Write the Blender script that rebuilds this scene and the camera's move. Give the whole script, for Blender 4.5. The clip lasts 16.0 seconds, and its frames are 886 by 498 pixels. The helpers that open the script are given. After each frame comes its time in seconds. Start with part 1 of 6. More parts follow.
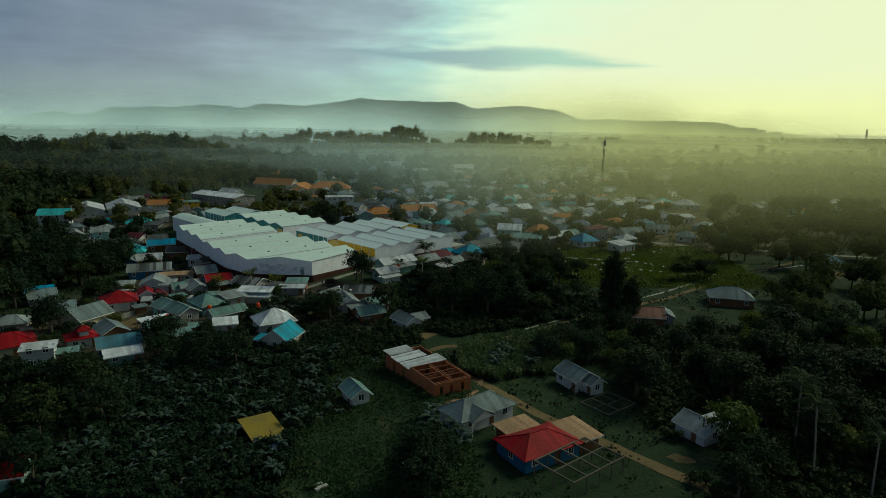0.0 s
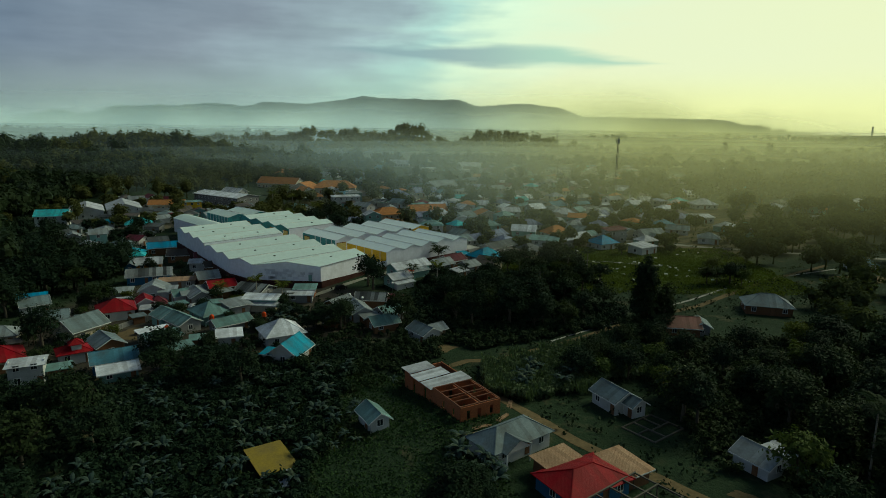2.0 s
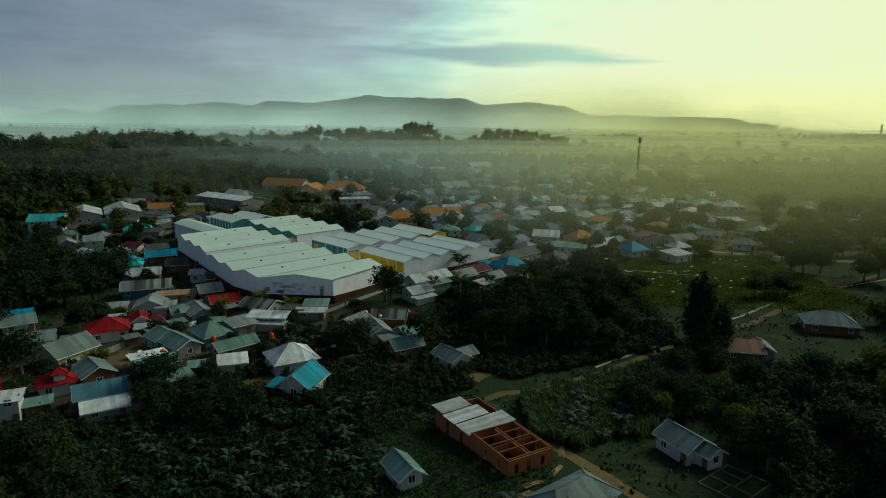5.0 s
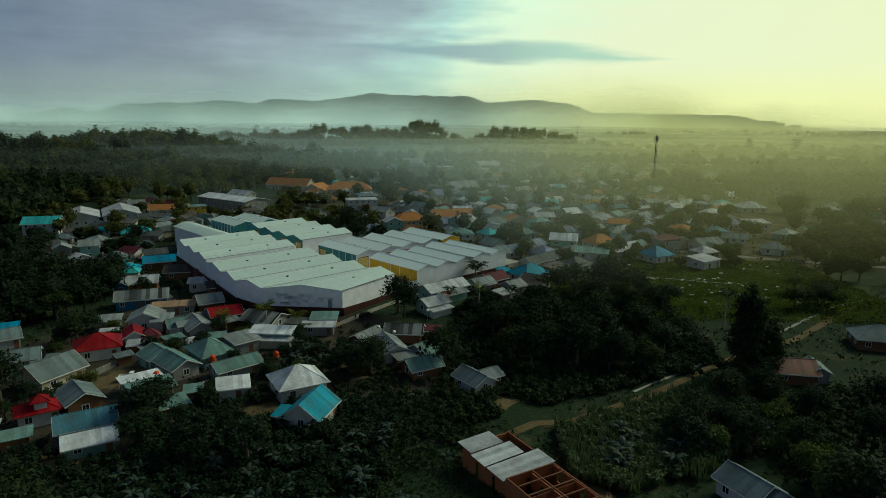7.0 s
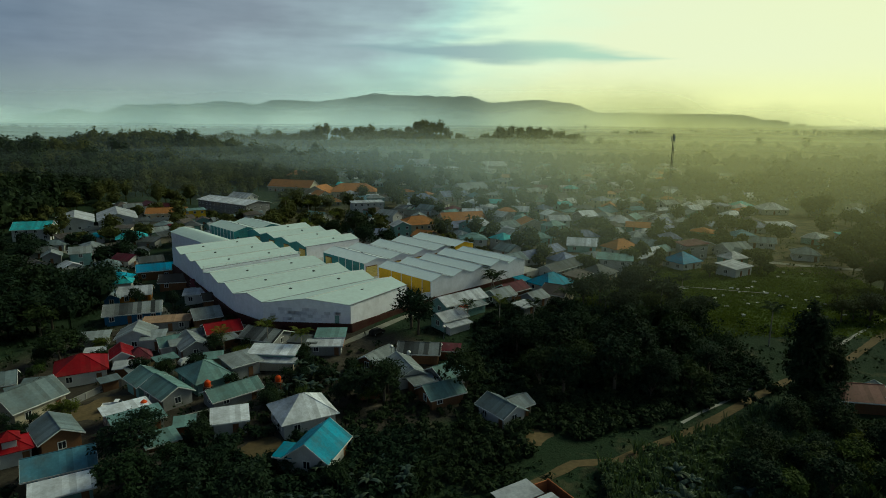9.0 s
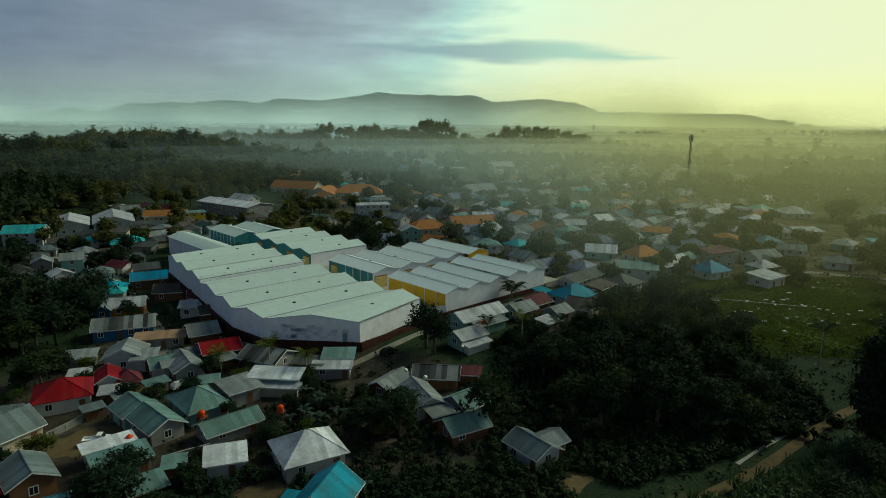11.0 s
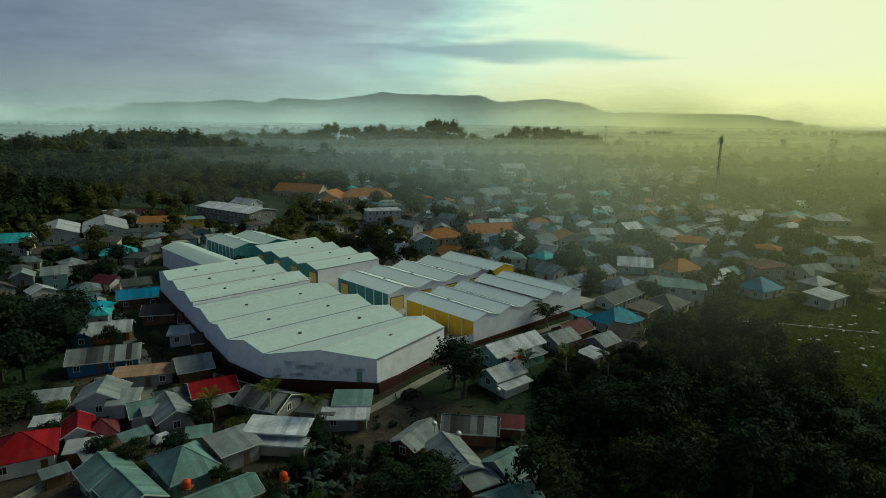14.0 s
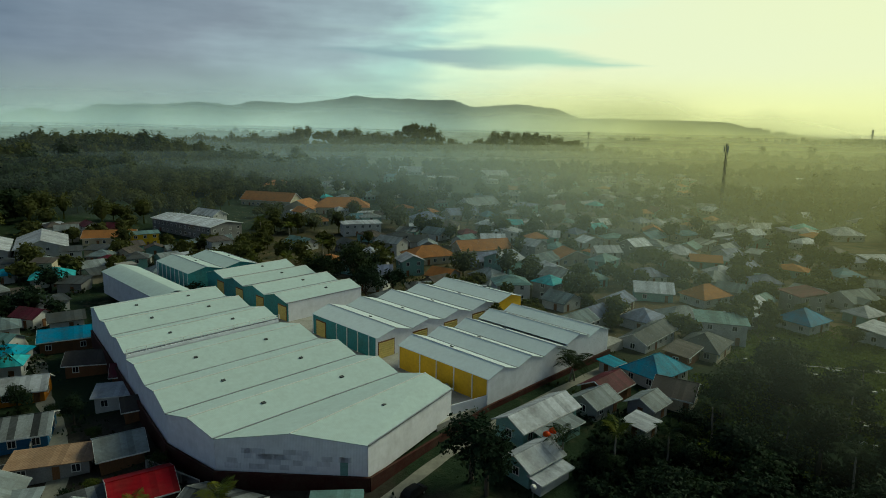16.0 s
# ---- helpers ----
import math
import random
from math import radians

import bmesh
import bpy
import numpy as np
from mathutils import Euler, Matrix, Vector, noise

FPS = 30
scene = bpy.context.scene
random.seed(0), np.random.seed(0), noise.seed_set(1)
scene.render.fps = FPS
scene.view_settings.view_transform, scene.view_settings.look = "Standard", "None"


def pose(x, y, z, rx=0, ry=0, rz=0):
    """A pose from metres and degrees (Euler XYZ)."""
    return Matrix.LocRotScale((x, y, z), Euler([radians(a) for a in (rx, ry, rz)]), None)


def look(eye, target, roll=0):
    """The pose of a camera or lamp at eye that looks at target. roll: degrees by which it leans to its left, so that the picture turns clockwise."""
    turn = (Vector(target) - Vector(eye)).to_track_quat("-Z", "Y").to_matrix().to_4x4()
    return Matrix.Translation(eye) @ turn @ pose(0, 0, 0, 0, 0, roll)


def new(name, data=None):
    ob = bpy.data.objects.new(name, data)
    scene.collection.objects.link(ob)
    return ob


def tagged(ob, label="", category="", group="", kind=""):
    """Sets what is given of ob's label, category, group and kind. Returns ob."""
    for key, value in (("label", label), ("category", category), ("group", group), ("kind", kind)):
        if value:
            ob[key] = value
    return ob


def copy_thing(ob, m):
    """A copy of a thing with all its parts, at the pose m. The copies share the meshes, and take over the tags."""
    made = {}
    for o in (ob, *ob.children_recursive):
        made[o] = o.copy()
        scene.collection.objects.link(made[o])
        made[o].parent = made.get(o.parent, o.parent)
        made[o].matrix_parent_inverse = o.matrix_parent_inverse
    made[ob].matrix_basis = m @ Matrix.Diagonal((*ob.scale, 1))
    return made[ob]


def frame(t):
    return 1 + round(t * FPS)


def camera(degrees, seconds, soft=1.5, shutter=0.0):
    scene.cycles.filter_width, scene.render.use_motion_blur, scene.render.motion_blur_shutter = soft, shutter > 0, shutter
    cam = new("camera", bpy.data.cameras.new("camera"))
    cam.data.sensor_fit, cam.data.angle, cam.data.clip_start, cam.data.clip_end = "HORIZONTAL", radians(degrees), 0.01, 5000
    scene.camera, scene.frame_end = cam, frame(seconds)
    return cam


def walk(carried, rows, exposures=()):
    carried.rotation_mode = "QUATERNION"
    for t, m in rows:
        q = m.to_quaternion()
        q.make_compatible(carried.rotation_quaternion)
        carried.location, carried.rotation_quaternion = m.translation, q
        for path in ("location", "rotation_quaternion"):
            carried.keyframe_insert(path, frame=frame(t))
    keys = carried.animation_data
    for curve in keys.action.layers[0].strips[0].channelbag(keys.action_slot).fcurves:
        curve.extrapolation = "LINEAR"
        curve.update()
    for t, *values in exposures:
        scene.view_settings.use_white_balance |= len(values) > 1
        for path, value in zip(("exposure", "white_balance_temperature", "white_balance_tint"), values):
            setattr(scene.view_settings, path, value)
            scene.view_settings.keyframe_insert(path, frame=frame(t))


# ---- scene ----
cam = camera(70, 16.0, soft=0.9)
PATH = [
    (0, look((1.77, 8.51, 53.92), (1.969, 106.558, 34.270), 0.90)),
    (0.5, look((0.63, 11.60, 53.79), (0.777, 109.631, 34.044), 0.90)),
    (1, look((-0.62, 14.79, 53.70), (-0.620, 112.809, 33.906), 0.80)),
    (1.5, look((-1.56, 17.76, 53.51), (-1.713, 115.788, 33.757), 0.80)),
    (2, look((-2.66, 20.92, 53.37), (-2.858, 118.913, 33.422), 0.80)),
    (2.5, look((-3.54, 23.98, 53.41), (-3.891, 121.956, 33.414), 0.70)),
    (3, look((-4.66, 27.06, 53.33), (-5.058, 125.037, 33.321), 0.70)),
    (3.5, look((-5.60, 30.07, 53.24), (-6.102, 128.041, 33.190), 0.70)),
    (4, look((-6.63, 33.13, 53.12), (-7.182, 131.093, 33.071), 0.70)),
    (6.5, look((-11.49, 49.67, 53.14), (-12.893, 147.561, 32.744), 0.60)),
    (7, look((-12.51, 53.23, 53.13), (-13.958, 151.101, 32.679), 0.60)),
    (7.5, look((-13.35, 56.75, 53.01), (-14.950, 154.623, 32.561), 0.60)),
    (8, look((-14.37, 60.64, 52.85), (-16.069, 158.507, 32.362), 0.50)),
    (8.5, look((-15.45, 64.21, 52.58), (-17.196, 162.085, 32.137), 0.50)),
    (9, look((-16.42, 67.94, 52.42), (-18.269, 165.817, 32.021), 0.40)),
    (11.5, look((-21.06, 84.80, 52.44), (-23.414, 182.637, 31.893), 0.50)),
    (12, look((-21.98, 88.07, 52.43), (-24.485, 185.902, 31.871), 0.40)),
    (12.5, look((-23.08, 91.10, 52.55), (-25.582, 188.925, 31.955), 0.50)),
    (13, look((-23.90, 94.58, 52.70), (-26.649, 192.383, 32.048), 0.40)),
    (13.5, look((-24.89, 98.91, 52.61), (-28.037, 196.704, 31.956), 0.40)),
    (14, look((-26.19, 103.13, 52.60), (-28.989, 200.952, 32.054), 0.60)),
    (14.5, look((-27.26, 107.12, 52.40), (-29.463, 204.987, 31.954), 0.60)),
    (15, look((-28.12, 111.85, 51.99), (-29.716, 209.780, 31.810), 0.70)),
    (15.5, look((-29.00, 116.50, 51.85), (-30.195, 214.463, 31.807), 0.78)),
    (15.6, look((-29.80, 120.06, 51.90), (-30.456, 218.039, 31.908), 0.85)),
    (15.7, look((-30.60, 123.62, 51.95), (-30.718, 221.611, 32.009), 0.91)),
    (15.8, look((-31.40, 127.18, 52.00), (-30.979, 225.181, 32.110), 0.97)),
    (15.9, look((-32.20, 130.74, 52.05), (-31.239, 228.748, 32.211), 1.04)),
    (16, look((-33.00, 134.30, 52.10), (-31.500, 232.311, 32.311), 1.10)),
]
walk(cam, PATH, [(0.0, 0.0, 6500, -10.0), (16.0, 0.0, 6500, -10.0)])

# ---------------------------------------------------------------- sky and sun
SUN_AZ, SUN_EL = radians(58), radians(38)      # east of the view's north, and height
world = bpy.data.worlds.new("morning_sky")
scene.world = world
world.use_nodes = True
wt = world.node_tree
wt.nodes.clear()


class Net:
    """Short hand for building node trees."""

    def __init__(self, tree):
        self.t = tree

    def node(self, kind):
        return self.t.nodes.new(kind)

    def put(self, sock, v):
        if isinstance(v, bpy.types.NodeSocket):
            self.t.links.new(v, sock)
        elif v is not None:
            sock.default_value = v

    def m(self, op, a, b=None, c=None, clamp=False):
        n = self.node("ShaderNodeMath")
        n.operation, n.use_clamp = op, clamp
        for s, v in zip(n.inputs, (a, b, c)):
            self.put(s, v)
        return n.outputs[0]

    def ramp(self, fac, stops, interp="LINEAR"):
        n = self.node("ShaderNodeValToRGB")
        self.put(n.inputs[0], fac)
        r = n.color_ramp
        r.interpolation = interp
        while len(r.elements) < len(stops):
            r.elements.new(0.5)
        for e, (p, c) in zip(r.elements, stops):
            e.position = p
            e.color = (c, c, c, 1) if isinstance(c, (int, float)) else (*c, 1)
        return n.outputs[0]

    def mix(self, fac, a, b, blend="MIX"):
        n = self.node("ShaderNodeMix")
        n.data_type, n.blend_type = "RGBA", blend
        self.put(n.inputs[0], fac)
        for s, v in ((n.inputs[6], a), (n.inputs[7], b)):
            self.put(s, (*v, 1) if isinstance(v, tuple) and len(v) == 3 else v)
        return n.outputs[2]

    def noise(self, vec, scale, detail=3.0, rough=0.55):
        n = self.node("ShaderNodeTexNoise")
        self.put(n.inputs["Vector"], vec)
        n.inputs["Scale"].default_value = scale
        n.inputs["Detail"].default_value = detail
        n.inputs["Roughness"].default_value = rough
        return n.outputs[0]

    def step(self, v, lo, hi):
        n = self.node("ShaderNodeMapRange")
        n.interpolation_type = "SMOOTHSTEP"
        self.put(n.inputs[0], v)
        n.inputs[1].default_value, n.inputs[2].default_value = lo, hi
        return n.outputs[0]


w = Net(wt)
geo = w.node("ShaderNodeTexCoord").outputs["Generated"]
sep = w.node("ShaderNodeSeparateXYZ")
w.put(sep.inputs[0], geo)
az = w.m("ARCTAN2", sep.outputs[0], sep.outputs[1])
el = w.m("ARCSINE", sep.outputs[2])
comb = w.node("ShaderNodeCombineXYZ")
w.put(comb.inputs[0], az)
w.put(comb.inputs[1], w.m("MULTIPLY", el, 2.3))
n_big = w.noise(comb.outputs[0], 4.0, 4.0)
n_fine = w.noise(comb.outputs[0], 13.0, 5.0, 0.55)
lay = w.node("ShaderNodeCombineXYZ")
w.put(lay.inputs[0], w.m("MULTIPLY", az, 3.2))
w.put(lay.inputs[1], w.m("MULTIPLY", el, 22.0))
n_lay = w.noise(lay.outputs[0], 1.6, 3.0, 0.5)
# bank of grey cloud to the west, glow towards the sun
az_w = w.m("ADD", az, w.m("MULTIPLY", w.m("SUBTRACT", n_big, 0.5), 0.20))
az_w = w.m("ADD", az_w, w.m("MULTIPLY", w.m("SUBTRACT", n_fine, 0.5), 0.06))
az_w = w.m("ADD", az_w, w.m("MULTIPLY", w.m("SUBTRACT", n_lay, 0.5), 0.15))
az_w = w.m("ADD", az_w, w.m("MULTIPLY", w.m("SUBTRACT", el, 0.135), -1.0))
tone = w.ramp(w.m("MULTIPLY_ADD", az_w, 0.3, 0.5), [
    (0.00, (0.15, 0.19, 0.29)), (0.30, (0.17, 0.21, 0.32)), (0.40, (0.275, 0.305, 0.40)), (0.470, (0.40, 0.48, 0.56)),
    (0.497, (0.55, 0.76, 0.74)), (0.522, (0.84, 0.97, 0.78)), (0.575, (0.93, 0.92, 0.68)), (0.70, (0.95, 0.92, 0.62)),
    (0.85, (0.55, 0.60, 0.50)), (1.00, (0.22, 0.25, 0.30))])
cloud = w.ramp(w.m("MULTIPLY_ADD", n_fine, 0.4, w.m("MULTIPLY", n_lay, 0.6)), [(0.30, 0.86), (0.70, 1.12)])
tone = w.mix(w.step(az_w, 0.20, 0.0), tone, w.mix(1.0, tone, cloud, "MULTIPLY"))
# long thin cloud in front of the glow, pointed at its ends, with a pale upper rim
du = w.m("MULTIPLY", w.m("SUBTRACT", az, 0.065), 3.6)
lens_ = w.m("SUBTRACT", 1.0, w.m("MULTIPLY", du, du), clamp=True)
dv = w.m("SUBTRACT", el, w.m("MULTIPLY_ADD", az, -0.03, 0.098))
dv = w.m("ADD", dv, w.m("MULTIPLY", w.m("SUBTRACT", n_lay, 0.5), 0.035))
body = w.m("ABSOLUTE", dv)
half = w.m("MULTIPLY", lens_, 0.020)
streak = w.m("MULTIPLY", w.step(w.m("SUBTRACT", body, half), 0.002, -0.014), w.step(lens_, 0.0, 0.35))
rim = w.m("MULTIPLY", w.step(w.m("ABSOLUTE", w.m("SUBTRACT", dv, 0.030)), 0.010, 0.002), w.m("MULTIPLY", lens_, w.step(az, 0.12, -0.02)))
tone = w.mix(w.m("MULTIPLY", rim, 0.35), tone, (0.50, 0.62, 0.64))
tone = w.mix(w.m("MULTIPLY", streak, 0.85), tone, w.mix(w.step(az, 0.0, 0.20), (0.30, 0.40, 0.47), (0.44, 0.65, 0.57)))
# bright low over the eastern horizon, paling towards the west
low = w.step(el, 0.085, 0.01)
tone = w.mix(w.m("MULTIPLY", low, w.step(az_w, 0.02, 0.3)), tone, (1.0, 0.96, 0.50))
tone = w.mix(w.m("MULTIPLY", w.m("MULTIPLY", w.step(el, 0.10, 0.02), w.step(az_w, 0.16, -0.02)), 0.55), tone, w.mix(w.step(az, -0.6, 0.05), (0.26, 0.31, 0.33), (0.42, 0.56, 0.50)))
# unseen sky overhead dimmed and blued, added to deepen the shade below
tone = w.mix(1.0, tone, w.ramp(w.m("MULTIPLY", el, 0.64), [(0.14, (1.0, 1.0, 1.0)), (0.40, (0.34, 0.41, 0.50)), (1.0, (0.23, 0.29, 0.39))]), "MULTIPLY")
sky = w.node("ShaderNodeTexSky")
sky.sky_type, sky.sun_disc, sky.sun_elevation, sky.sun_rotation = "NISHITA", False, SUN_EL, SUN_AZ
bg_sky = w.node("ShaderNodeBackground")
w.put(bg_sky.inputs[0], sky.outputs[0])
bg_sky.inputs[1].default_value = 0.06
bg_cloud = w.node("ShaderNodeBackground")
w.put(bg_cloud.inputs[0], tone)
bg_cloud.inputs[1].default_value = 1.0
cover = w.node("ShaderNodeMixShader")
cover.inputs[0].default_value = 0.94
w.put(cover.inputs[1], bg_sky.outputs[0])
w.put(cover.inputs[2], bg_cloud.outputs[0])
w.put(w.node("ShaderNodeOutputWorld").inputs[0], cover.outputs[0])

sun = new("sun", bpy.data.lights.new("sun", "SUN"))
sun.data.energy, sun.data.angle, sun.data.color = 2.0, radians(24), (1.0, 0.95, 0.74)
sun.matrix_world = look((900 * math.sin(SUN_AZ), 900 * math.cos(SUN_AZ), 900 * math.tan(SUN_EL)), (0, 0, 0))

# ---------------------------------------------------------------- materials


def surface(name, color, rough=0.7, metal=0.0, grain=8.0, stain=0.35, vary=0.18, bump=0.15, ribs=0.0, dirt=(0.10, 0.085, 0.06), sheets=0.0, gloss=0.08, patchy=0.72):
    """A worn surface: fine grain, large stains, piece to piece variation, optional ribs along local x."""
    ma = bpy.data.materials.new(name)
    ma.use_nodes = True
    t = Net(ma.node_tree)
    b = ma.node_tree.nodes["Principled BSDF"]
    pos = t.node("ShaderNodeTexCoord").outputs["Object"]
    fine, large = t.noise(pos, grain, 4.0), t.noise(pos, 0.35, 4.0, 0.65)
    c = t.mix(t.ramp(large, [(0.42, 0.0), (0.72, stain)]), color, dirt)
    c = t.mix(1.0, c, t.ramp(fine, [(0.25, 1 - vary), (0.75, 1 + vary)]), "MULTIPLY")
    rnd = t.node("ShaderNodeObjectInfo").outputs["Random"]
    c = t.mix(1.0, c, t.ramp(rnd, [(0.0, 1 - vary), (1.0, 1 + vary * 0.6)]), "MULTIPLY")
    height = fine
    if ribs:
        wv = t.node("ShaderNodeTexWave")
        wv.wave_type, wv.bands_direction = "BANDS", "X"
        t.put(wv.inputs["Vector"], pos)
        wv.inputs["Scale"].default_value = ribs
        height = t.m("ADD", t.m("MULTIPLY", wv.outputs[1], 1.2), t.m("MULTIPLY", fine, 0.3))
    if sheets:
        s = t.node("ShaderNodeSeparateXYZ")
        t.put(s.inputs[0], pos)
        cell = t.m("FLOOR", t.m("MULTIPLY", s.outputs[0], sheets))
        wn = t.node("ShaderNodeTexWhiteNoise")
        wn.noise_dimensions = "1D"
        t.put(wn.inputs["W"], cell)
        c = t.mix(1.0, c, t.ramp(wn.outputs[0], [(0.0, patchy), (1.0, 1.12)]), "MULTIPLY")
    bp = t.node("ShaderNodeBump")
    bp.inputs["Strength"].default_value = bump
    bp.inputs["Distance"].default_value = 0.05
    t.put(bp.inputs["Height"], height)
    t.put(b.inputs["Normal"], bp.outputs[0])
    t.put(b.inputs["Base Color"], c)
    t.put(b.inputs["Roughness"], t.ramp(large, [(0.3, max(rough - 0.08, 0.05)), (0.8, min(rough + 0.15, 1))]))
    b.inputs["Metallic"].default_value = metal
    b.inputs["Specular IOR Level"].default_value = gloss
    return ma


def foliage(name, dark, light, thin=0.3, rough=0.55):
    """Leaves: colour differs from leaf to leaf and tree to tree, and some light comes through."""
    ma = bpy.data.materials.new(name)
    ma.use_nodes = True
    t = Net(ma.node_tree)
    b = ma.node_tree.nodes["Principled BSDF"]
    isl = t.node("ShaderNodeNewGeometry").outputs["Random Per Island"]
    rnd = t.node("ShaderNodeObjectInfo").outputs["Random"]
    pos = t.node("ShaderNodeTexCoord").outputs["Object"]
    patch = t.noise(pos, 0.5, 3.0)
    c = t.mix(t.m("MULTIPLY_ADD", isl, 0.6, t.m("MULTIPLY", patch, 0.4)), dark, light)
    c = t.mix(1.0, c, t.ramp(rnd, [(0.0, (0.70, 0.80, 0.80)), (0.5, (1.0, 1.0, 1.0)), (1.0, (1.3, 1.12, 0.8))]), "MULTIPLY")
    t.put(b.inputs["Base Color"], c)
    b.inputs["Roughness"].default_value = rough
    b.inputs["Specular IOR Level"].default_value = 0.02
    tl = t.node("ShaderNodeBsdfTranslucent")
    t.put(tl.inputs[0], t.mix(1.0, c, (1.2, 1.25, 0.5), "MULTIPLY"))
    mx = t.node("ShaderNodeMixShader")
    mx.inputs[0].default_value = thin
    t.put(mx.inputs[1], b.outputs[0])
    t.put(mx.inputs[2], tl.outputs[0])
    t.put(ma.node_tree.nodes["Material Output"].inputs[0], mx.outputs[0])
    return ma


def earth():
    """Ground cover: rough grass and weeds, broken by bare soil, over several scales."""
    ma = bpy.data.materials.new("grass_and_soil")
    ma.use_nodes = True
    t = Net(ma.node_tree)
    b = ma.node_tree.nodes["Principled BSDF"]
    pos = t.node("ShaderNodeTexCoord").outputs["Object"]
    a, m_, f = t.noise(pos, 0.02, 5.0, 0.6), t.noise(pos, 0.16, 5.0, 0.65), t.noise(pos, 1.3, 5.0, 0.7)
    green = t.mix(f, (0.009, 0.018, 0.009), (0.027, 0.045, 0.020))
    green = t.mix(t.ramp(m_, [(0.40, 0.0), (0.65, 0.8)]), green, (0.018, 0.038, 0.017))
    soil = t.mix(f, (0.075, 0.058, 0.034), (0.15, 0.115, 0.065))
    bare = t.m("MULTIPLY", t.ramp(m_, [(0.55, 0.0), (0.70, 1.0)]), t.ramp(a, [(0.42, 0.15), (0.62, 0.75)]))
    c = t.mix(bare, green, soil)
    s = t.node("ShaderNodeSeparateXYZ")
    t.put(s.inputs[0], pos)

    def oval(cx, cy, rx, ry):
        d = t.m("ADD", t.m("POWER", t.m("MULTIPLY_ADD", s.outputs[0], 1 / rx, -cx / rx), 2.0), t.m("POWER", t.m("MULTIPLY_ADD", s.outputs[1], 1 / ry, -cy / ry), 2.0))
        return t.step(t.m("ADD", d, t.m("MULTIPLY", m_, 0.8)), 1.55, 1.05)

    # trodden dark yards between the close-set houses, and the open grass field, sun glow put into its green
    yard = t.mix(f, (0.022, 0.020, 0.016), (0.07, 0.060, 0.045))
    yard = t.mix(t.ramp(m_, [(0.52, 0.0), (0.66, 0.7)]), yard, (0.11, 0.095, 0.07))
    c = t.mix(oval(-76, 196, 44, 52), c, yard)
    c = t.mix(oval(-34, 190, 22, 26), c, yard)
    lots = t.mix(f, (0.085, 0.068, 0.036), (0.17, 0.135, 0.072))
    c = t.mix(t.m("MULTIPLY", oval(45, 385, 190, 120), t.ramp(m_, [(0.38, 0.25), (0.58, 0.9)])), c, lots)
    c = t.mix(oval(80, 262, 46, 40), c, t.mix(f, (0.035, 0.055, 0.010), (0.085, 0.11, 0.024)))
    bp = t.node("ShaderNodeBump")
    bp.inputs["Strength"].default_value = 0.8
    bp.inputs["Distance"].default_value = 0.4
    t.put(bp.inputs["Height"], t.m("ADD", m_, f))
    t.put(b.inputs["Normal"], bp.outputs[0])
    t.put(b.inputs["Base Color"], c)
    b.inputs["Roughness"].default_value = 0.95
    b.inputs["Specular IOR Level"].default_value = 0.1
    return ma


def vapour(name, y, top, west, east_, mid, wide, coast, wispy):
    """Mist sheet: light passes through or scatters on; thicker towards the ground, with drifting wisps; west and east_
    are how much it veils; the sun's warmth is put into its tint.
    """
    ma = bpy.data.materials.new(name)
    ma.use_nodes = True
    t = Net(ma.node_tree)
    ma.node_tree.nodes.remove(ma.node_tree.nodes["Principled BSDF"])
    pos = t.node("ShaderNodeTexCoord").outputs["Object"]
    s = t.node("ShaderNodeSeparateXYZ")
    t.put(s.inputs[0], pos)
    flat = t.node("ShaderNodeCombineXYZ")
    t.put(flat.inputs[0], s.outputs[0])
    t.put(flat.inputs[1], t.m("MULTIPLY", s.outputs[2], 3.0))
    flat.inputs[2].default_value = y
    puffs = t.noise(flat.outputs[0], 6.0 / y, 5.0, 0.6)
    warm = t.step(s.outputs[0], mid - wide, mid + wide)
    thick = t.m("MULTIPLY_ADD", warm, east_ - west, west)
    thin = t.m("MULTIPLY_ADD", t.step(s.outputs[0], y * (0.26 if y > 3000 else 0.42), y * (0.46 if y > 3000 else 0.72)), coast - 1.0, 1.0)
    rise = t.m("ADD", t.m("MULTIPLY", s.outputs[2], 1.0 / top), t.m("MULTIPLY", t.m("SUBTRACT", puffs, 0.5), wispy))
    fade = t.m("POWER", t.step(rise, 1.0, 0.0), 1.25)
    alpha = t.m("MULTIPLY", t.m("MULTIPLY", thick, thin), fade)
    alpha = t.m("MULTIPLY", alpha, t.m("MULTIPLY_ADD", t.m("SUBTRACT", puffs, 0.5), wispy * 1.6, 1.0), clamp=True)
    # cool west, sunlit yellow east: the light's hue painted as tint
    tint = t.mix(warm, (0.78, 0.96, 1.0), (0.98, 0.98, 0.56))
    tl, clear = t.node("ShaderNodeBsdfTranslucent"), t.node("ShaderNodeBsdfTransparent")
    t.put(tl.inputs["Color"], tint)
    mx = t.node("ShaderNodeMixShader")
    t.put(mx.inputs[0], alpha)
    t.put(mx.inputs[1], clear.outputs[0])
    t.put(mx.inputs[2], tl.outputs[0])
    t.put(ma.node_tree.nodes["Material Output"].inputs[0], mx.outputs[0])
    return ma


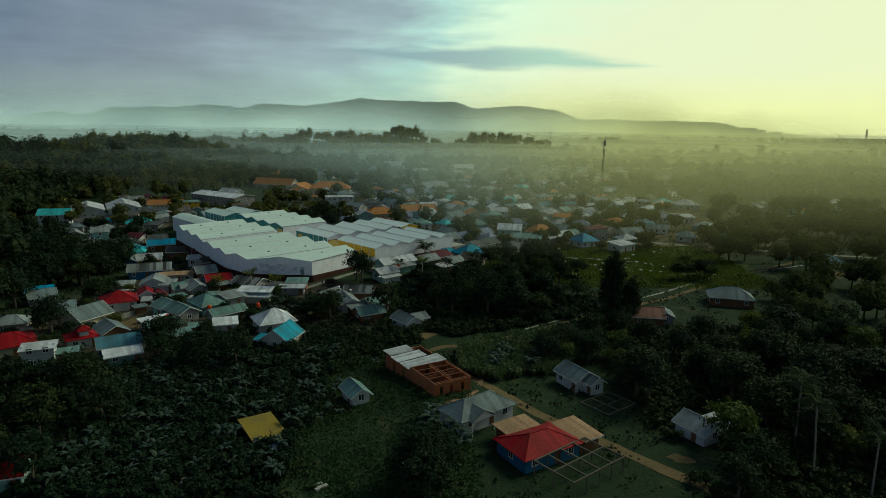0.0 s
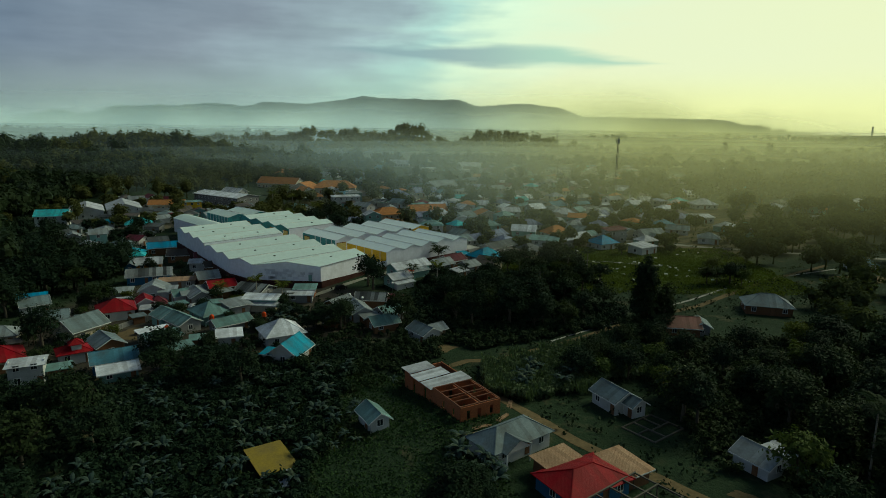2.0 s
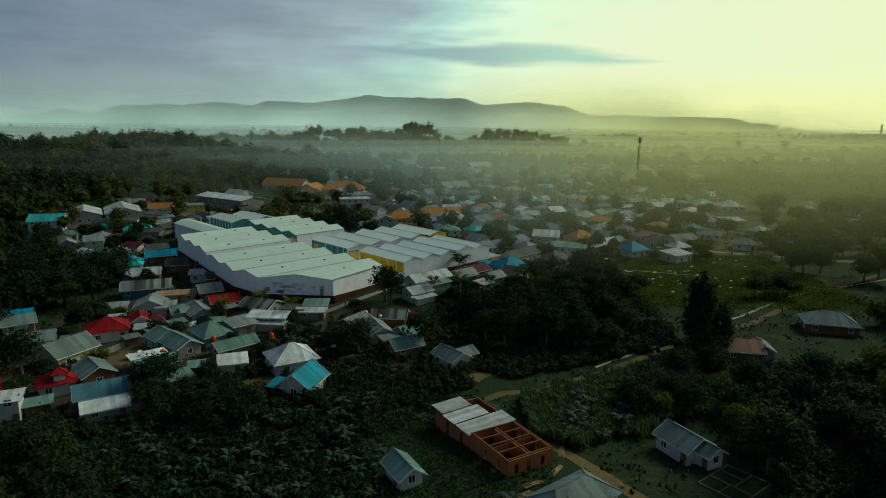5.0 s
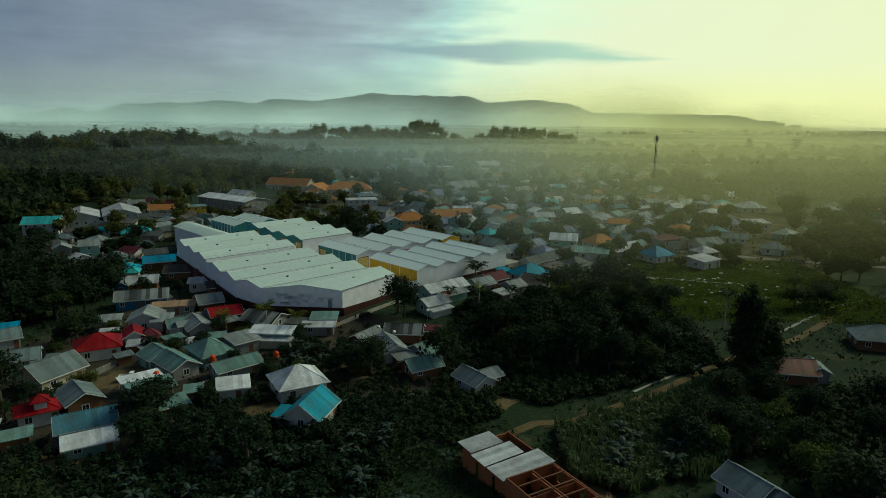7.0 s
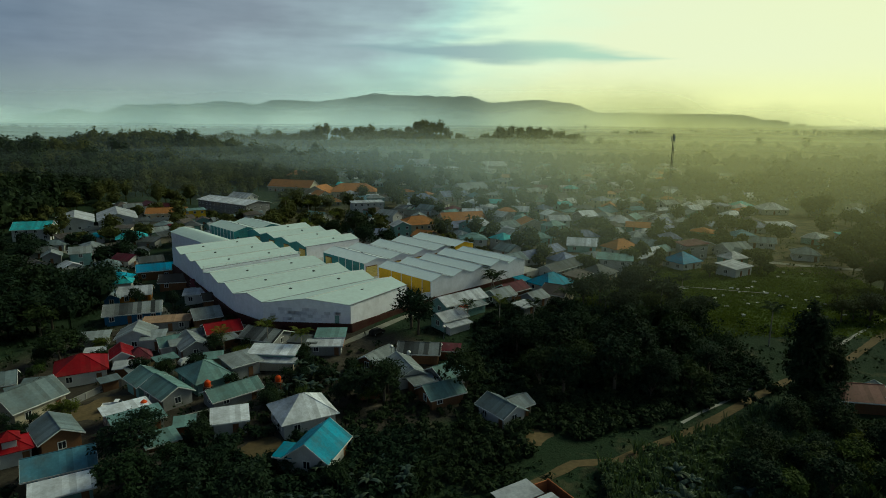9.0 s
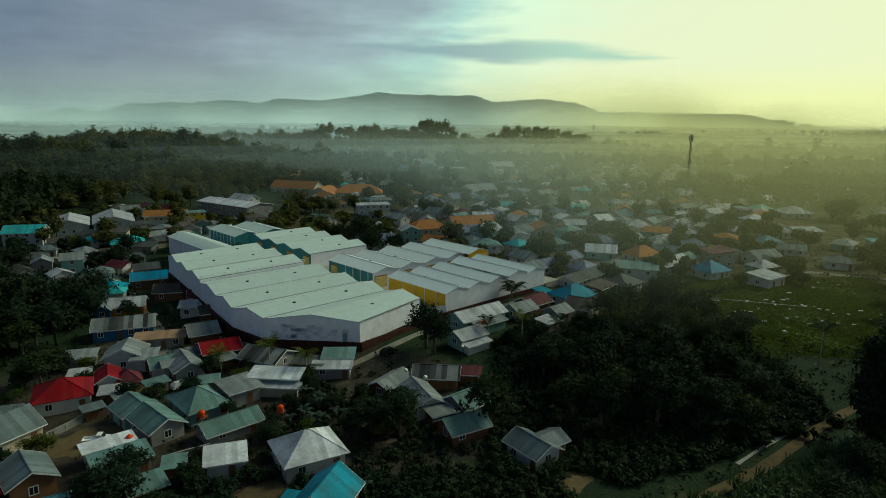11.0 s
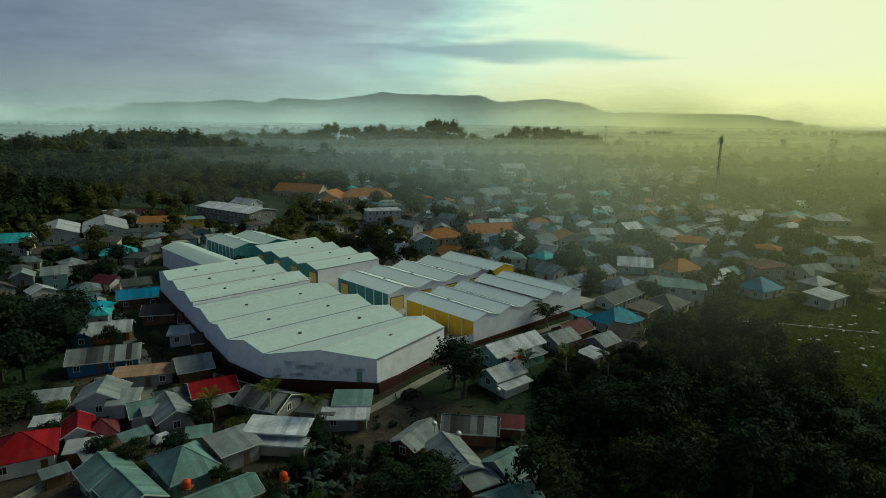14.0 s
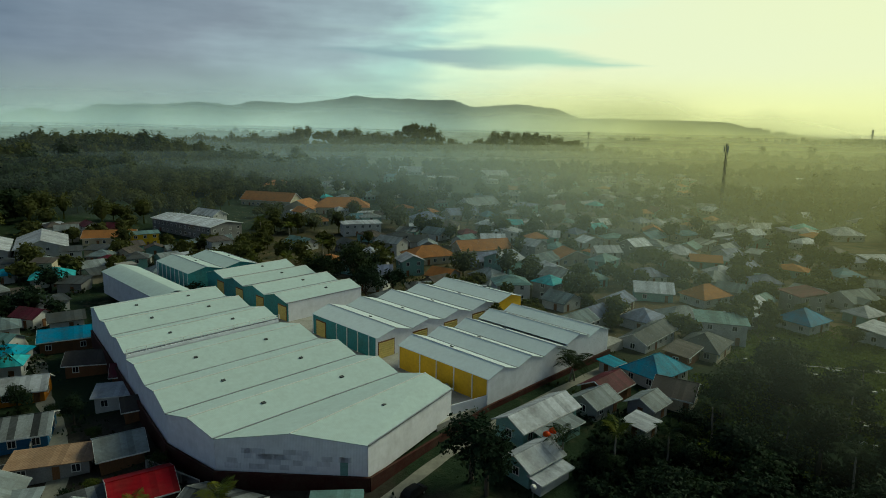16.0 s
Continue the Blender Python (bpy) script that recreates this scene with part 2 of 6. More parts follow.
M = {}
M["earth"] = earth()
for nm, col in dict(white=(0.66, 0.69, 0.74), zinc=(0.24, 0.27, 0.28), pale=(0.46, 0.48, 0.52), teal=(0.05, 0.42, 0.46), red=(0.24, 0.004, 0.010), maroon=(0.12, 0.022, 0.035),
                    blue=(0.07, 0.18, 0.24), green=(0.15, 0.26, 0.25), brown=(0.10, 0.085, 0.075), dark=(0.075, 0.085, 0.09), violet=(0.19, 0.22, 0.33),
                    bright=(0.012, 0.25, 0.37), azure=(0.01, 0.22, 0.40), slate=(0.15, 0.195, 0.21), rust=(0.21, 0.095, 0.075)).items():
    M["roof_" + nm] = surface("roof_sheet_" + nm, col, 0.58, 0.0, grain=2.2, stain=0.18 if nm == "red" else 0.48, bump=0.22, ribs=2.6, sheets=1.1, vary=0.16)
M["roof_orange"] = surface("roof_tile_orange", (0.40, 0.17, 0.055), 0.8, grain=5.0, stain=0.4, bump=0.6, ribs=1.2)
M["roof_tan"] = surface("roof_sheet_rusted", (0.36, 0.23, 0.14), 0.6, 0.1, grain=3.0, stain=0.5, bump=0.5, ribs=1.6, sheets=1.1, dirt=(0.20, 0.10, 0.05))
M["roof_ochre"] = surface("roof_tarpaulin_ochre", (0.24, 0.175, 0.03), 0.8, grain=3.0, stain=0.5, bump=0.5)
M["roof_striped"] = surface("roof_sheet_patched", (0.27, 0.29, 0.29), 0.5, 0.2, grain=3.0, stain=0.45, bump=0.3, ribs=2.6, sheets=0.9, vary=0.2, patchy=0.15)
M["roof_hall"] = surface("roof_sheet_hall", (0.48, 0.585, 0.565), 0.65, 0.0, grain=1.2, stain=0.15, bump=0.08, ribs=1.4, vary=0.06, dirt=(0.30, 0.31, 0.28))
# lit copy of the hall sheet: the eastern glow is put into its colour
M["roof_hall_lit"] = surface("roof_sheet_hall_lit", (0.63, 0.71, 0.71), 0.6, 0.0, grain=1.2, stain=0.12, bump=0.08, ribs=1.4, vary=0.05, dirt=(0.34, 0.36, 0.34))
M["wall_hall"] = surface("wall_sheet_white", (0.80, 0.80, 0.86), 0.65, 0.0, grain=1.2, stain=0.25, bump=0.25, ribs=2.2, vary=0.06, dirt=(0.38, 0.37, 0.38))
M["wall_patch"] = surface("wall_sheet_patch", (0.68, 0.68, 0.75), 0.65, 0.0, grain=1.2, stain=0.25, bump=0.25, ribs=2.2, vary=0.12)
M["wall_teal"] = surface("wall_sheet_teal", (0.060, 0.255, 0.275), 0.5, 0.05, grain=2.0, stain=0.25, bump=0.3, ribs=2.2)
M["wall_yellow"] = surface("wall_sheet_yellow", (0.74, 0.45, 0.035), 0.5, 0.05, grain=2.0, stain=0.2, bump=0.3, ribs=2.2, vary=0.08)
M["door_yellow"] = surface("roller_door_yellow", (0.60, 0.47, 0.16), 0.5, 0.1, grain=3.0, stain=0.25, bump=0.3)
M["wall_white"] = surface("wall_paint_white", (0.54, 0.54, 0.53), 0.85, grain=6.0, stain=0.30, vary=0.10)
M["wall_cream"] = surface("wall_paint_cream", (0.50, 0.44, 0.33), 0.85, grain=6.0, stain=0.35)
M["wall_blue"] = surface("wall_paint_blue", (0.03, 0.13, 0.25), 0.8, grain=6.0, stain=0.3)
M["wall_mint"] = surface("wall_paint_mint", (0.24, 0.42, 0.38), 0.8, grain=6.0, stain=0.3)
M["wall_orange"] = surface("wall_paint_orange", (0.55, 0.20, 0.02), 0.8, grain=6.0, stain=0.2)
M["wall_wood"] = surface("wall_boards_brown", (0.20, 0.10, 0.05), 0.8, grain=6.0, stain=0.4, ribs=1.5, bump=0.4)
M["wall_grey"] = surface("wall_render_grey", (0.27, 0.27, 0.27), 0.9, grain=6.0, stain=0.4)
M["wall_brick"] = surface("wall_brick_red", (0.34, 0.115, 0.05), 0.9, grain=5.0, stain=0.3, vary=0.3)
M["concrete"] = surface("concrete", (0.34, 0.33, 0.30), 0.9, grain=5.0, stain=0.4)
M["wall_damp"] = surface("dark_concrete", (0.105, 0.095, 0.078), 0.9, grain=5.0, stain=0.45)
M["fence_red"] = surface("wall_plinth_dark_red", (0.06, 0.021, 0.018), 0.85, grain=4.0, stain=0.45)
M["trim_white"] = surface("trim_white", (0.72, 0.72, 0.70), 0.6, grain=6.0, stain=0.2, vary=0.06)
M["steel"] = surface("galvanised_steel", (0.45, 0.46, 0.47), 0.4, 0.7, grain=6.0, stain=0.25)
M["timber"] = surface("timber_beams", (0.17, 0.075, 0.045), 0.85, grain=6.0, stain=0.3)
M["dirt"] = surface("bare_soil", (0.135, 0.098, 0.050), 0.95, grain=1.5, stain=0.5, vary=0.25, bump=0.5, dirt=(0.06, 0.055, 0.03))
M["road"] = surface("pale_road", (0.25, 0.24, 0.20), 0.9, grain=1.5, stain=0.4, vary=0.15, dirt=(0.10, 0.095, 0.07))
M["bark"] = surface("bark", (0.10, 0.085, 0.065), 0.95, grain=6.0, stain=0.4, bump=0.6)
M["bark_pale"] = surface("bark_pale", (0.26, 0.23, 0.19), 0.95, grain=6.0, stain=0.35, bump=0.5)
M["rubber"] = surface("rubber", (0.02, 0.02, 0.02), 0.8)
M["car_white"] = surface("car_paint_white", (0.75, 0.75, 0.75), 0.25, grain=6.0, stain=0.05, vary=0.03, bump=0.02, gloss=0.5)
M["tank_orange"] = surface("plastic_orange", (0.62, 0.07, 0.012), 0.4, grain=6.0, stain=0.12, vary=0.08, bump=0.05)
M["stone_white"] = surface("white_stone", (0.62, 0.60, 0.56), 0.8, grain=6.0, stain=0.25)
# near leaves below true leaf colour: the foreground's shade is put into them
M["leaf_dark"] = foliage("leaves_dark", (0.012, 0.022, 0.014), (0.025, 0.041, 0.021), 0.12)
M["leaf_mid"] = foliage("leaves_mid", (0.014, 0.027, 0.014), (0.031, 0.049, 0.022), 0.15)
M["leaf_light"] = foliage("leaves_light", (0.035, 0.056, 0.016), (0.09, 0.115, 0.03), 0.2)
M["banana"] = foliage("banana_leaves", (0.020, 0.036, 0.030), (0.060, 0.085, 0.074), 0.10, 0.35)
M["cane"] = foliage("cane_leaves", (0.034, 0.060, 0.034), (0.092, 0.130, 0.080), 0.25, 0.5)
M["palm"] = foliage("palm_leaves", (0.055, 0.070, 0.016), (0.13, 0.15, 0.035), 0.3, 0.5)
M["grass"] = foliage("grass_blades", (0.016, 0.036, 0.016), (0.040, 0.074, 0.032), 0.2, 0.7)
# field grass, yellower and brighter: the sun on it is in the colour
M["meadow"] = foliage("meadow_grass_sunlit", (0.055, 0.078, 0.016), (0.12, 0.15, 0.035), 0.3, 0.8)
# paler leaf colour for far trees: distance light and haze put into it
M["woods"] = foliage("far_leaves_hazed", (0.040, 0.050, 0.022), (0.095, 0.105, 0.040), 0.25, 0.9)
# distance haze put into the hills' colour: paler and bluer than woodland
M["hill"] = surface("far_hill_hazed", (0.050, 0.075, 0.078), 1.0, grain=0.05, stain=0.3, vary=0.2, bump=0.2)
glass = bpy.data.materials.new("window_glass")
glass.use_nodes = True
gb = glass.node_tree.nodes["Principled BSDF"]
gb.inputs["Base Color"].default_value = (0.02, 0.025, 0.03, 1)
gb.inputs["Roughness"].default_value = 0.08
M["glass"] = glass
sea_m = bpy.data.materials.new("sea_water")
sea_m.use_nodes = True
sb = sea_m.node_tree.nodes["Principled BSDF"]
sb.inputs["Base Color"].default_value = (0.03, 0.05, 0.05, 1)
sb.inputs["Roughness"].default_value = 0.12
M["sea"] = sea_m

# ---------------------------------------------------------------- mesh helpers


def mesh_from(name, verts, faces, material, smooth=False):
    me = bpy.data.meshes.new(name)
    me.from_pydata(verts, [], faces)
    me.materials.append(material)
    if smooth:
        me.polygons.foreach_set("use_smooth", [True] * len(me.polygons))
    me.update()
    return me


def quads_mesh(name, v, material, smooth=False):
    """A mesh of loose four-cornered leaves: v has shape (n, 4, 3)."""
    n = len(v)
    me = bpy.data.meshes.new(name)
    me.vertices.add(4 * n)
    me.vertices.foreach_set("co", np.asarray(v, dtype=np.float32).ravel())
    me.loops.add(4 * n)
    me.loops.foreach_set("vertex_index", np.arange(4 * n, dtype=np.int32))
    me.polygons.add(n)
    me.polygons.foreach_set("loop_start", np.arange(0, 4 * n, 4, dtype=np.int32))
    me.polygons.foreach_set("loop_total", np.full(n, 4, dtype=np.int32))
    me.materials.append(material)
    me.update(calc_edges=True)
    return me


class Solid:
    """Collects boxes, prisms and tubes into one mesh."""

    def __init__(self):
        self.v, self.f = [], []

    def add(self, verts, faces):
        k = len(self.v)
        self.v += [tuple(p) for p in verts]
        self.f += [tuple(i + k for i in f) for f in faces]
        return self

    def box(self, x0, x1, y0, y1, z0, z1):
        return self.add([(x0, y0, z0), (x1, y0, z0), (x1, y1, z0), (x0, y1, z0), (x0, y0, z1), (x1, y0, z1), (x1, y1, z1), (x0, y1, z1)],
                        [(3, 2, 1, 0), (4, 5, 6, 7), (0, 1, 5, 4), (1, 2, 6, 5), (2, 3, 7, 6), (3, 0, 4, 7)])

    def plate(self, pts, thick):
        """A sheet with thickness, hanging down from the given outline (in order)."""
        n = len(pts)
        vs = [tuple(p) for p in pts] + [(p[0], p[1], p[2] - thick) for p in pts]
        fs = [tuple(range(n)), tuple(reversed(range(n, 2 * n)))] + [(i, i + n, (i + 1) % n + n, (i + 1) % n) for i in range(n)]
        return self.add(vs, fs)

    def beam(self, a, b, r):
        """A square bar from a to b."""
        a, b = Vector(a), Vector(b)
        d = (b - a).normalized()
        s = d.cross(Vector((0, 0, 1)) if abs(d.z) < 0.9 else Vector((1, 0, 0))).normalized() * r
        u = d.cross(s).normalized() * r
        ring = [s + u, -s + u, -s - u, s - u]
        return self.add([a + q for q in ring] + [b + q for q in ring], [(3, 2, 1, 0), (4, 5, 6, 7)] + [(i, (i + 1) % 4, (i + 1) % 4 + 4, i + 4) for i in range(4)])

    def tube(self, pts, radii, n=7):
        """A tapered round limb through pts."""
        pts = [Vector(p) for p in pts]
        vs, fs = [], []
        for i, p in enumerate(pts):
            d = (pts[min(i + 1, len(pts) - 1)] - pts[max(i - 1, 0)]).normalized()
            s = d.cross(Vector((0.3, 1, 0.1))).normalized()
            u = d.cross(s)
            for k in range(n):
                a = 2 * math.pi * k / n
                vs.append(p + (s * math.cos(a) + u * math.sin(a)) * radii[i])
        for i in range(len(pts) - 1):
            for k in range(n):
                fs.append((i * n + k, i * n + (k + 1) % n, (i + 1) * n + (k + 1) % n, (i + 1) * n + k))
        fs.append(tuple(range((len(pts) - 1) * n, len(pts) * n)))
        return self.add(vs, fs)

    def mesh(self, name, material, smooth=False):
        return mesh_from(name, self.v, self.f, material, smooth)


def part(name, data, parent, label="", m=None):
    ob = new(name, data)
    ob.parent = parent
    if m is not None:
        ob.matrix_basis = m
    return tagged(ob, label)


def thing(name, m, label, category, group="", kind=""):
    ob = new(name)
    ob.empty_display_size = 0.5
    ob.matrix_basis = m
    return tagged(ob, label, category, group, kind)


# ---------------------------------------------------------------- lie of the land
def bell(x, y, cx, cy, rx, ry, hgt):
    return hgt * np.exp(-(((x - cx) / rx) ** 2 + ((y - cy) / ry) ** 2))


def land(x, y):
    """Height of the ground: flat town, a platform under the halls, wooded rises in the west and north."""
    g = -1.5 - 1.8 / (1 + np.exp(np.clip((x + 75) / 12.0, -40, 40)))
    g = g + 3.2 * np.exp(-(((x + 38) / 62) ** 2 + ((y - 258) / 52) ** 2) ** 2)
    g = g + bell(x, y, 1, 129, 15, 15, 2.0)
    g = g + bell(x, y, -420, 560, 170, 170, 21) + bell(x, y, -290, 690, 110, 70, 19) + bell(x, y, -160, 900, 90, 60, 27)
    g = g + bell(x, y, -52, 930, 50, 50, 29) + bell(x, y, 90, 1010, 90, 60, 28) + bell(x, y, -330, 960, 160, 90, 17) + bell(x, y, 330, 1300, 160, 90, 16)
    return g


def ground_z(x, y):
    return float(land(np.float64(x), np.float64(y)))


def spaced(a, b, near0, near1, fine, grow):
    out = [near0 + fine * i for i in range(int((near1 - near0) / fine) + 1)]
    s, v = fine, out[-1]
    while v < b:
        s *= grow
        v = min(v + s, b)
        out.append(v)
    s, v = fine, near0
    while v > a:
        s *= grow
        v = max(v - s, a)
        out.insert(0, v)
    return np.array(out)


gx, gy = spaced(-14500, 14500, -150, 150, 5.0, 1.12), spaced(-700, 16000, 60, 340, 5.0, 1.10)
GX, GY = np.meshgrid(gx, gy)
GZ = land(GX, GY)
nx, ny = len(gx), len(gy)
ground_me = mesh_from("ground", np.stack([GX, GY, GZ], -1).reshape(-1, 3).tolist(),
                      [(j * nx + i, j * nx + i + 1, (j + 1) * nx + i + 1, (j + 1) * nx + i) for j in range(ny - 1) for i in range(nx - 1)], M["earth"], True)
tagged(new("ground", ground_me), "dark green weedy ground with patches of bare soil", "ground", kind="structure")


def ribbon(name, pts, width, material, label, lift=0.06, category="path"):
    """A strip of path laid on the ground."""
    p = []
    for (x0, y0), (x1, y1) in zip(pts, pts[1:]):
        n = max(2, int(math.hypot(x1 - x0, y1 - y0) / 3))
        p += [(x0 + (x1 - x0) * k / n, y0 + (y1 - y0) * k / n) for k in range(n)]
    p.append(pts[-1])
    vs, fs = [], []
    for i, (x, y) in enumerate(p):
        a, b = p[max(i - 1, 0)], p[min(i + 1, len(p) - 1)]
        L = math.hypot(b[0] - a[0], b[1] - a[1])
        sx, sy = -(b[1] - a[1]) / L, (b[0] - a[0]) / L
        hw = width * (0.5 + 0.14 * noise.noise((x * 0.3, y * 0.3, 2.0)))
        for s in (-1, 1):
            q = (x + sx * hw * s, y + sy * hw * s)
            vs.append((*q, ground_z(*q) + lift))
    for i in range(len(p) - 1):
        fs.append((2 * i, 2 * i + 2, 2 * i + 3, 2 * i + 1))
    return tagged(new(name, mesh_from(name, vs, fs, material)), label, category, kind="structure")


def patch(name, cx, cy, rx, ry, rot, material, label, lift=0.05):
    """An uneven patch of bare ground."""
    vs, fs = [(cx, cy, ground_z(cx, cy) + lift + 0.02)], []
    n = 28
    for r in (0.5, 1.0):
        for k in range(n):
            a = 2 * math.pi * k / n
            q = r * (1 + 0.5 * noise.noise((cx + math.cos(a) * 1.5, cy + math.sin(a) * 1.5, 5.0)) + 0.3 * noise.noise((cx + math.cos(a) * 4.5, cy + math.sin(a) * 4.5, 8.0)))
            x, y = rx * q * math.cos(a), ry * q * math.sin(a)
            X, Y = cx + x * math.cos(rot) - y * math.sin(rot), cy + x * math.sin(rot) + y * math.cos(rot)
            vs.append((X, Y, ground_z(X, Y) + (lift if r < 1 else 0.015)))
    fs += [(0, 1 + k, 1 + (k + 1) % n) for k in range(n)] + [(1 + k, 1 + n + k, 1 + n + (k + 1) % n, 1 + (k + 1) % n) for k in range(n)]
    return tagged(new(name, mesh_from(name, vs, fs, material)), label, "ground", kind="structure")


ribbon("path", [(-11, 147), (-4, 154), (3, 160), (10, 161), (16, 165), (28, 173), (44, 186.5), (53, 193.5), (76, 208.4), (93, 224), (115, 243), (150, 268)], 2.0, M["dirt"], "narrow bare earth path through the fields")
ribbon("canal_edge", [(64, 206), (76, 215), (91, 228), (101, 236.5), (112, 243), (150, 262)], 0.9, M["concrete"], "pale concrete edge of a field ditch")
ribbon("canal_edge", [(25, 174.5), (31, 179.5), (36.5, 183.6), (47, 192)], 0.7, M["concrete"], "pale concrete edge of a field ditch")
ribbon("track", [(3, 146), (11.6, 134), (20.7, 122.5), (32, 111), (39, 103), (46, 96), (60, 82)], 2.6, M["dirt"], "rutted bare earth track between the houses")
ribbon("road", [(60, 318), (87, 316), (99, 311), (116, 302), (190, 280), (400, 240)], 4.0, M["road"], "pale paved village road", category="road")
ribbon("road", [(-120, 268), (-109, 251), (-99, 238), (-90, 224), (-84, 208), (-80, 192)], 3.0, M["road"], "narrow grey lane between the houses", category="road")
ribbon("road", [(-190, 330), (-150, 300), (-120, 268)], 3.0, M["road"], "narrow grey lane between the houses", category="road")
ribbon("field_wall", [(44, 271), (61, 268.5), (82, 262)], 0.5, M["concrete"], "low pale wall across the grass field", 0.35)
ribbon("field_wall", [(33, 251), (42, 245), (53, 238)], 0.5, M["concrete"], "low pale wall across the grass field", 0.35)
ribbon("path", [(-47, 204), (-40, 212.3), (-30.5, 224.5), (-20.3, 236.3), (-6, 251), (9, 266.3)], 2.0, M["road"], "pale concrete path along the hall's wall")
patch("bare_yard", -83, 180, 6.5, 4.5, 0.7, M["dirt"], "yellowish bare earth yard with tyre marks")
patch("bare_yard", -84, 200, 6, 3, 0.7, M["dirt"], "yellowish bare earth yard")
patch("bare_yard", -3, 168, 4, 2.2, 0.5, M["dirt"], "bare earth yard of a cottage")
patch("bare_yard", 5, 144, 7, 4, -0.8, M["dirt"], "bare earth beside a brick house being built")
patch("bare_yard", 43, 107, 2.2, 1.3, -0.5, M["dirt"], "trodden bare earth yard")
patch("bare_yard", -48, 163, 5, 3, 0.5, M["dirt"], "bare earth yard with a light cover of weeds")
patch("bare_yard", 38, 320, 16, 9, 0.2, M["dirt"], "open yellow earth lot in the village")
patch("bare_yard", 80, 296, 12, 7, 0.1, M["dirt"], "open yellow earth lot by the road")
patch("bare_yard", 150, 246, 12, 6, 0.1, M["dirt"], "open yellow earth lot among trees")
patch("bare_yard", -78, 148, 4, 9, 0.3, M["dirt"], "bare earth lane between houses")

# distance: sea, far hills, mist
sea = Solid().plate([(1500, 3520, 1.2), (6000, 3520, 1.2), (14000, 15900, 1.2), (5500, 15900, 1.2)], 1.0)
tagged(new("water", sea.mesh("water", M["sea"])), "bright strip of calm sea on the horizon", "sea", kind="structure")


def far_ridge(name, y, x0, x1, shape, label):
    """A long wooded hill: shape(x) gives its crest; it slopes down to both sides."""
    xs = np.linspace(x0, x1, 320)
    prof = [(-1.0, 0.0), (-0.72, 0.25), (-0.45, 0.62), (-0.2, 0.9), (0.0, 1.0), (0.4, 0.7), (1.0, 0.0)]
    vs = []
    for u, k in prof:
        for x in xs:
            z = shape(x) * k * (1 + 0.10 * noise.noise((x * 0.006, u * 3, 1.0)) * (0 < k < 1))
            vs.append((x, y + u * 260, max(z, -3)))
    n = len(xs)
    fs = [(j * n + i, j * n + i + 1, (j + 1) * n + i + 1, (j + 1) * n + i) for j in range(len(prof) - 1) for i in range(n - 1)]
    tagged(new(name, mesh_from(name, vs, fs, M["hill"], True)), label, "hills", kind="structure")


CREST = [(-3900, 5), (-3055, 8), (-2836, 36), (-2624, 90), (-2399, 62), (-2203, 123), (-1788, 127), (-1560, 148), (-1336, 125), (-1222, 159), (-922, 147), (-772, 167), (-548, 201), (-324, 189), (84, 186), (197, 147), (493, 168), (753, 145), (900, 90), (1300, 30), (2400, 5)]


def crest(x):
    """Main range: highest a little west of north, falling away to both sides."""
    return max(float(np.interp(x, [p[0] for p in CREST], [p[1] for p in CREST])) + 5 * noise.noise((x * 0.006, 0.0, 0.0)) + 6 * noise.noise((x * 0.017, 3.0, 0.0)) + 3 * noise.noise((x * 0.05, 7.0, 0.0)), -3)


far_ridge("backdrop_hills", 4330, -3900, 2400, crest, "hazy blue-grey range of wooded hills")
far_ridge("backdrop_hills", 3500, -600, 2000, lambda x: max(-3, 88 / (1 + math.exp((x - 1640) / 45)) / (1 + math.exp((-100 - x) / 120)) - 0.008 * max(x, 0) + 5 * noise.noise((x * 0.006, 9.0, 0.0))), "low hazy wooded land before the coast")


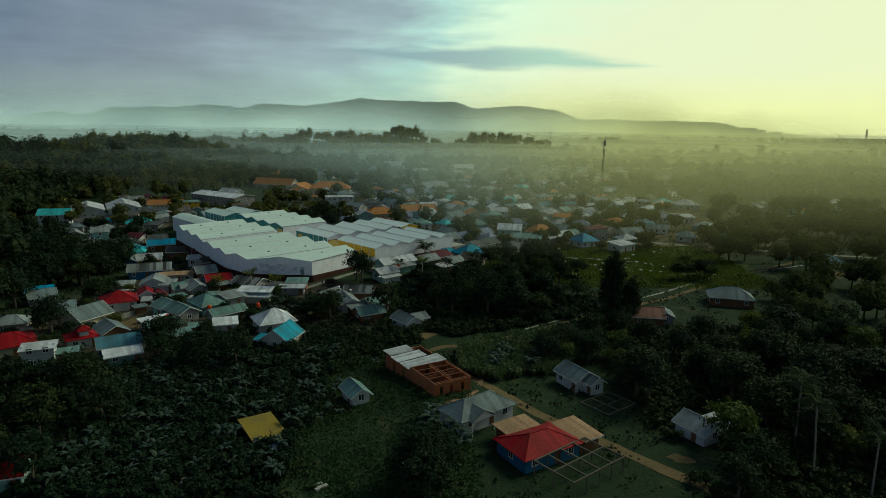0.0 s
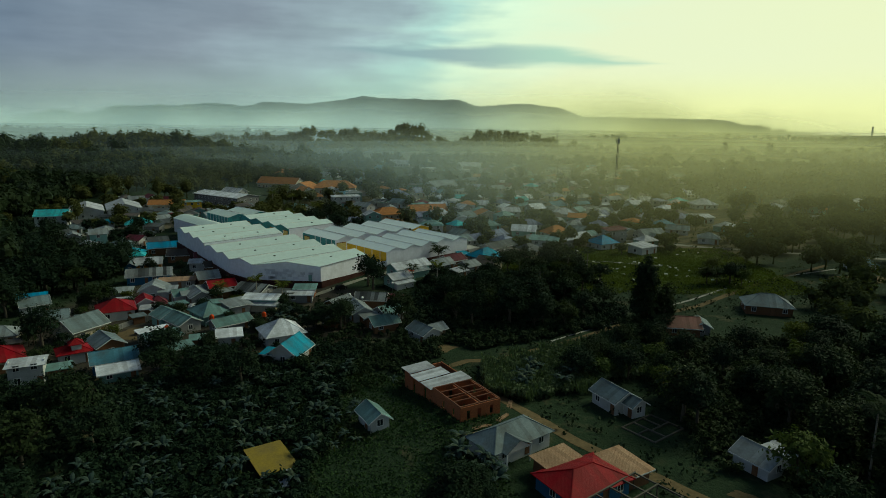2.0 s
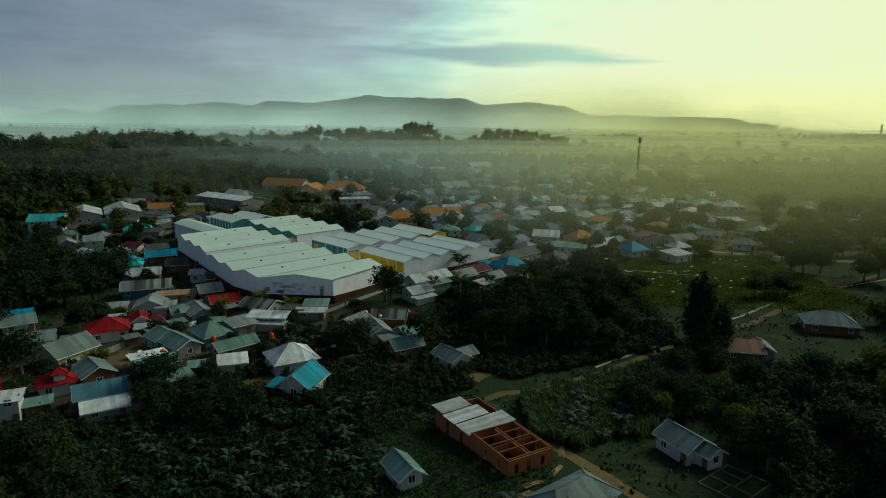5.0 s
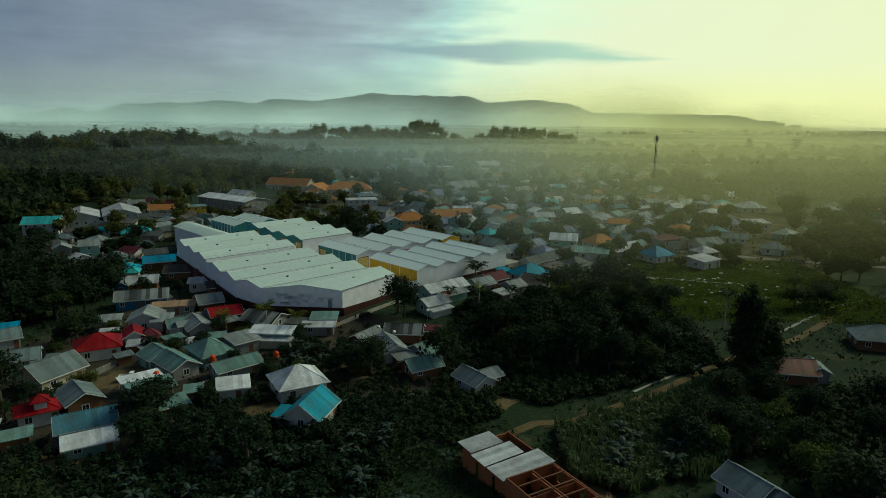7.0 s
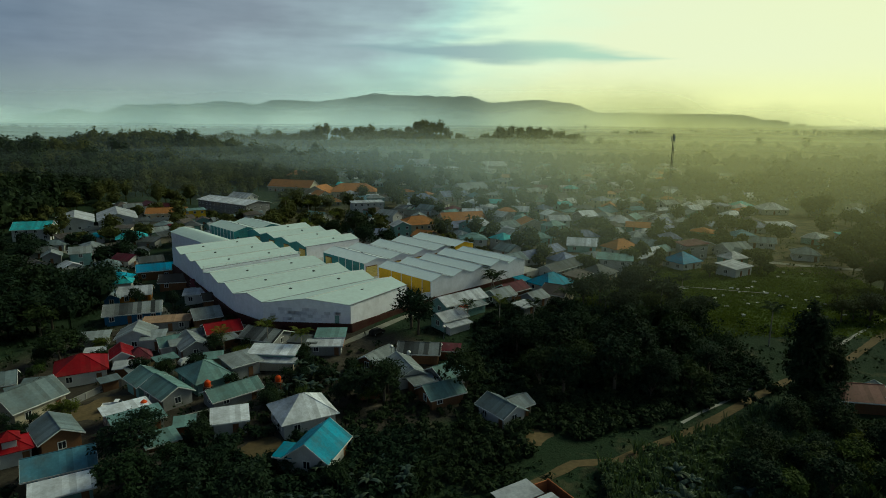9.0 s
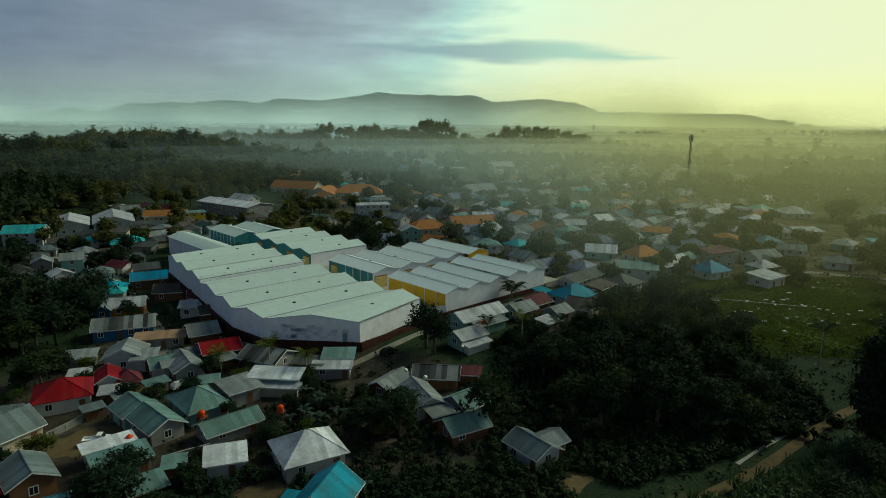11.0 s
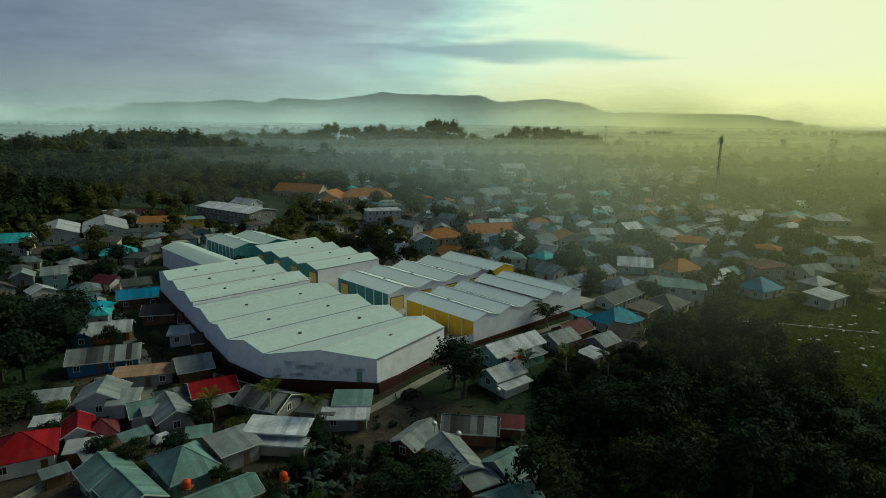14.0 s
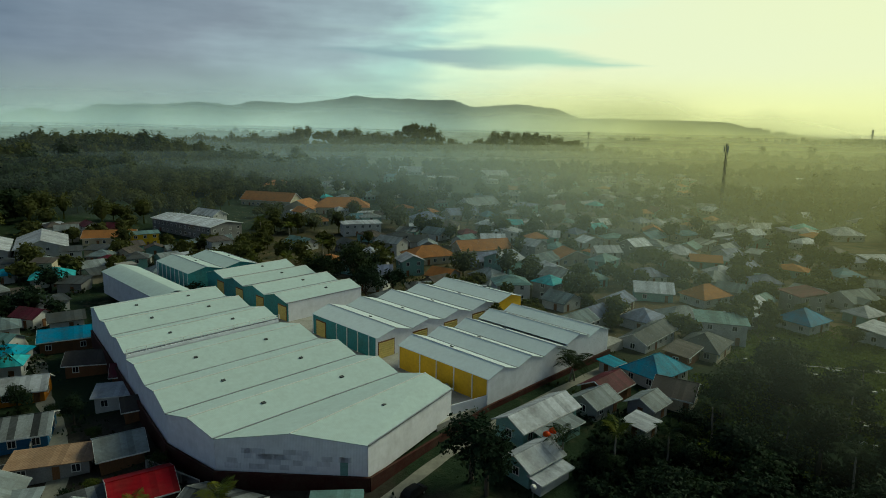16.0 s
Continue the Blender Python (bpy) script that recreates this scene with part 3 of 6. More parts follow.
def haze(name, share):
    """Haze put into a sheet: clear over the near town, opacity growing with the way out and towards the east, where the
    sun's warmth is in its tint.
    """
    ma = bpy.data.materials.new(name)
    ma.use_nodes = True
    t = Net(ma.node_tree)
    ma.node_tree.nodes.remove(ma.node_tree.nodes["Principled BSDF"])
    pos = t.node("ShaderNodeTexCoord").outputs["Object"]
    s = t.node("ShaderNodeSeparateXYZ")
    t.put(s.inputs[0], pos)
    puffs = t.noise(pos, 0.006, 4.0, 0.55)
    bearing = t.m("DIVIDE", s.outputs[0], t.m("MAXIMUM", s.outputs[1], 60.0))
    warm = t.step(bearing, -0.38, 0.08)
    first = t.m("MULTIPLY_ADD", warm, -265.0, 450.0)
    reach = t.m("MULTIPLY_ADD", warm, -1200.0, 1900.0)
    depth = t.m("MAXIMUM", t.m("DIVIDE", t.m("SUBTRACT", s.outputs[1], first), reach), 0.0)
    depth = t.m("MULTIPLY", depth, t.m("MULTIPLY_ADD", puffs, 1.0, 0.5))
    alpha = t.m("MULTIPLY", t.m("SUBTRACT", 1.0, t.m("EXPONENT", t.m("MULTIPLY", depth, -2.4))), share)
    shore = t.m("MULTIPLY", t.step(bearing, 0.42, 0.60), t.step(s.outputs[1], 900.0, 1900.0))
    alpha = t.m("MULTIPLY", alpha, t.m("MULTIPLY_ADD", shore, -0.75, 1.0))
    # eastern sun glow painted into the haze colour
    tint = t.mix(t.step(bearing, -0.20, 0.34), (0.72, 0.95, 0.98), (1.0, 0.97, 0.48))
    up, through_, clear = t.node("ShaderNodeBsdfDiffuse"), t.node("ShaderNodeBsdfTranslucent"), t.node("ShaderNodeBsdfTransparent")
    t.put(up.inputs["Color"], tint)
    t.put(through_.inputs["Color"], tint)
    both, mx = t.node("ShaderNodeMixShader"), t.node("ShaderNodeMixShader")
    both.inputs[0].default_value = 0.2
    t.put(both.inputs[1], up.outputs[0])
    t.put(both.inputs[2], through_.outputs[0])
    t.put(mx.inputs[0], alpha)
    t.put(mx.inputs[1], clear.outputs[0])
    t.put(mx.inputs[2], both.outputs[0])
    t.put(ma.node_tree.nodes["Material Output"].inputs[0], mx.outputs[0])
    return ma


def haze_sheet(z, share):
    """A level see-through sheet that stands in for thin haze over the plain, with a gently rolling top."""
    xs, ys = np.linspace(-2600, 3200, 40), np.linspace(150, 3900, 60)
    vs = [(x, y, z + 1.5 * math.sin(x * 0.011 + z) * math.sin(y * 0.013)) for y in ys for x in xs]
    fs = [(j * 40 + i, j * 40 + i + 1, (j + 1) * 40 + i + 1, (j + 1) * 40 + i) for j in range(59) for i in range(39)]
    tagged(new("mist", mesh_from("mist", vs, fs, haze("haze", share), True)), "level see-through sheet standing in for haze over the plain", "mist", kind="stuff")


def mist_sheet(y, x0, x1, top, west, east_, mid, wide, coast=0.5, wispy=0.5, sway=12.0):
    """An upright see-through sheet that stands in for drifting mist, gently curved, from the ground up to about top
    metres.
    """
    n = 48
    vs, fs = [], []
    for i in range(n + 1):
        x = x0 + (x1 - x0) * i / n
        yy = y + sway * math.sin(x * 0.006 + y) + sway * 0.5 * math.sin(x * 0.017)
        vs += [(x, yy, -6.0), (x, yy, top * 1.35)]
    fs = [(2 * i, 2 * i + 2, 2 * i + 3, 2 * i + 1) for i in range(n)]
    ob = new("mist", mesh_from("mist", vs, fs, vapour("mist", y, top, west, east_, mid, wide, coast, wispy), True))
    tagged(ob, "upright see-through sheet standing in for pale morning mist", "mist", kind="stuff")


# sheets whose opacity stands in for haze deepening with distance
haze_sheet(17.0, 0.30)
haze_sheet(24.0, 0.25)
mist_sheet(450, -540, 760, 62, 0.03, 0.13, 0, 150, 0.8, 0.3)
mist_sheet(610, -700, 980, 62, 0.10, 0.18, -30, 180, 0.8, 0.3)
mist_sheet(830, -930, 1250, 66, 0.30, 0.34, -60, 260, 0.8, 0.6)
mist_sheet(1130, -1250, 1500, 66, 0.60, 0.50, 100, 300, 0.7, 0.8)
mist_sheet(2300, -2400, 2900, 138, 0.92, 0.85, 300, 500, 0.15, 0.9, 30.0)
mist_sheet(3230, -3300, 3600, 340, 0.60, 0.78, 200, 900, 0.12, 0.5, 30.0)

# ---------------------------------------------------------------- the halls
HALL = pose(-41.8, 215.9, 2.6, 0, 0, 45)        # local x runs along the ridges of the western block, local y away from its front corner
EAVE, RISE = 4.75, 1.4
taken = []                                       # ground already in use: (x, y, radius)


def claim_hall(x, y, r):
    p = HALL @ Vector((x, y, 0))
    taken.append((p.x, p.y, r))


def wall_run(a, b, z0, z1, th=0.22, peak=0.0):
    """An upright wall from a to b with an optional gable peak in its middle."""
    a, b = Vector((*a, 0)), Vector((*b, 0))
    d = (b - a).normalized()
    n = Vector((-d.y, d.x, 0)) * th / 2
    mid = (a + b) / 2
    prof = [(a, z0), (b, z0), (b, z1)] + ([(mid, z1 + peak)] if peak else []) + [(a, z1)]
    k = len(prof)
    vs = [(p.x + n.x, p.y + n.y, z) for p, z in prof] + [(p.x - n.x, p.y - n.y, z) for p, z in prof]
    fs = [tuple(range(k)), tuple(reversed(range(k, 2 * k)))] + [(i, i + k, (i + 1) % k + k, (i + 1) % k) for i in range(k)]
    return Solid().add(vs, fs)


def roof_pair(hall, corners, ridge, z, vents=(0.3, 0.72), lab="pale grey-green sheet roof slope", sheet="roof_hall"):
    """Two slopes of a bay: corners a-b on one eave, d-c on the other, ridge p-q between; plus ridge cap and small vents."""
    a, b, c, d = [Vector((*p, z)) for p in corners]
    p, q = [Vector((*r, z + RISE)) for r in ridge]
    for outline in ((a, b, q, p), (p, q, c, d)):
        part("roof", Solid().plate(outline, 0.10).mesh("roof", M[sheet]), hall, lab)
    part("ridge_cap", Solid().beam(p + Vector((0, 0, 0.03)), q + Vector((0, 0, 0.03)), 0.08).mesh("ridge_cap", M["trim_white"]), hall)
    part("gutter", Solid().beam(a + Vector((0, 0, 0.04)), b + Vector((0, 0, 0.04)), 0.10).mesh("gutter", M["steel"]), hall, "dark grey valley gutter")
    n = (b - a).cross(p - a).normalized()
    for v in vents:
        s = a.lerp(b, v).lerp(p.lerp(q, v), 0.62)
        sv = Solid()
        e = (b - a).normalized() * 0.32
        f = (p - a).normalized() * 0.24
        u = n * (0.2 if n.z > 0 else -0.2)
        sv.add([s - e - f, s + e - f, s + e + f, s - e + f, s - e - f + u, s + e - f + u, s + e + f + u, s - e + f + u],
               [(3, 2, 1, 0), (4, 5, 6, 7), (0, 1, 5, 4), (1, 2, 6, 5), (2, 3, 7, 6), (3, 0, 4, 7)])
        part("roof_vent", sv.mesh("roof_vent", M["roof_dark"]), hall, "small dark roof vent")


def big_door(hall, x, y, rot, w=3.6, h=3.5):
    """A roller door with its dark frame and slats, standing a little proud of a wall."""
    d = part("door", Solid().box(-w / 2 - 0.2, w / 2 + 0.2, -0.02, 0.16, 0, h + 0.3).mesh("door", M["wall_wood"]), hall, "dark frame of a roller door", pose(x, y, 0, 0, 0, rot))
    n = 14
    prof = [(-0.08 - 0.06 * (i % 2), h * i / n) for i in range(n + 1)] + [(0.0, h), (0.0, 0.0)]
    k = len(prof)
    s = Solid().add([(sx, a, b) for sx in (-w / 2, w / 2) for a, b in prof], [tuple(range(k)), tuple(reversed(range(k, 2 * k)))] + [(i, i + k, (i + 1) % k + k, (i + 1) % k) for i in range(k)])
    part("shutter", s.mesh("shutter", M["door_yellow"]), d, "yellow slatted shutter")


def left_x(y):
    return -16.0 + 9.3 * (y - 28.7) / (93.5 - 28.7)


# western block: seven bays, its front cut off askew
west = thing("warehouse", HALL, "large white warehouse block with seven pale ridged roofs", "warehouse", "warehouse halls")
for y0, y1, z in ((81.3, 93.5, EAVE + 0.7), (69.5, 81.3, EAVE + 0.7), (57.0, 69.5, EAVE + 0.7), (41.5, 56.2, EAVE), (28.7, 41.5, EAVE)):
    ym = (y0 + y1) / 2
    roof_pair(west, [(left_x(y0) - 0.3, y0), (20.6, y0), (20.6, y1), (left_x(y1) - 0.3, y1)], [(left_x(ym) - 0.4, ym), (20.9, ym)], z)
    part("wall", wall_run((left_x(y0), y0), (left_x(y1), y1), -0.6, z - 0.06, peak=RISE).mesh("wall", M["wall_hall"]), west, "white sheet metal gable wall")
    part("wall", wall_run((20.3, y0), (20.3, y1), -0.6, z - 0.06, peak=RISE).mesh("wall", M["wall_hall"]), west, "white sheet metal gable wall")
    big_door(west, 20.5, ym, 90)
roof_pair(west, [(-14.6, 16.5), (20.6, 16.5), (20.6, 28.7), (-16.2, 28.7)], [(-15.6, 22.6), (20.9, 22.6)], EAVE)
part("wall", wall_run((-14.4, 16.5), (-16, 28.7), -0.6, EAVE - 0.06, peak=RISE).mesh("wall", M["wall_hall"]), west, "white sheet metal gable wall")
part("wall", wall_run((20.3, 16.5), (20.3, 28.7), -0.6, EAVE - 0.06, peak=RISE).mesh("wall", M["wall_hall"]), west)
roof_pair(west, [(0, -0.2), (22.6, 5.0), (20.6, 16.5), (-14.6, 16.5)], [(-7.4, 8.1), (21.8, 10.8)], EAVE, (0.5,))
for a, b, pk in (((-14.4, 16.5), (0, 0), RISE), ((0, 0), (22.4, 5.2), 0), ((22.4, 5.2), (20.3, 16.5), RISE)):
    part("wall", wall_run(a, b, -0.6, EAVE - 0.06, peak=pk).mesh("wall", M["wall_hall"]), west, "white patched sheet metal wall")
rng = random.Random(4)
fa, fb = Vector((-14.4, 16.5, 0)), Vector((0, 0, 0))
fd = (fb - fa).normalized()
fn = Vector((fd.y, -fd.x, 0))
for i in range(26):                              # lighter and darker sheets on the front wall
    s, z0 = rng.uniform(0.5, 19.0), rng.choice((0.4, 1.2, 2.0, 2.8))
    ln, hh = rng.uniform(1.2, 2.6), 0.8
    o = fa + fd * s - fn * 0.0
    n_ = Vector((-fd.y, fd.x, 0)) * -0.116
    c0, c1 = o + n_, o + fd * min(ln, 21.6 - s) + n_
    n2 = Vector((-fd.y, fd.x, 0)) * -0.02
    pn = Solid().add([(c0.x, c0.y, z0), (c1.x, c1.y, z0), (c1.x, c1.y, z0 + hh), (c0.x, c0.y, z0 + hh), (c0.x + n2.x, c0.y + n2.y, z0), (c1.x + n2.x, c1.y + n2.y, z0), (c1.x + n2.x, c1.y + n2.y, z0 + hh), (c0.x + n2.x, c0.y + n2.y, z0 + hh)],
                     [(3, 2, 1, 0), (4, 5, 6, 7), (0, 1, 5, 4), (1, 2, 6, 5), (2, 3, 7, 6), (3, 0, 4, 7)])
    part("panel", pn.mesh("panel", M["wall_patch"]), west)
fdo = part("door", Solid().box(-0.55, 0.55, -0.12, 0.12, 0.0, 2.0).mesh("door", M["wall_mint"]), west, "small grey-green door", Matrix.Translation((-2.2, 2.5, 0)) @ pose(0, 0, 0, 0, 0, -48.9))
# rail along the step between the two groups of bays
rail = Solid()
z = EAVE + 0.75
rail.beam((left_x(57), 56.6, z + 0.9), (20.6, 56.6, z + 0.9), 0.05)
rail.beam((left_x(57), 56.6, z + 0.45), (20.6, 56.6, z + 0.45), 0.035)
for i in range(10):
    x = left_x(57) + (20.6 - left_x(57)) * i / 9
    rail.beam((x, 56.6, z - 0.1), (x, 56.6, z + 0.9), 0.05)
part("rail", rail.mesh("rail", M["trim_white"]), west, "thin white rail along the roof step")
part("wall", wall_run((left_x(56), 56.6), (20.3, 56.6), 0, EAVE + 0.66).mesh("wall", M["wall_hall"]), west)
# plinth along the outer walls
for a, b in (((left_x(93.5) - 0.4, 93.5), (-16.5, 28.7)), ((-16.5, 28.7), (-14.9, 16.2)), ((-14.9, 16.2), (0, -0.5)), ((0, -0.5), (30, 3.0)), ((30, 3.0), (72, 3.0))):
    part("plinth", wall_run(a, b, -4.0, 0.0, 0.4).mesh("plinth", M["fence_red"]), west, "dark red stained plinth wall")
for yy in range(5, 95, 12):
    for xx in (-6, 8, 20):
        claim_hall(xx, yy, 11)

# teal row: four bays with doors to the alley
teal_row = thing("warehouse", HALL, "teal-walled warehouse row with four pale roofs", "warehouse", "warehouse halls")
for i in range(4):
    y0, y1 = 68 + 10.8 * i, 68 + 10.8 * (i + 1)
    ym = (y0 + y1) / 2
    zz = EAVE + 0.05 * i
    roof_pair(teal_row, [(29.6, y0), (53, y0), (53, y1), (29.6, y1)], [(29.4, ym), (53.2, ym)], zz, (0.6,))
    part("wall", wall_run((30, y0), (30, y1), -0.2, zz - 0.06, peak=RISE).mesh("wall", M["wall_teal"]), teal_row, "teal sheet metal gable wall")
    part("wall", wall_run((52.7, y0), (52.7, y1), -0.2, zz - 0.06, peak=RISE).mesh("wall", M["wall_hall"]), teal_row)
    big_door(teal_row, 29.85, y0 + 2.6, -90)
    claim_hall(35, ym, 9)
    claim_hall(48, ym, 9)
part("wall", wall_run((30, 68.1), (52.7, 68.1), -0.2, EAVE - 0.06).mesh("wall", M["wall_hall"]), teal_row, "white side wall")
part("wall", wall_run((30, 111.1), (52.7, 111.1), -0.2, EAVE - 0.06).mesh("wall", M["wall_teal"]), teal_row)

# back hall: two bays turned the other way
back = thing("warehouse", HALL, "teal warehouse with two pale roofs behind the row", "warehouse", "warehouse halls")
for i in range(2):
    x0, x1 = 25 + 11 * i, 36 + 11 * i
    roof_pair(back, [(x1, 113), (x1, 136), (x0, 136), (x0, 113)], [(x0 + 5.5, 112.8), (x0 + 5.5, 136.2)], EAVE, (0.5,))
    part("wall", wall_run((x0, 113.3), (x1, 113.3), -0.3, EAVE - 0.06, peak=RISE).mesh("wall", M["wall_teal"]), back, "teal sheet metal gable wall")
    part("wall", wall_run((x0, 135.7), (x1, 135.7), -0.3, EAVE - 0.06, peak=RISE).mesh("wall", M["wall_hall"]), back)
    claim_hall(x0 + 5, 125, 13)
part("wall", wall_run((25.3, 113.3), (25.3, 135.7), -0.3, EAVE - 0.06).mesh("wall", M["wall_teal"]), back, "teal side wall with pale ribs")
part("wall", wall_run((46.7, 113.3), (46.7, 135.7), -0.3, EAVE - 0.06).mesh("wall", M["wall_teal"]), back)
for i in range(8):
    part("rib", Solid().box(25.05, 25.2, 113.6 + 3 * i, 113.8 + 3 * i, 0, EAVE - 0.2).mesh("rib", M["trim_white"]), back)

# middle block: five bays, doors to the cross alley
mid = thing("warehouse", HALL, "warehouse block with pale roofs and yellow roller doors", "warehouse", "warehouse halls")
for i in range(5):
    x0, x1 = 29.5 + 9.9 * i, 29.5 + 9.9 * (i + 1)
    xm = (x0 + x1) / 2
    roof_pair(mid, [(x1, 33.2), (x1, 57), (x0, 57), (x0, 33.2)], [(xm, 32.9), (xm, 57.2)], EAVE, (0.45,), "pale sheet roof slope with eastern glow in its colour", "roof_hall_lit")
    part("wall", wall_run((x0, 33.7), (x1, 33.7), -0.3, EAVE - 0.06, peak=RISE).mesh("wall", M["wall_yellow" if i == 4 else "wall_hall"]), mid, "yellow gable wall" if i == 4 else "white gable wall")
    part("wall", wall_run((x0, 56.7), (x1, 56.7), -0.3, EAVE - 0.06, peak=RISE).mesh("wall", M["wall_hall"]), mid)
    if i < 4:
        big_door(mid, x0 + 2.8, 33.55, 0, 4.2, 3.4)
    claim_hall(xm, 40, 8)
    claim_hall(xm, 51, 8)
part("wall", wall_run((29.7, 33.7), (29.7, 56.7), -0.3, EAVE - 0.06).mesh("wall", M["wall_teal"]), mid, "teal side wall with pale ribs")
for i in range(4):
    part("rib", Solid().box(29.44, 29.6, 36 + 3.8 * i, 36.2 + 3.8 * i, 0, EAVE - 0.2).mesh("rib", M["trim_white"]), mid)
big_door(mid, 29.55, 53.5, -90, 3.4, 3.5)
part("wall", wall_run((78.8, 33.7), (78.8, 56.7), -0.3, EAVE - 0.06).mesh("wall", M["wall_hall"]), mid)

# eastern block: yellow wall to the yard, white wall outward
east_hall = thing("warehouse", HALL, "warehouse block with bright yellow side and white gables", "warehouse", "warehouse halls")
for i in range(5):
    x0, x1 = 30 + 8.3 * i, 30 + 8.3 * (i + 1)
    xm = (x0 + x1) / 2
    zz = EAVE + (0.5 if i == 3 else 0)
    roof_pair(east_hall, [(x1, 3.2), (x1, 27.4), (x0, 27.4), (x0, 3.2)], [(xm, 3.0), (xm, 27.6)], zz, (0.6,), "pale sheet roof slope with eastern glow in its colour", "roof_hall_lit")
    part("wall", wall_run((x0, 3.5), (x1, 3.5), -0.4, zz - 0.06, peak=RISE).mesh("wall", M["wall_hall"]), east_hall, "tall white sheet metal gable wall")
    part("wall", wall_run((x0, 27), (x1, 27), -0.3, zz - 0.06, peak=RISE).mesh("wall", M["wall_hall"]), east_hall)
    claim_hall(xm, 9, 8)
    claim_hall(xm, 21, 8)
part("wall", wall_run((30.2, 3.5), (30.2, 27), -0.3, EAVE - 0.06).mesh("wall", M["wall_yellow"]), east_hall, "bright yellow sheet metal side wall")
part("wall", wall_run((71.4, 3.5), (71.4, 27), -0.3, EAVE - 0.06).mesh("wall", M["wall_hall"]), east_hall)
for i in range(4):
    part("rib", Solid().box(29.94, 30.1, 7 + 4.6 * i, 7.2 + 4.6 * i, 0, EAVE - 0.2).mesh("rib", M["trim_white"]), east_hall)
part("gate_wall", wall_run((22.4, 5.2), (30.2, 3.6), -1.0, 1.7).mesh("gate_wall", M["wall_hall"]), east_hall, "low white wall closing the yard")

# long shed with a bowed roof
shed_l = thing("shed", HALL, "long white shed with a bowed sheet roof", "shed")
nb = 10
pr = [(10.4 + 10.8 * k / nb, 2.7 + 1.5 * (1 - abs(2 * k / nb - 1) ** 1.25)) for k in range(nb + 1)]
pr += [(x_, z_ - 0.12) for x_, z_ in reversed(pr)]
k = len(pr)
bow = Solid().add([(x_, yy, z_) for yy in (99.5, 141) for x_, z_ in pr], [tuple(range(k)), tuple(reversed(range(k, 2 * k)))] + [(i, i + k, (i + 1) % k + k, (i + 1) % k) for i in range(k)])
part("roof", bow.mesh("roof", M["roof_hall"]), shed_l)
part("wall", Solid().box(10.7, 20.9, 99.9, 140.6, -4, 2.7).mesh("wall", M["wall_hall"]), shed_l)
claim_hall(12, 105, 12), claim_hall(12, 122, 12), claim_hall(12, 138, 12)
yard = Solid().plate([(18, 4, 0.0), (80, 4, 0.0), (80, 60, 0.0), (54, 62, 0.0), (54, 111, 0.0), (48, 137, 0.0), (18, 138, 0.0)], 7.0)
yo = new("pavement", yard.mesh("pavement", M["concrete"]))
yo.matrix_basis = HALL
tagged(yo, "grey concrete yard between the halls", "yard", kind="structure")
claim_hall(84, 44, 9), claim_hall(25, 20, 10), claim_hall(25, 45, 10), claim_hall(25, 70, 10), claim_hall(25, 95, 10)


# ---------------------------------------------------------------- houses
WIN_F = Solid().box(-0.65, 0.65, -0.05, 0.02, 0, 0.12).box(-0.65, 0.65, -0.05, 0.02, 1.28, 1.4).box(-0.65, -0.53, -0.05, 0.02, 0.12, 1.28).box(0.53, 0.65, -0.05, 0.02, 0.12, 1.28).box(-0.04, 0.04, -0.05, 0.02, 0.12, 1.28).mesh("window", M["trim_white"])
WIN_P = Solid().box(-0.53, 0.53, -0.015, 0.015, 0.12, 1.28).mesh("pane", M["glass"])
DOOR_F = Solid().box(-0.5, 0.5, -0.05, 0.02, 0, 2.1).mesh("door", M["wall_wood"])
WORDS = dict(zinc="grey metal", pale="pale grey metal", teal="teal metal", red="bright red metal", maroon="maroon metal", blue="steel-blue metal",
             green="grey-green metal", brown="brown metal", dark="dark grey metal", violet="violet-blue metal", orange="orange tile", tan="rusted tan metal",
             ochre="ochre tarpaulin", white="bright pale metal", striped="patched striped metal", bright="bright teal metal", azure="bright blue metal", slate="slate-grey metal", rust="faded rust-red metal")
WALLS = dict(white="white", cream="cream", blue="blue", mint="mint-green", orange="orange", wood="brown boarded", grey="grey rendered", brick="brick", yellow="yellow", hall="white", teal="teal")


def slopes(kind, w, d, z, rise, o):
    """Outlines of the roof planes, ridge along local x."""
    X, Y = w / 2 + o, d / 2 + o
    k = rise / (d / 2)
    ze, zr = z - o * k, z + rise
    if kind == "hip":
        r = max(w / 2 - d / 2, 0.01) if w >= d else 0.01
        zr = z + rise
        A, B, C, D = (-X, -Y, ze), (X, -Y, ze), (X, Y, ze), (-X, Y, ze)
        P, Q = (-r, 0, zr), (r, 0, zr)
        return [(A, B, Q, P), (C, D, P, Q), (B, C, Q), (D, A, P)], [(P, Q), (A, P), (B, Q), (C, Q), (D, P)]
    if kind == "gable":
        return [((-X, -Y, ze), (X, -Y, ze), (X, 0, zr), (-X, 0, zr)), ((-X, 0, zr), (X, 0, zr), (X, Y, ze), (-X, Y, ze))], [((-X, 0, zr), (X, 0, zr))]
    if kind == "shed":
        return [((-X, -Y, z), (X, -Y, z), (X, Y, z + rise), (-X, Y, z + rise))], []
    return [((-X, -Y, z + 0.15), (X, -Y, z + 0.15), (X, Y, z + 0.15), (-X, Y, z + 0.15))], []


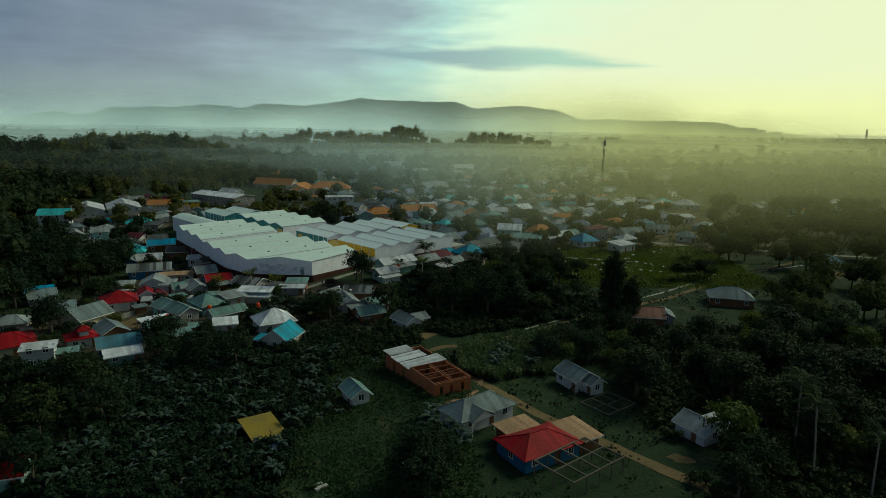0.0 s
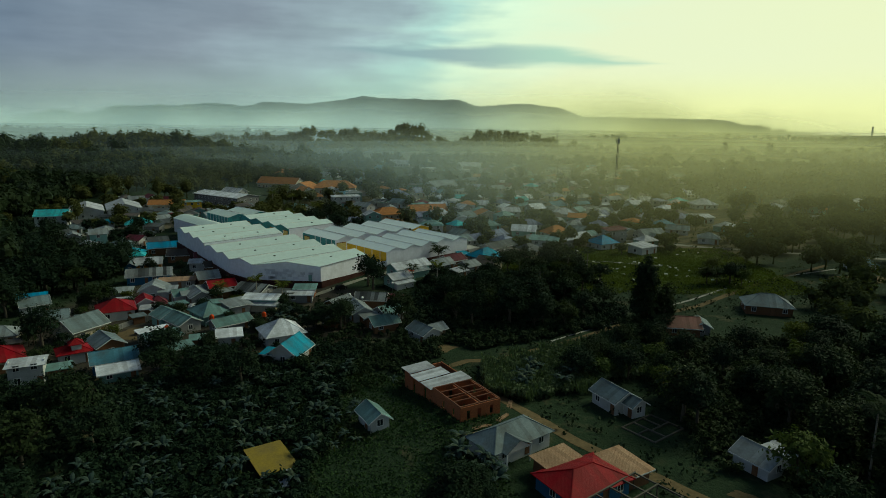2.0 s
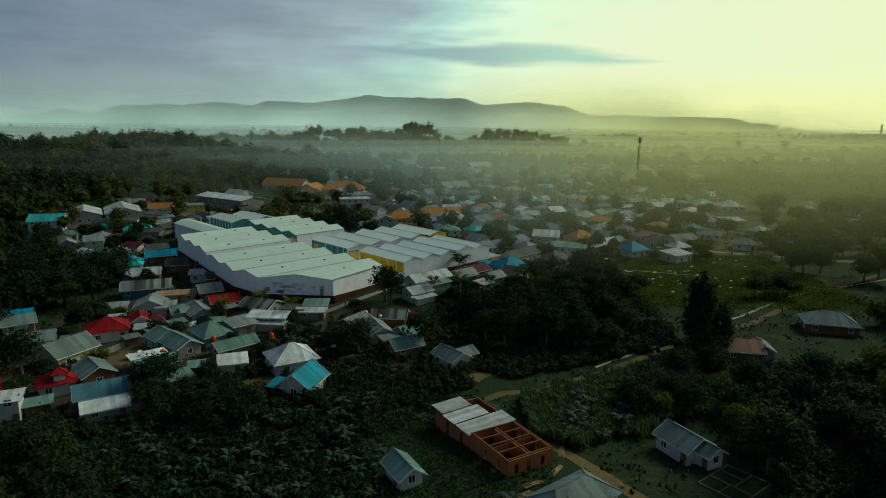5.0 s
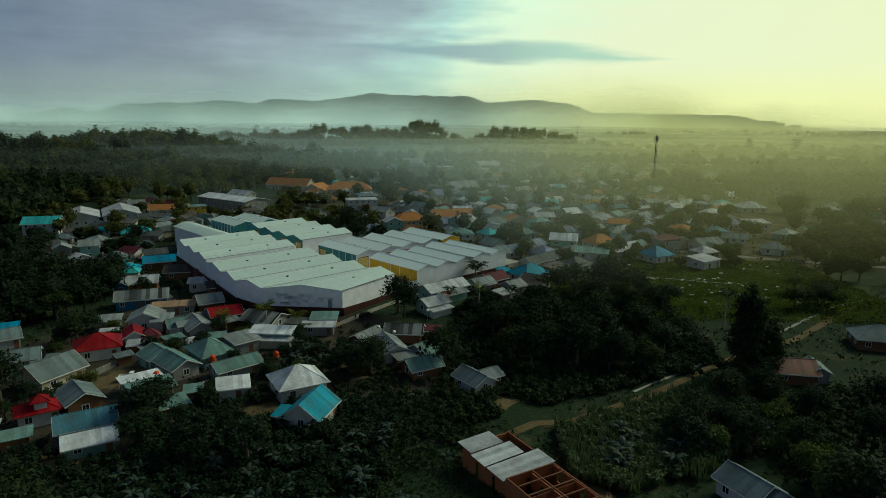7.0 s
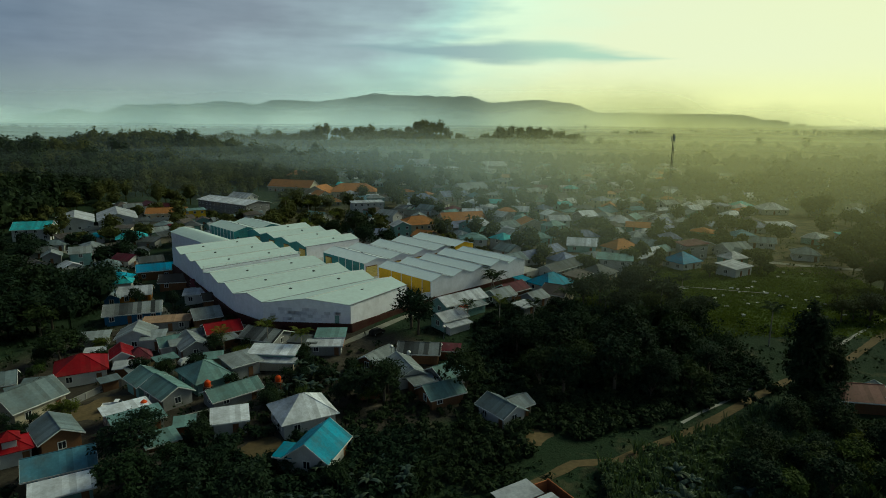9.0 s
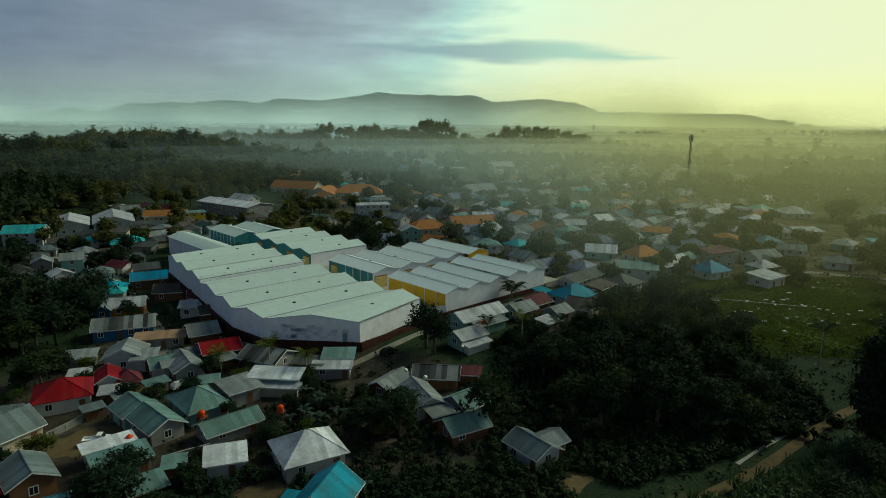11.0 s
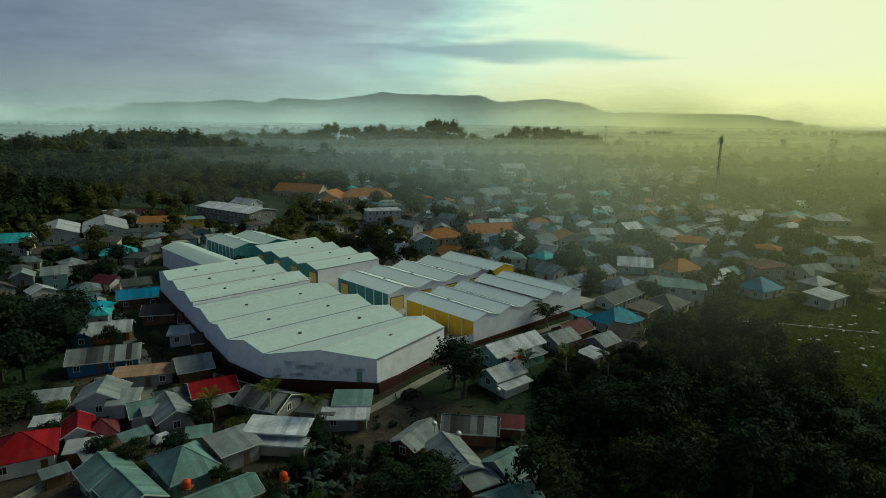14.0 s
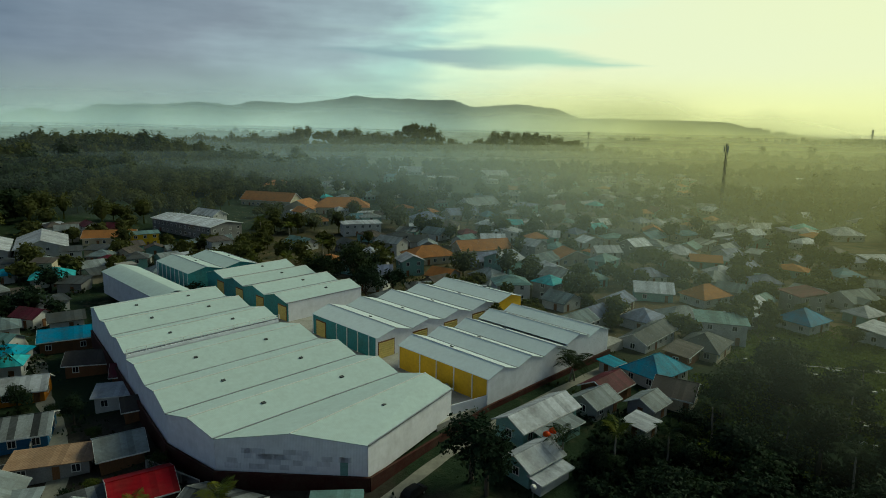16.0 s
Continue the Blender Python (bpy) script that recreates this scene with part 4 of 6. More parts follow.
def house(x, y, rot, w, d, roof="zinc", kind="gable", wall="white", eave=3.0, rise=None, turn=False, over=0.6, windows=True, porch=0, lab="", far=False, dz=0.0):
    """A house: walls, roof planes with ridge caps, windows with panes, a door; turn: its ridge runs front to back."""
    taken.append((x, y, max(w, d) * 0.62))
    if turn:
        w, d, rot = d, w, rot - 90
    z0 = ground_z(x, y) + dz
    rise = rise or min(w, d) * (0.26 if kind != "shed" else 0.12)
    lab = lab or f"{'two-storey ' if eave > 4.5 else ''}house with {WORDS[roof]} {kind if kind in ('hip', 'gable') else 'low'} roof and {WALLS[wall]} walls"
    small = w * d < 16
    if small and lab.startswith("house"):
        lab = lab.replace("house", "small shed", 1)
    h = thing("shed" if small else "house", pose(x, y, z0, 0, 0, rot), lab, "shed" if small else "house", "sheds between the houses" if small else "houses of the town")
    hw, hd = w / 2, d / 2
    s = Solid().box(-hw, hw, -hd, hd, -2.0, eave - 0.05)
    if kind == "gable":
        for sx in (-hw, hw - 0.15):
            s.add([(sx, -hd, eave - 0.06), (sx, hd, eave - 0.06), (sx, 0, eave + rise - 0.14), (sx + 0.15, -hd, eave - 0.06), (sx + 0.15, hd, eave - 0.06), (sx + 0.15, 0, eave + rise - 0.14)],
                  [(0, 1, 2), (5, 4, 3), (0, 3, 4, 1), (1, 4, 5, 2), (2, 5, 3, 0)])
    elif kind == "shed":
        s.add([(-hw, hd - 0.15, eave - 0.1), (hw, hd - 0.15, eave - 0.1), (hw, hd, eave - 0.1), (-hw, hd, eave - 0.1), (-hw, hd - 0.15, eave + rise - 0.2), (hw, hd - 0.15, eave + rise - 0.2), (hw, hd, eave + rise - 0.2), (-hw, hd, eave + rise - 0.2)],
              [(3, 2, 1, 0), (4, 5, 6, 7), (0, 1, 5, 4), (1, 2, 6, 5), (2, 3, 7, 6), (3, 0, 4, 7)])
    part("wall", s.mesh("wall", M["wall_" + wall]), h)
    planes, ridges = slopes(kind, w, d, eave, rise, over)
    if far:
        r = Solid()
        for p in planes:
            r.plate(p, 0.12)
        part("roof", r.mesh("roof", M["roof_" + roof]), h)
    else:
        first = None
        for p in planes:
            first = part("roof", Solid().plate(p, 0.10).mesh("roof", M["roof_" + roof]), h)
        for a, b in ridges:
            part("ridge_cap", Solid().beam(a, b, 0.07).mesh("ridge_cap", M["roof_" + roof]), h)
        if kind in ("gable", "shed"):
            X, Y = hw + over, hd + over
            pl = planes[0]
            fz = pl[0][2]
            part("fascia", Solid().box(-X, X, -Y - 0.04, -Y, fz - 0.24, fz - 0.02).mesh("fascia", M["trim_white"]), h, "white fascia board")
            if kind == "gable":
                for sx in (-X - 0.04, X):
                    f = Solid()
                    for sy in (-1, 1):
                        f.add([(sx, sy * Y, fz - 0.2), (sx, 0, eave + rise - 0.2), (sx, 0, eave + rise + 0.02), (sx, sy * Y, fz + 0.02), (sx + 0.04, sy * Y, fz - 0.2), (sx + 0.04, 0, eave + rise - 0.2), (sx + 0.04, 0, eave + rise + 0.02), (sx + 0.04, sy * Y, fz + 0.02)],
                              [(3, 2, 1, 0), (4, 5, 6, 7), (0, 1, 5, 4), (1, 2, 6, 5), (2, 3, 7, 6), (3, 0, 4, 7)])
                    part("bargeboard", f.mesh("bargeboard", M["trim_white"]), h, "white bargeboard")
    if windows:
        lv = [0.9] + ([3.7] if eave > 4.5 else [])
        spots = []
        for z in lv:
            n = max(1, int(w / (3.2 if not far else 4.5)))
            for i in range(n):
                spots.append((-hw + w * (i + 0.5) / n, -hd - 0.02, z, 0))
            m_ = max(1, int(d / 4.0))
            for i in range(m_):
                yy = -hd + d * (i + 0.5) / m_
                if not far or rot > 0:
                    spots.append((-hw - 0.02, yy, z, -90))
                if not far or rot <= 0:
                    spots.append((hw + 0.02, yy, z, 90))
        for k, (a, b, z, r) in enumerate(spots):
            if k == 1 or (k == 0 and len(spots) < 4):
                part("door", DOOR_F, h, "", pose(a + (0.9 if not r else 0), b, 0.05, 0, 0, r))
                continue
            wi = part("window", WIN_F, h, "", pose(a, b, z, 0, 0, r))
            part("pane", WIN_P, wi)
    if porch:
        pw, pd = w * 0.42, porch
        pl = Solid()
        pz = eave - 0.35
        pr = pw * 0.3
        cx = -w * 0.18
        for sx in (-1, 1):
            pl.plate([(cx + sx * (pw / 2 + 0.4), -hd - pd, pz), (cx, -hd - pd, pz + pr), (cx, -hd + d * 0.3, pz + pr), (cx + sx * (pw / 2 + 0.4), -hd + d * 0.3, pz)][::sx], 0.1)
        part("porch_roof", pl.mesh("porch_roof", M["roof_" + roof]), h, "small gabled porch roof")
        part("porch_gable", Solid().add([(cx - pw / 2, -hd - pd + 0.2, pz - 0.2), (cx + pw / 2, -hd - pd + 0.2, pz - 0.2), (cx, -hd - pd + 0.2, pz + pr - 0.15), (cx - pw / 2, -hd - pd + 0.32, pz - 0.2), (cx + pw / 2, -hd - pd + 0.32, pz - 0.2), (cx, -hd - pd + 0.32, pz + pr - 0.15)],
                                        [(0, 1, 2), (5, 4, 3), (0, 3, 4, 1), (1, 4, 5, 2), (2, 5, 3, 0)]).mesh("porch_gable", M["wall_" + wall]), h)
        for sx in (-1, 1):
            part("post", Solid().box(cx + sx * pw / 2 - 0.1, cx + sx * pw / 2 + 0.1, -hd - pd + 0.2, -hd - pd + 0.4, -1.5, pz - 0.1).mesh("post", M["trim_white"]), h)
    return h


# west side of the town, near the lane
house(-96.1, 193.9, 30, 9.2, 8.6, "red", "hip", "white", 3.2, rise=2.3)
house(-91.0, 200.8, 30, 4.0, 6, "red", "gable", "white", 3.2, rise=1.2, turn=True)
house(-87.3, 201.2, 30, 4.4, 4.6, "maroon", "hip", "cream", 2.4, rise=1.7)
house(-77.6, 206.7, 36, 5.6, 8.4, "zinc", "gable", "grey", 3.0, turn=True, porch=2.0)
house(-82.8, 208.0, 36, 5.4, 5, "green", "gable", "white", 2.8)
house(-79.5, 212.5, 36, 6.0, 3.6, "striped", "shed", "grey", 2.6)
house(-67.8, 189.5, 45, 7.0, 9.6, "green", "hip", "mint", 3.0, rise=2.4)
house(-62.0, 194.6, 45, 6, 5.6, "zinc", "shed", "grey", 3.2)
house(-59.3, 181.8, 44, 9.4, 5.0, "green", "gable", "grey", 2.4, rise=1.2)
house(-72.1, 181.9, 49, 5.6, 8.6, "green", "gable", "grey", 3.0, turn=True)
house(-55.9, 199.0, -4, 9.6, 3.6, "white", "shed", "mint", 3.2, rise=0.7, lab="long low house with pale two-tier sheet roof")
house(-55.6, 196.2, -4, 9.6, 1.4, "pale", "shed", "cream", 2.2, rise=0.4, windows=False, lab="low pale lean-to along a house")
house(-73.4, 215.1, 32, 7.6, 7.2, "red", "gable", "wood", 2.8, rise=1.4)
house(-61.0, 210.0, -20, 9.0, 7.4, "striped", "gable", "grey", 2.6, rise=1.5)
house(-50.8, 206.6, -7, 6.0, 4.6, "dark", "flat", "grey", 2.4)
house(-45.3, 209.2, 4, 6.0, 4.4, "green", "shed", "brick", 2.6)
house(-45.8, 204.4, 4, 7.4, 3.0, "pale", "shed", "grey", 2.4)
house(-104.6, 233.4, 22, 13.6, 8.4, "striped", "gable", "blue", 3.0, rise=1.7)
house(-113.0, 251.2, 20, 8.6, 6.4, "pale", "gable", "orange", 3.0)
house(-118.2, 247.8, 20, 4, 6, "slate", "gable", "blue", 3.0, turn=True)
house(-93.6, 213.0, 16, 7.6, 7, "zinc", "gable", "white", 3.4, turn=True)
house(-88.6, 211.4, 16, 4.4, 5, "zinc", "shed", "white", 3.0)
house(-104.0, 213.0, 19, 5.8, 4.2, "zinc", "shed", "grey", 2.6)
house(-91.0, 224.0, 18, 10.8, 5.4, "tan", "flat", "grey", 2.6, lab="flat concrete roofed house with stained slab")
house(-82.0, 226.6, 32, 6.2, 7.4, "zinc", "gable", "wood", 2.6)
house(-91.9, 245.6, 16, 6.4, 4.6, "pale", "shed", "white", 3.0)
house(-105.0, 265.1, 14, 12, 6.4, "brown", "gable", "wood", 3.0)
house(-93.0, 257.0, 20, 9, 5.6, "maroon", "gable", "wood", 2.8)
house(-85.0, 241.0, 30, 6, 5, "brown", "gable", "wood", 2.6)
house(-96.8, 177.4, 66, 9.6, 8.0, "slate", "gable", "cream", 3.4, rise=2.4)
house(-76.2, 173.8, 41, 7.0, 3.2, "white", "flat", "grey", 2.8)
house(-72.0, 169.8, 41, 7.6, 4.4, "green", "shed", "grey", 2.6)
house(-43.3, 172.3, 31, 9.2, 8.4, "white", "hip", "white", 3.2, rise=2.6)
house(-37.8, 159.6, 76, 8.0, 6.6, "bright", "gable", "white", 3.0, rise=2.4)
house(-42.4, 158.6, -12, 2.2, 3.2, "bright", "shed", "white", 2.4)
house(-55.5, 169.7, 20, 5.4, 4.4, "white", "shed", "white", 2.8, rise=0.6)
house(-64.8, 163.0, 40, 4.6, 3.6, "green", "shed", "wood", 2.2)
house(-76.3, 154.6, 32, 8.8, 6.0, "blue", "gable", "blue", 3.2, rise=1.6)
house(-72.4, 148.8, 32, 7.4, 3.0, "white", "shed", "mint", 2.2, rise=0.8)
house(-83.7, 165.2, 45, 5.8, 7.6, "slate", "gable", "wood", 3.2, turn=True)
house(-88.6, 160.2, 36, 6.4, 5, "red", "hip", "white", 3.0, rise=1.1)
house(-87.6, 159.6, 36, 2.0, 2.0, "red", "hip", "white", 5.0, rise=0.7, windows=False, lab="small white roof turret with red hip cap")
house(-103.6, 155.2, 40, 10.8, 8.8, "red", "hip", "cream", 3.2, rise=2.2)
house(-91.2, 147.6, 26, 6.4, 5.4, "pale", "flat", "white", 4.6)
house(-78.4, 187.2, 48, 6.2, 5.8, "green", "gable", "mint", 3.0, turn=True)
house(-122.4, 198.4, 40, 7, 6, "slate", "gable", "white", 3.0)
house(-126.5, 204.0, 30, 7, 5, "azure", "shed", "blue", 2.8)
house(-109.0, 186.0, 30, 6.6, 5.6, "slate", "gable", "cream", 3.0)
house(-114.0, 172.0, 20, 8, 6, "zinc", "hip", "cream", 3.0)
house(-24.0, 202.0, -4, 8.6, 5.2, "striped", "gable", "wood", 2.6, rise=1.4)
house(-17.3, 203.4, -6, 3.8, 3.2, "maroon", "shed", "wood", 2.2)
house(-26.6, 192.2, 25, 5.4, 9.4, "zinc", "gable", "white", 2.8, turn=True)
house(-33.0, 198.0, -30, 4.6, 7.6, "zinc", "gable", "wood", 2.6, turn=True)
house(-18.1, 191.0, 42, 6.0, 6.0, "green", "gable", "grey", 2.6)
house(-18.8, 182.0, 32, 7.0, 5.2, "green", "gable", "wood", 2.6, rise=1.5)
house(-22.8, 186.6, 31, 4.4, 3.0, "zinc", "shed", "wood", 2.4)
house(-7.6, 175.0, 38, 5.0, 6.8, "slate", "gable", "white", 2.7, turn=True)
house(-4.6, 177.4, 38, 3.6, 4, "zinc", "gable", "cream", 2.6)
house(-33.0, 184.0, 20, 4, 3.4, "slate", "gable", "wood", 2.2)
# east of the halls
house(-17.7, 220.9, 42, 7.4, 5.0, "pale", "gable", "mint", 2.9)
house(-15.4, 217.8, 42, 6.6, 1.6, "pale", "shed", "white", 2.0, rise=0.4, windows=False)
house(-15.0, 233.4, 42, 14.2, 5.8, "pale", "gable", "mint", 3.2, rise=1.5)
house(-12.0, 229.6, 42, 9.0, 2.0, "zinc", "shed", "mint", 2.4, rise=0.5, windows=False)
house(-3.6, 240.6, 41, 6.6, 5.6, "zinc", "gable", "grey", 2.8)
house(0.4, 247.0, 44, 8.0, 6.0, "maroon", "gable", "wood", 2.8)
house(6.2, 240.6, 44, 5.4, 5.0, "zinc", "gable", "grey", 2.8)
house(13.1, 256.6, 38, 10.8, 8.4, "bright", "hip", "white", 3.1, rise=2.6)
house(4.6, 259.0, 38, 3.4, 3.4, "bright", "shed", "white", 2.4)
house(13.6, 246.4, 58, 8.4, 6.8, "brown", "gable", "cream", 3.0, turn=True)
house(2.6, 233.0, 45, 4.6, 3.6, "pale", "shed", "grey", 2.4)
house(19.8, 281.2, 47, 16.4, 6.4, "dark", "gable", "white", 3.0)
house(31.8, 276.5, 50, 11.2, 9.0, "dark", "hip", "cream", 3.0, rise=2.4)
house(24.0, 270.0, 50, 9, 5, "brown", "shed", "wood", 2.8)
house(3, 289, 42, 11, 7, "slate", "gable", "white", 3.0)
house(10, 298, 42, 9, 7, "violet", "gable", "white", 3.0)
house(67.7, 297.8, 32, 10.2, 9, "azure", "hip", "white", 3.2, rise=2.8)
house(51.1, 322.1, 28, 11.8, 9, "orange", "hip", "white", 3.2, rise=2.9)
house(59.5, 311.8, 38, 11, 6, "pale", "gable", "white", 3.0)
house(65.0, 316.4, 38, 8, 6, "green", "gable", "cream", 3.0)
house(73.5, 330.0, -6, 7.4, 7.4, "violet", "hip", "white", 5.8)
house(85.0, 325.5, 30, 10, 8, "zinc", "gable", "cream", 3.0, turn=True)
house(95.8, 320.2, 20, 11, 9, "slate", "gable", "white", 3.2, porch=2.5)
house(113.4, 338.0, -20, 14.1, 6, "slate", "gable", "white", 3.0)
house(40.9, 347.6, 13, 12, 8, "violet", "hip", "white", 3.0)
house(66.3, 385.8, 4, 13, 11, "pale", "hip", "white", 3.4)
house(129.0, 376.1, 4, 13, 9, "violet", "hip", "white", 3.2)
house(143.0, 377.0, 4, 11, 8, "pale", "shed", "white", 3.4)
house(168.1, 439.0, 4, 15, 12, "pale", "hip", "white", 3.4)
house(20.2, 375.9, 17, 13, 10, "orange", "gable", "cream", 3.4, turn=True)
house(121.6, 314.4, -20, 9, 8, "slate", "hip", "white", 3.0)
# the near houses by the track
house(18.7, 107.6, 31, 11.6, 7.8, "red", "hip", "blue", 2.8, rise=1.5)
house(15.6, 112.6, 34, 6.4, 3.6, "tan", "shed", "wood", 2.6, rise=0.3, windows=False, lab="rusted tan sheet canopy beside a house")
house(26.1, 111.8, 32, 4.4, 6.4, "tan", "shed", "wood", 2.5, rise=0.5, windows=False, lab="rusted tan sheet canopy beside a house")
house(8.8, 118.8, 38, 12.6, 6.4, "slate", "hip", "white", 2.9, rise=1.9, porch=1.6)
house(31.2, 137.2, 27, 5.4, 6.6, "slate", "gable", "white", 3.0, rise=1.5, turn=True)
house(34.0, 134.0, 27, 3.2, 3.2, "slate", "gable", "white", 2.8, rise=1.0, turn=True)
house(49.2, 115.0, 30, 5.4, 6.2, "zinc", "gable", "white", 2.6, rise=1.4, turn=True)
house(53.4, 117.0, 30, 2.6, 3.6, "pale", "shed", "grey", 2.2)
house(60.8, 183.0, -9, 8.6, 7.4, "rust", "gable", "wood", 2.8, rise=1.8)
house(66.0, 183.0, -9, 4, 6, "slate", "gable", "grey", 2.8, turn=True)
house(94.0, 203.6, -15, 12.6, 8.6, "slate", "hip", "wood", 3.0, rise=2.6)
house(159.9, 262.9, -12, 9, 8, "blue", "hip", "white", 3.0)
house(-15.0, 127.0, 30, 3.6, 5.6, "green", "gable", "white", 2.4, rise=1.2, turn=True)
house(-30.0, 113.6, 34, 5.0, 7.6, "ochre", "shed", "wood", 1.3, rise=0.4, windows=False, lab="low shelter under a worn ochre tarpaulin roof")
house(-25.5, 108.5, 34, 2.6, 1.6, "pale", "shed", "grey", 0.9, rise=0.2, windows=False, lab="tiny shelter with a pale sheet roof")
house(-66.0, 97.5, 20, 7, 6, "red", "gable", "mint", 2.8)
# farther houses that stand out
house(-204.5, 343.0, 17, 14.7, 10, "teal", "gable", "white", 5.6)
house(-203.5, 372.0, 30, 16, 26, "pale", "gable", "white", 4.4, rise=2.6, turn=True, lab="large white hall with pale grey gable roof")
house(-187.0, 380.5, 30, 17, 28, "pale", "gable", "white", 5.0, rise=3.0, turn=True, lab="large white hall with pale grey gable roof")
house(-158.3, 338.3, 27, 12, 9, "teal", "hip", "white", 3.2)
house(-119.6, 281.6, 27, 14.2, 8, "azure", "gable", "wood", 3.4, rise=1.6)
house(-123.0, 262.6, 20, 5.4, 5.4, "teal", "hip", "white", 3.6)
house(-146.0, 433.0, -34, 44, 17, "white", "gable", "grey", 6.4, rise=1.6, lab="long hall with bright pale sheet roof and grey walls")
house(-157.2, 402.8, 30, 11, 9, "green", "flat", "yellow", 5.4, lab="two-storey house painted yellow with a flat roof")
house(-172.0, 404.0, 14, 20, 9, "orange", "gable", "cream", 3.6)
house(-150.0, 462.0, -30, 16, 9, "pale", "gable", "white", 5.0)
house(-136.0, 533.0, -16, 34, 14, "orange", "gable", "cream", 4.2, rise=4.4)
house(-146.0, 592.0, 8, 20, 14, "orange", "hip", "cream", 6.2)
house(-110.0, 505.0, -16, 18, 15, "orange", "gable", "cream", 4.2, rise=4.2, turn=True)
house(-88.0, 510.0, 6, 32, 15, "orange", "hip", "cream", 4.4, rise=4.8)
house(-34.8, 375.3, 25, 18, 12, "orange", "hip", "cream", 3.4)
house(-13.2, 389.3, 20, 22, 12, "orange", "gable", "cream", 3.4)
house(-36.9, 463.3, 26, 15, 12, "violet", "hip", "white", 4.0)
house(-18.2, 485.0, 25, 17, 11, "violet", "gable", "cream", 3.6)
house(-68.4, 436.4, 17, 18, 11, "pale", "flat", "white", 5.6)
house(-5.8, 518.2, 35, 22, 14, "zinc", "gable", "white", 5.0)
house(-56.5, 781.4, -10, 24, 16, "pale", "gable", "white", 4.0)
house(-25.6, 711.6, 24, 25, 16, "pale", "flat", "cream", 4.0)
house(23.7, 749.8, 28, 25, 16, "pale", "gable", "white", 4.0)
house(270.0, 1010.0, 4, 70, 14, "pale", "gable", "white", 6.0, lab="long low hall with a bright pale roof")

# ---------------------------------------------------------------- single things
# brick house being built: roofed rear rooms, open front rooms with tie beams
BH = pose(0.7, 125.8, ground_z(0.7, 125.8) - 0.55, 0, 0, 121)
brick_house = thing("house", BH, "unfinished red brick house, half roofed with pale sheets", "house", "houses of the town")
# local x: from the front corner back along the long wall; local y: away from the long wall is negative
BL, BW, BHt = 21.5, 8.6, 3.2


def holed_wall(a, b, z1, holes, th=0.18):
    """A wall from a to b with real openings: holes are (start, end, sill, head) in metres along it."""
    a, b = Vector((*a, 0)), Vector((*b, 0))
    L = (b - a).length
    ang = math.atan2(b.y - a.y, b.x - a.x)
    s = Solid()
    cuts = sorted(holes)
    pos = 0.0
    for h0, h1, zs, zh in cuts:
        s.box(pos, h0, -th / 2, th / 2, -1.6, z1)
        if zs > 0:
            s.box(h0, h1, -th / 2, th / 2, -1.6, zs)
        s.box(h0, h1, -th / 2, th / 2, zh, z1)
        pos = h1
    s.box(pos, L, -th / 2, th / 2, -1.6, z1)
    m = Matrix.Translation(a) @ Matrix.Rotation(ang, 4, "Z")
    s.v = [tuple(m @ Vector(p)) for p in s.v]
    return s


part("wall", holed_wall((0, 0), (10, 0), BHt, [(2, 2.7, 0.9, 2.3), (5.5, 6.2, 0.9, 2.3)]).mesh("wall", M["wall_brick"]), brick_house)
part("wall", holed_wall((10, 0), (BL, 0), BHt - 0.4, [(2.5, 3.4, 0, 2.1), (7, 7.9, 0, 2.1)]).mesh("wall", M["wall_brick"]), brick_house)
part("wall", holed_wall((0, -BW), (0, 0), BHt, [(1.6, 2.3, 0.8, 2.4), (4.2, 5.0, 0, 2.4), (6.6, 7.3, 0.8, 2.4)]).mesh("wall", M["wall_brick"]), brick_house)
part("wall", holed_wall((0, -BW), (BL, -BW), BHt - 0.2, [(3, 4, 0.8, 2.3), (8, 9, 0.8, 2.3)]).mesh("wall", M["wall_brick"]), brick_house)
part("wall", holed_wall((BL, -BW), (BL, 0), BHt - 0.4, []).mesh("wall", M["wall_brick"]), brick_house)
part("wall", holed_wall((10, -BW), (10, 0), BHt, [(4, 4.9, 0, 2.1)]).mesh("wall", M["wall_brick"]), brick_house)
part("wall", holed_wall((5, -BW), (5, 0), BHt - 0.3, [(4, 4.9, 0, 2.1)]).mesh("wall", M["wall_brick"]), brick_house)
part("wall", holed_wall((0, -4.5), (10, -4.5), BHt - 0.3, [(2, 2.9, 0, 2.1), (7, 7.9, 0, 2.1)]).mesh("wall", M["wall_brick"]), brick_house)
for i in range(5):
    part("tie_beam", Solid().box(0.2 + 2.4 * i, 0.4 + 2.4 * i, -BW, 0, BHt, BHt + 0.16).mesh("tie_beam", M["timber"]), brick_house, "reddish timber tie beam")
for yy in (-0.1, -4.5, -BW + 0.1):
    part("tie_beam", Solid().box(0, 10, yy - 0.1, yy + 0.1, BHt + 0.002, BHt + 0.17).mesh("tie_beam", M["timber"]), brick_house)
for i, (x0, x1, ya, yb) in enumerate(((10, 14.2, 0.5, -BW - 0.4), (14.4, 18.2, 0.7, -6.5), (18.4, 22.4, 0.5, -5.5))):
    part("roof", Solid().plate([(x0, ya, BHt - 0.25 + 0.1 * i), (x1, ya, BHt - 0.25 + 0.1 * i), (x1, yb, BHt + 0.25), (x0, yb, BHt + 0.25)], 0.08).mesh("roof", M["roof_pale"]), brick_house, "pale grey sheet of roofing")
taken += [(-3, 131, 6), (-7, 139, 6), (2, 134, 6)]
board_me = Solid().box(-1.7, 1.7, -0.09, 0.09, 0.0, 0.07).mesh("board", M["roof_tan"])
